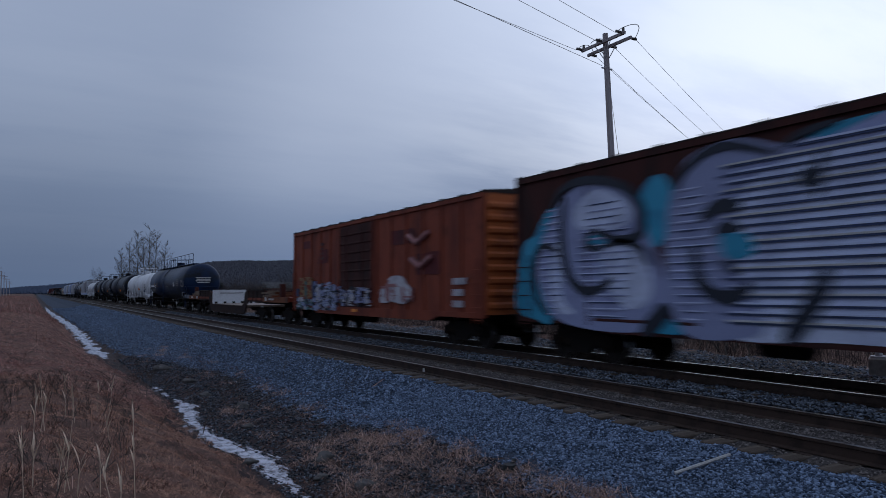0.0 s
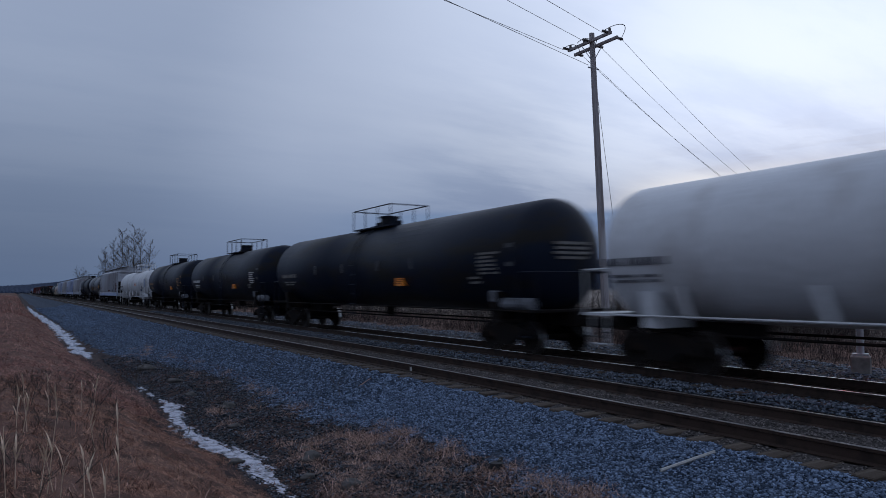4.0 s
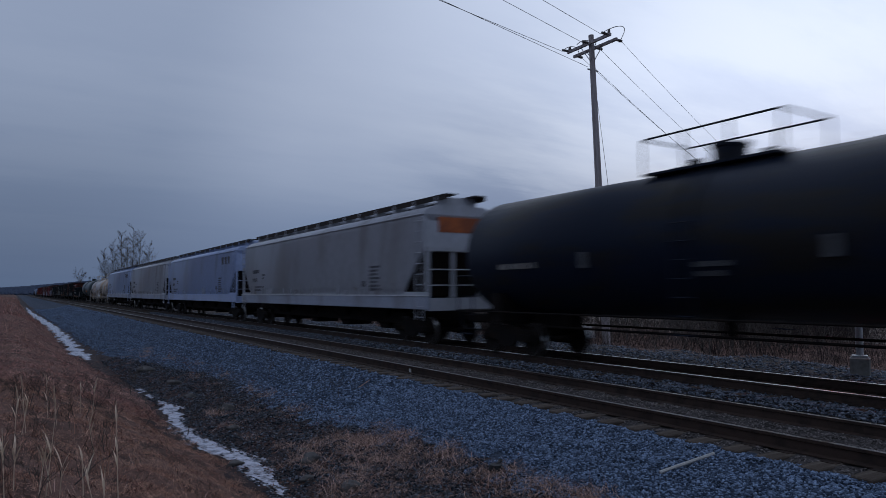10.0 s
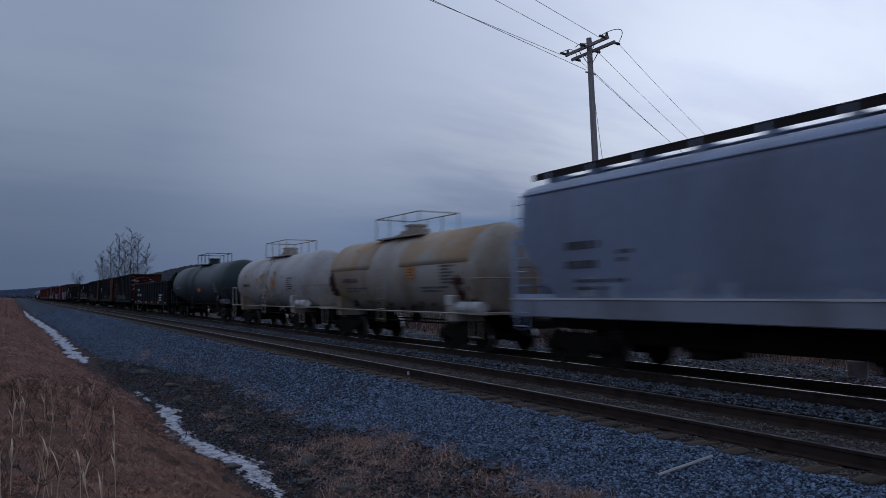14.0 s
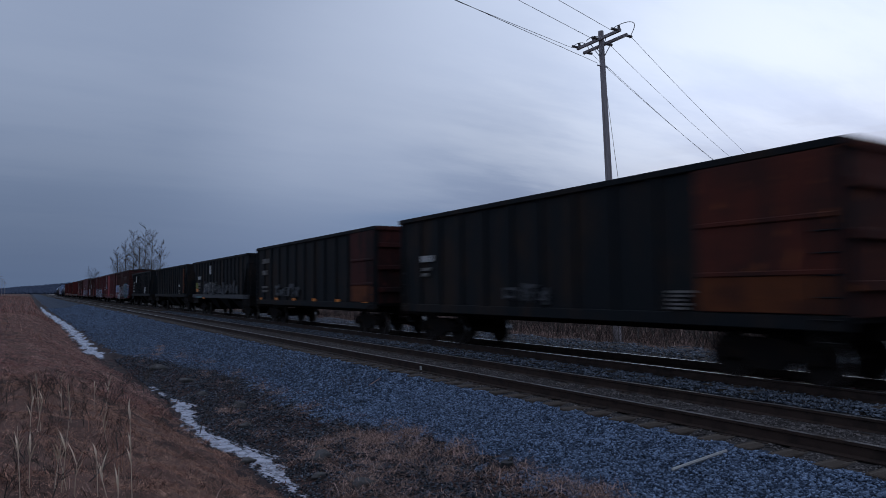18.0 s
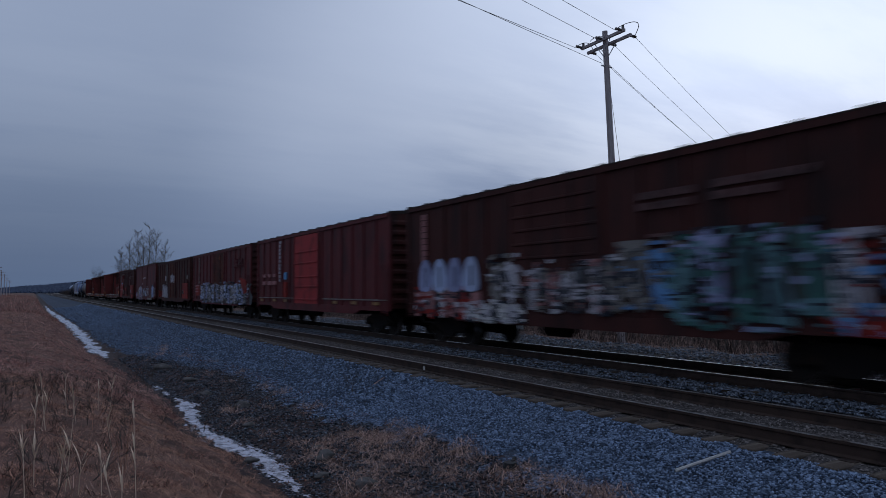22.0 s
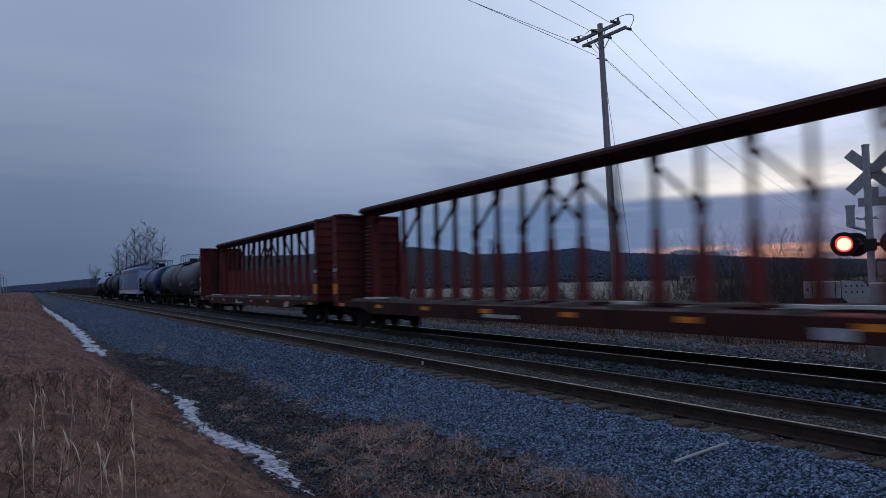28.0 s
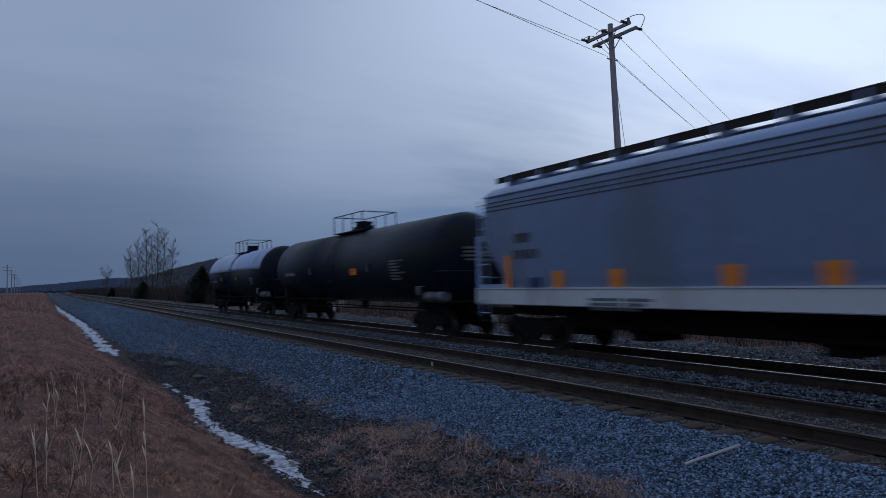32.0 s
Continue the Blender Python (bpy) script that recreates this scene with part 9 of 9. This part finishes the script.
def boulder(x, y, r, seed, label):
    r_ = np.random.RandomState(seed)
    bm = nb()
    bmesh.ops.create_icosphere(bm, subdivisions=3, radius=1)
    a, b, c = r_.uniform(0, 6, 3)
    for v in bm.verts:
        p = v.co.copy()
        k = 1 + 0.18 * math.sin(3 * p.x + a) * math.cos(2.5 * p.y + b) + 0.12 * math.sin(5 * p.z + c + 2 * p.x) + 0.25 * noise.noise(p * 2.2 + Vector((seed, 0, 0)))
        v.co = Vector((p.x * 1.25, p.y * 0.95, p.z * 0.6)) * k * r
    for f in bm.faces:
        f.smooth = True
    thing("rock", bm, rock_mat, label, "rock", on_ground(x, y, r * 0.12), group="rocks by the ditch")


for i_, (x, y, r) in enumerate(((3.82, 8.34, 0.13), (3.9, 10.0, 0.14), (4.05, 10.6, 0.09), (3.55, 9.2, 0.08), (2.96, 10.76, 0.10), (3.6, 13.2, 0.10), (4.0, 15.2, 0.16), (3.7, 17.5, 0.13), (3.89, 20.55, 0.16), (3.68, 24.2, 0.26), (4.3, 8.8, 0.07))):
    boulder(x, y, r, 400 + i_, ("rounded grey fieldstone half sunk in mud", "flat grey stone beside the ditch")[i_ % 2])

# ================= ties and ballast =================
TIE = mesh_of("tie", box(nb(), -1.30, 1.30, -0.115, 0.115, -0.36, -0.182, 0.012), tie_mat)
PLATE = mesh_of("tie_plate", box(nb(), -0.17, 0.17, -0.095, 0.095, -0.184, -0.174), steel)
r_ = random.Random(5)
for n, centre in (("near", NEAR), ("far", FAR)):
    track = new("track_bed_" + n)
    tagged(track, "wooden ties bedded in ballast under the %s track" % n, "railway ties", kind="structure")
    y0 = 0.0 if n == "near" else 3.0
    for k in range(290):
        y = y0 + k * 0.51
        t = part("tie", TIE, None, track, "", (centre + r_.gauss(0, 0.025), y + r_.gauss(0, 0.012), r_.gauss(0, 0.004)))
        t.rotation_euler.z = r_.gauss(0, 0.008)
        if n == "near" and k < 60:
            for sx in (-1, 1):
                part("tie_plate", PLATE, None, t, "", (sx * 0.753, 0, 0))
    bm = nb()
    for k in range(290, 900):
        box(bm, centre - 1.3, centre + 1.3, y0 + k * 0.51 - 0.115, y0 + k * 0.51 + 0.115, -0.36, -0.184)
    part("far_ties", bm, tie_mat, track)["kind"] = "stuff"


def stones(name, x, y, smin, smax, label, lift=0.0, mat=None):
    n = len(x)
    base = np.array([(1, 0, 0), (-1, 0, 0), (0, 1, 0), (0, -1, 0), (0, 0, 1), (0, 0, -1.0)])
    tri = np.array([(0, 2, 4), (2, 1, 4), (1, 3, 4), (3, 0, 4), (2, 0, 5), (1, 2, 5), (3, 1, 5), (0, 3, 5)])
    co = base[None] * rng.uniform(0.5, 1.3, (n, 6, 1)) + rng.normal(0, 0.28, (n, 6, 3))
    q = rng.normal(0, 1, (n, 4))
    q /= np.linalg.norm(q, axis=1, keepdims=True)
    w, a, b, c = q.T
    R = np.stack([np.stack([1 - 2 * (b * b + c * c), 2 * (a * b - c * w), 2 * (a * c + b * w)], 1), np.stack([2 * (a * b + c * w), 1 - 2 * (a * a + c * c), 2 * (b * c - a * w)], 1),
                  np.stack([2 * (a * c - b * w), 2 * (b * c + a * w), 1 - 2 * (a * a + b * b)], 1)], 1)
    s = rng.uniform(smin, smax, n)
    co = np.einsum("nij,nkj->nki", R, co) * s[:, None, None] * np.array([1, 1, 0.65])
    co = co + np.stack([x, y, ground_z(x, y) + lift + s * 0.25], 1)[:, None, :]
    idx = tri[None] + (np.arange(n) * 6)[:, None, None]
    return thing(name, soup(name, co.reshape(-1, 3), idx.reshape(-1, 3), 3, mat or stone_mat), None, label, "ballast", kind="stuff")


x, y = scatter(4.6, 7.4, 2.5, 12, 66000, 1.15)
keep = x > ballast_edge(y) + 0.22 * bumps(x, y, 12, 2.5) + 0.2 * bumps(x, y, 44, 0.6)
stones("ballast_stones", x[keep], y[keep], 0.011, 0.029, "loose blue-grey crushed stone on the shoulder of the track")
x, y = scatter(3.0, 7.4, 12, 60, 62000, 1.6)
keep = x > ballast_edge(y) + 0.2 * bumps(x, y, 12, 2.5) + 0.2 * bumps(x, y, 44, 0.6)
stones("ballast_stones", x[keep], y[keep], 0.016, 0.038, "loose blue-grey crushed stone farther along the shoulder")
x, y = scatter(2.6, 7.4, 58, 125, 22000, 1.3)
keep = x > ballast_edge(y) + 0.1 * bumps(x, y, 12, 2.5)
stones("ballast_stones", x[keep], y[keep], 0.03, 0.06, "crushed stone of the shoulder far along the line")
x, y = scatter(5.3, 7.4, -8, 2.6, 9000)
stones("ballast_stones", x, y, 0.014, 0.034, "crushed stone of the shoulder behind")
x, y = scatter(7.45, 9.7, 3, 60, 46000, 1.5)
keep = (np.abs(np.abs(x - NEAR) - 0.753) > 0.11) & ((np.abs(x - NEAR) < 0.62) | (np.abs((y + 0.255) % 0.51 - 0.255) > 0.12))
stones("dusty_stones", x[keep], y[keep], 0.010, 0.024, "dusty brown stone packed between the ties", mat=dust_mat)
x, y = scatter(9.6, 11.3, 3, 60, 24000, 1.4)
stones("grey_stones", x, y, 0.014, 0.034, "crushed grey stone heaped between the two tracks", mat=between_mat)
x, y = scatter(10.75, 11.55, 3, 70, 15000, 1.4)
stones("grey_stones", x, y, 0.020, 0.042, "crushed grey stone banked over the ends of the ties", 0.055, between_mat)
x, y = scatter(14.3, 18.0, 3, 60, 16000, 1.3)
keep = bumps(x, y, 81, 1.2) + (16.6 - x) * 0.4 > -0.5
stones("grey_stones", x[keep], y[keep], 0.02, 0.055, "pale stone strewn over the far verge", mat=between_mat)
x, y = scatter(11.1, 15.0, 4, 34, 9000, 1.3)
keep = (np.abs(np.abs(x - FAR) - 0.753) > 0.11) & ((np.abs(x - FAR) > 1.33) | (np.abs((y - 3.0 + 0.255) % 0.51 - 0.255) > 0.13))
stones("dusty_stones", x[keep], y[keep], 0.018, 0.040, "dusty crushed stone round the far track", mat=dust_mat)
x, y = scatter(2.9, 5.6, 4.5, 30, 56000, 1.2)
keep = (x < ballast_edge(y) + 0.25) & (wet(x, y) < -0.05) & (bumps(x, y, 71, 1.3) + (x - ballast_edge(y) + 0.9) * 0.8 > -1.5)
stones("scattered_stones", x[keep], y[keep], 0.009, 0.030, "dark wet stones slipped down the ballast's foot", mat=dark_stone)
x, y = scatter(3.2, 5.6, 4.5, 22, 1500, 1.2)
stones("scattered_stones", x, y, 0.008, 0.03, "stray stones strewn over the dirt", mat=dust_mat)

for i_ in range(7):
    bare_tree("dead_weed", -0.32 + 0.12 * (i_ % 3), 10.7 + 0.25 * i_, 0.36 + 0.06 * (i_ % 3), "dark dense clump of dead weed stems", 520 + i_, 14, 3, 1.3, "weed", "weeds on the bank")
# dark weeds standing in the bank's grass
for i_, (x, y, h) in enumerate(((0.06, 6.5, 0.55), (0.0, 7.2, 0.5), (0.62, 9.6, 0.5))):
    bare_tree("dead_weed", x, y, h, "dark dead weed with stiff side stems", 500 + i_, 3, 3, 1.4, "weed", "weeds on the bank")


def motions():
    """The train rolls towards -Y at an even speed."""
    for ob, y in CARS:
        walk(ob, [(t, pose(FAR, y - SPEED * t, ob.location.z)) for t in (0.0, 16.0, 32.0)])


motions()
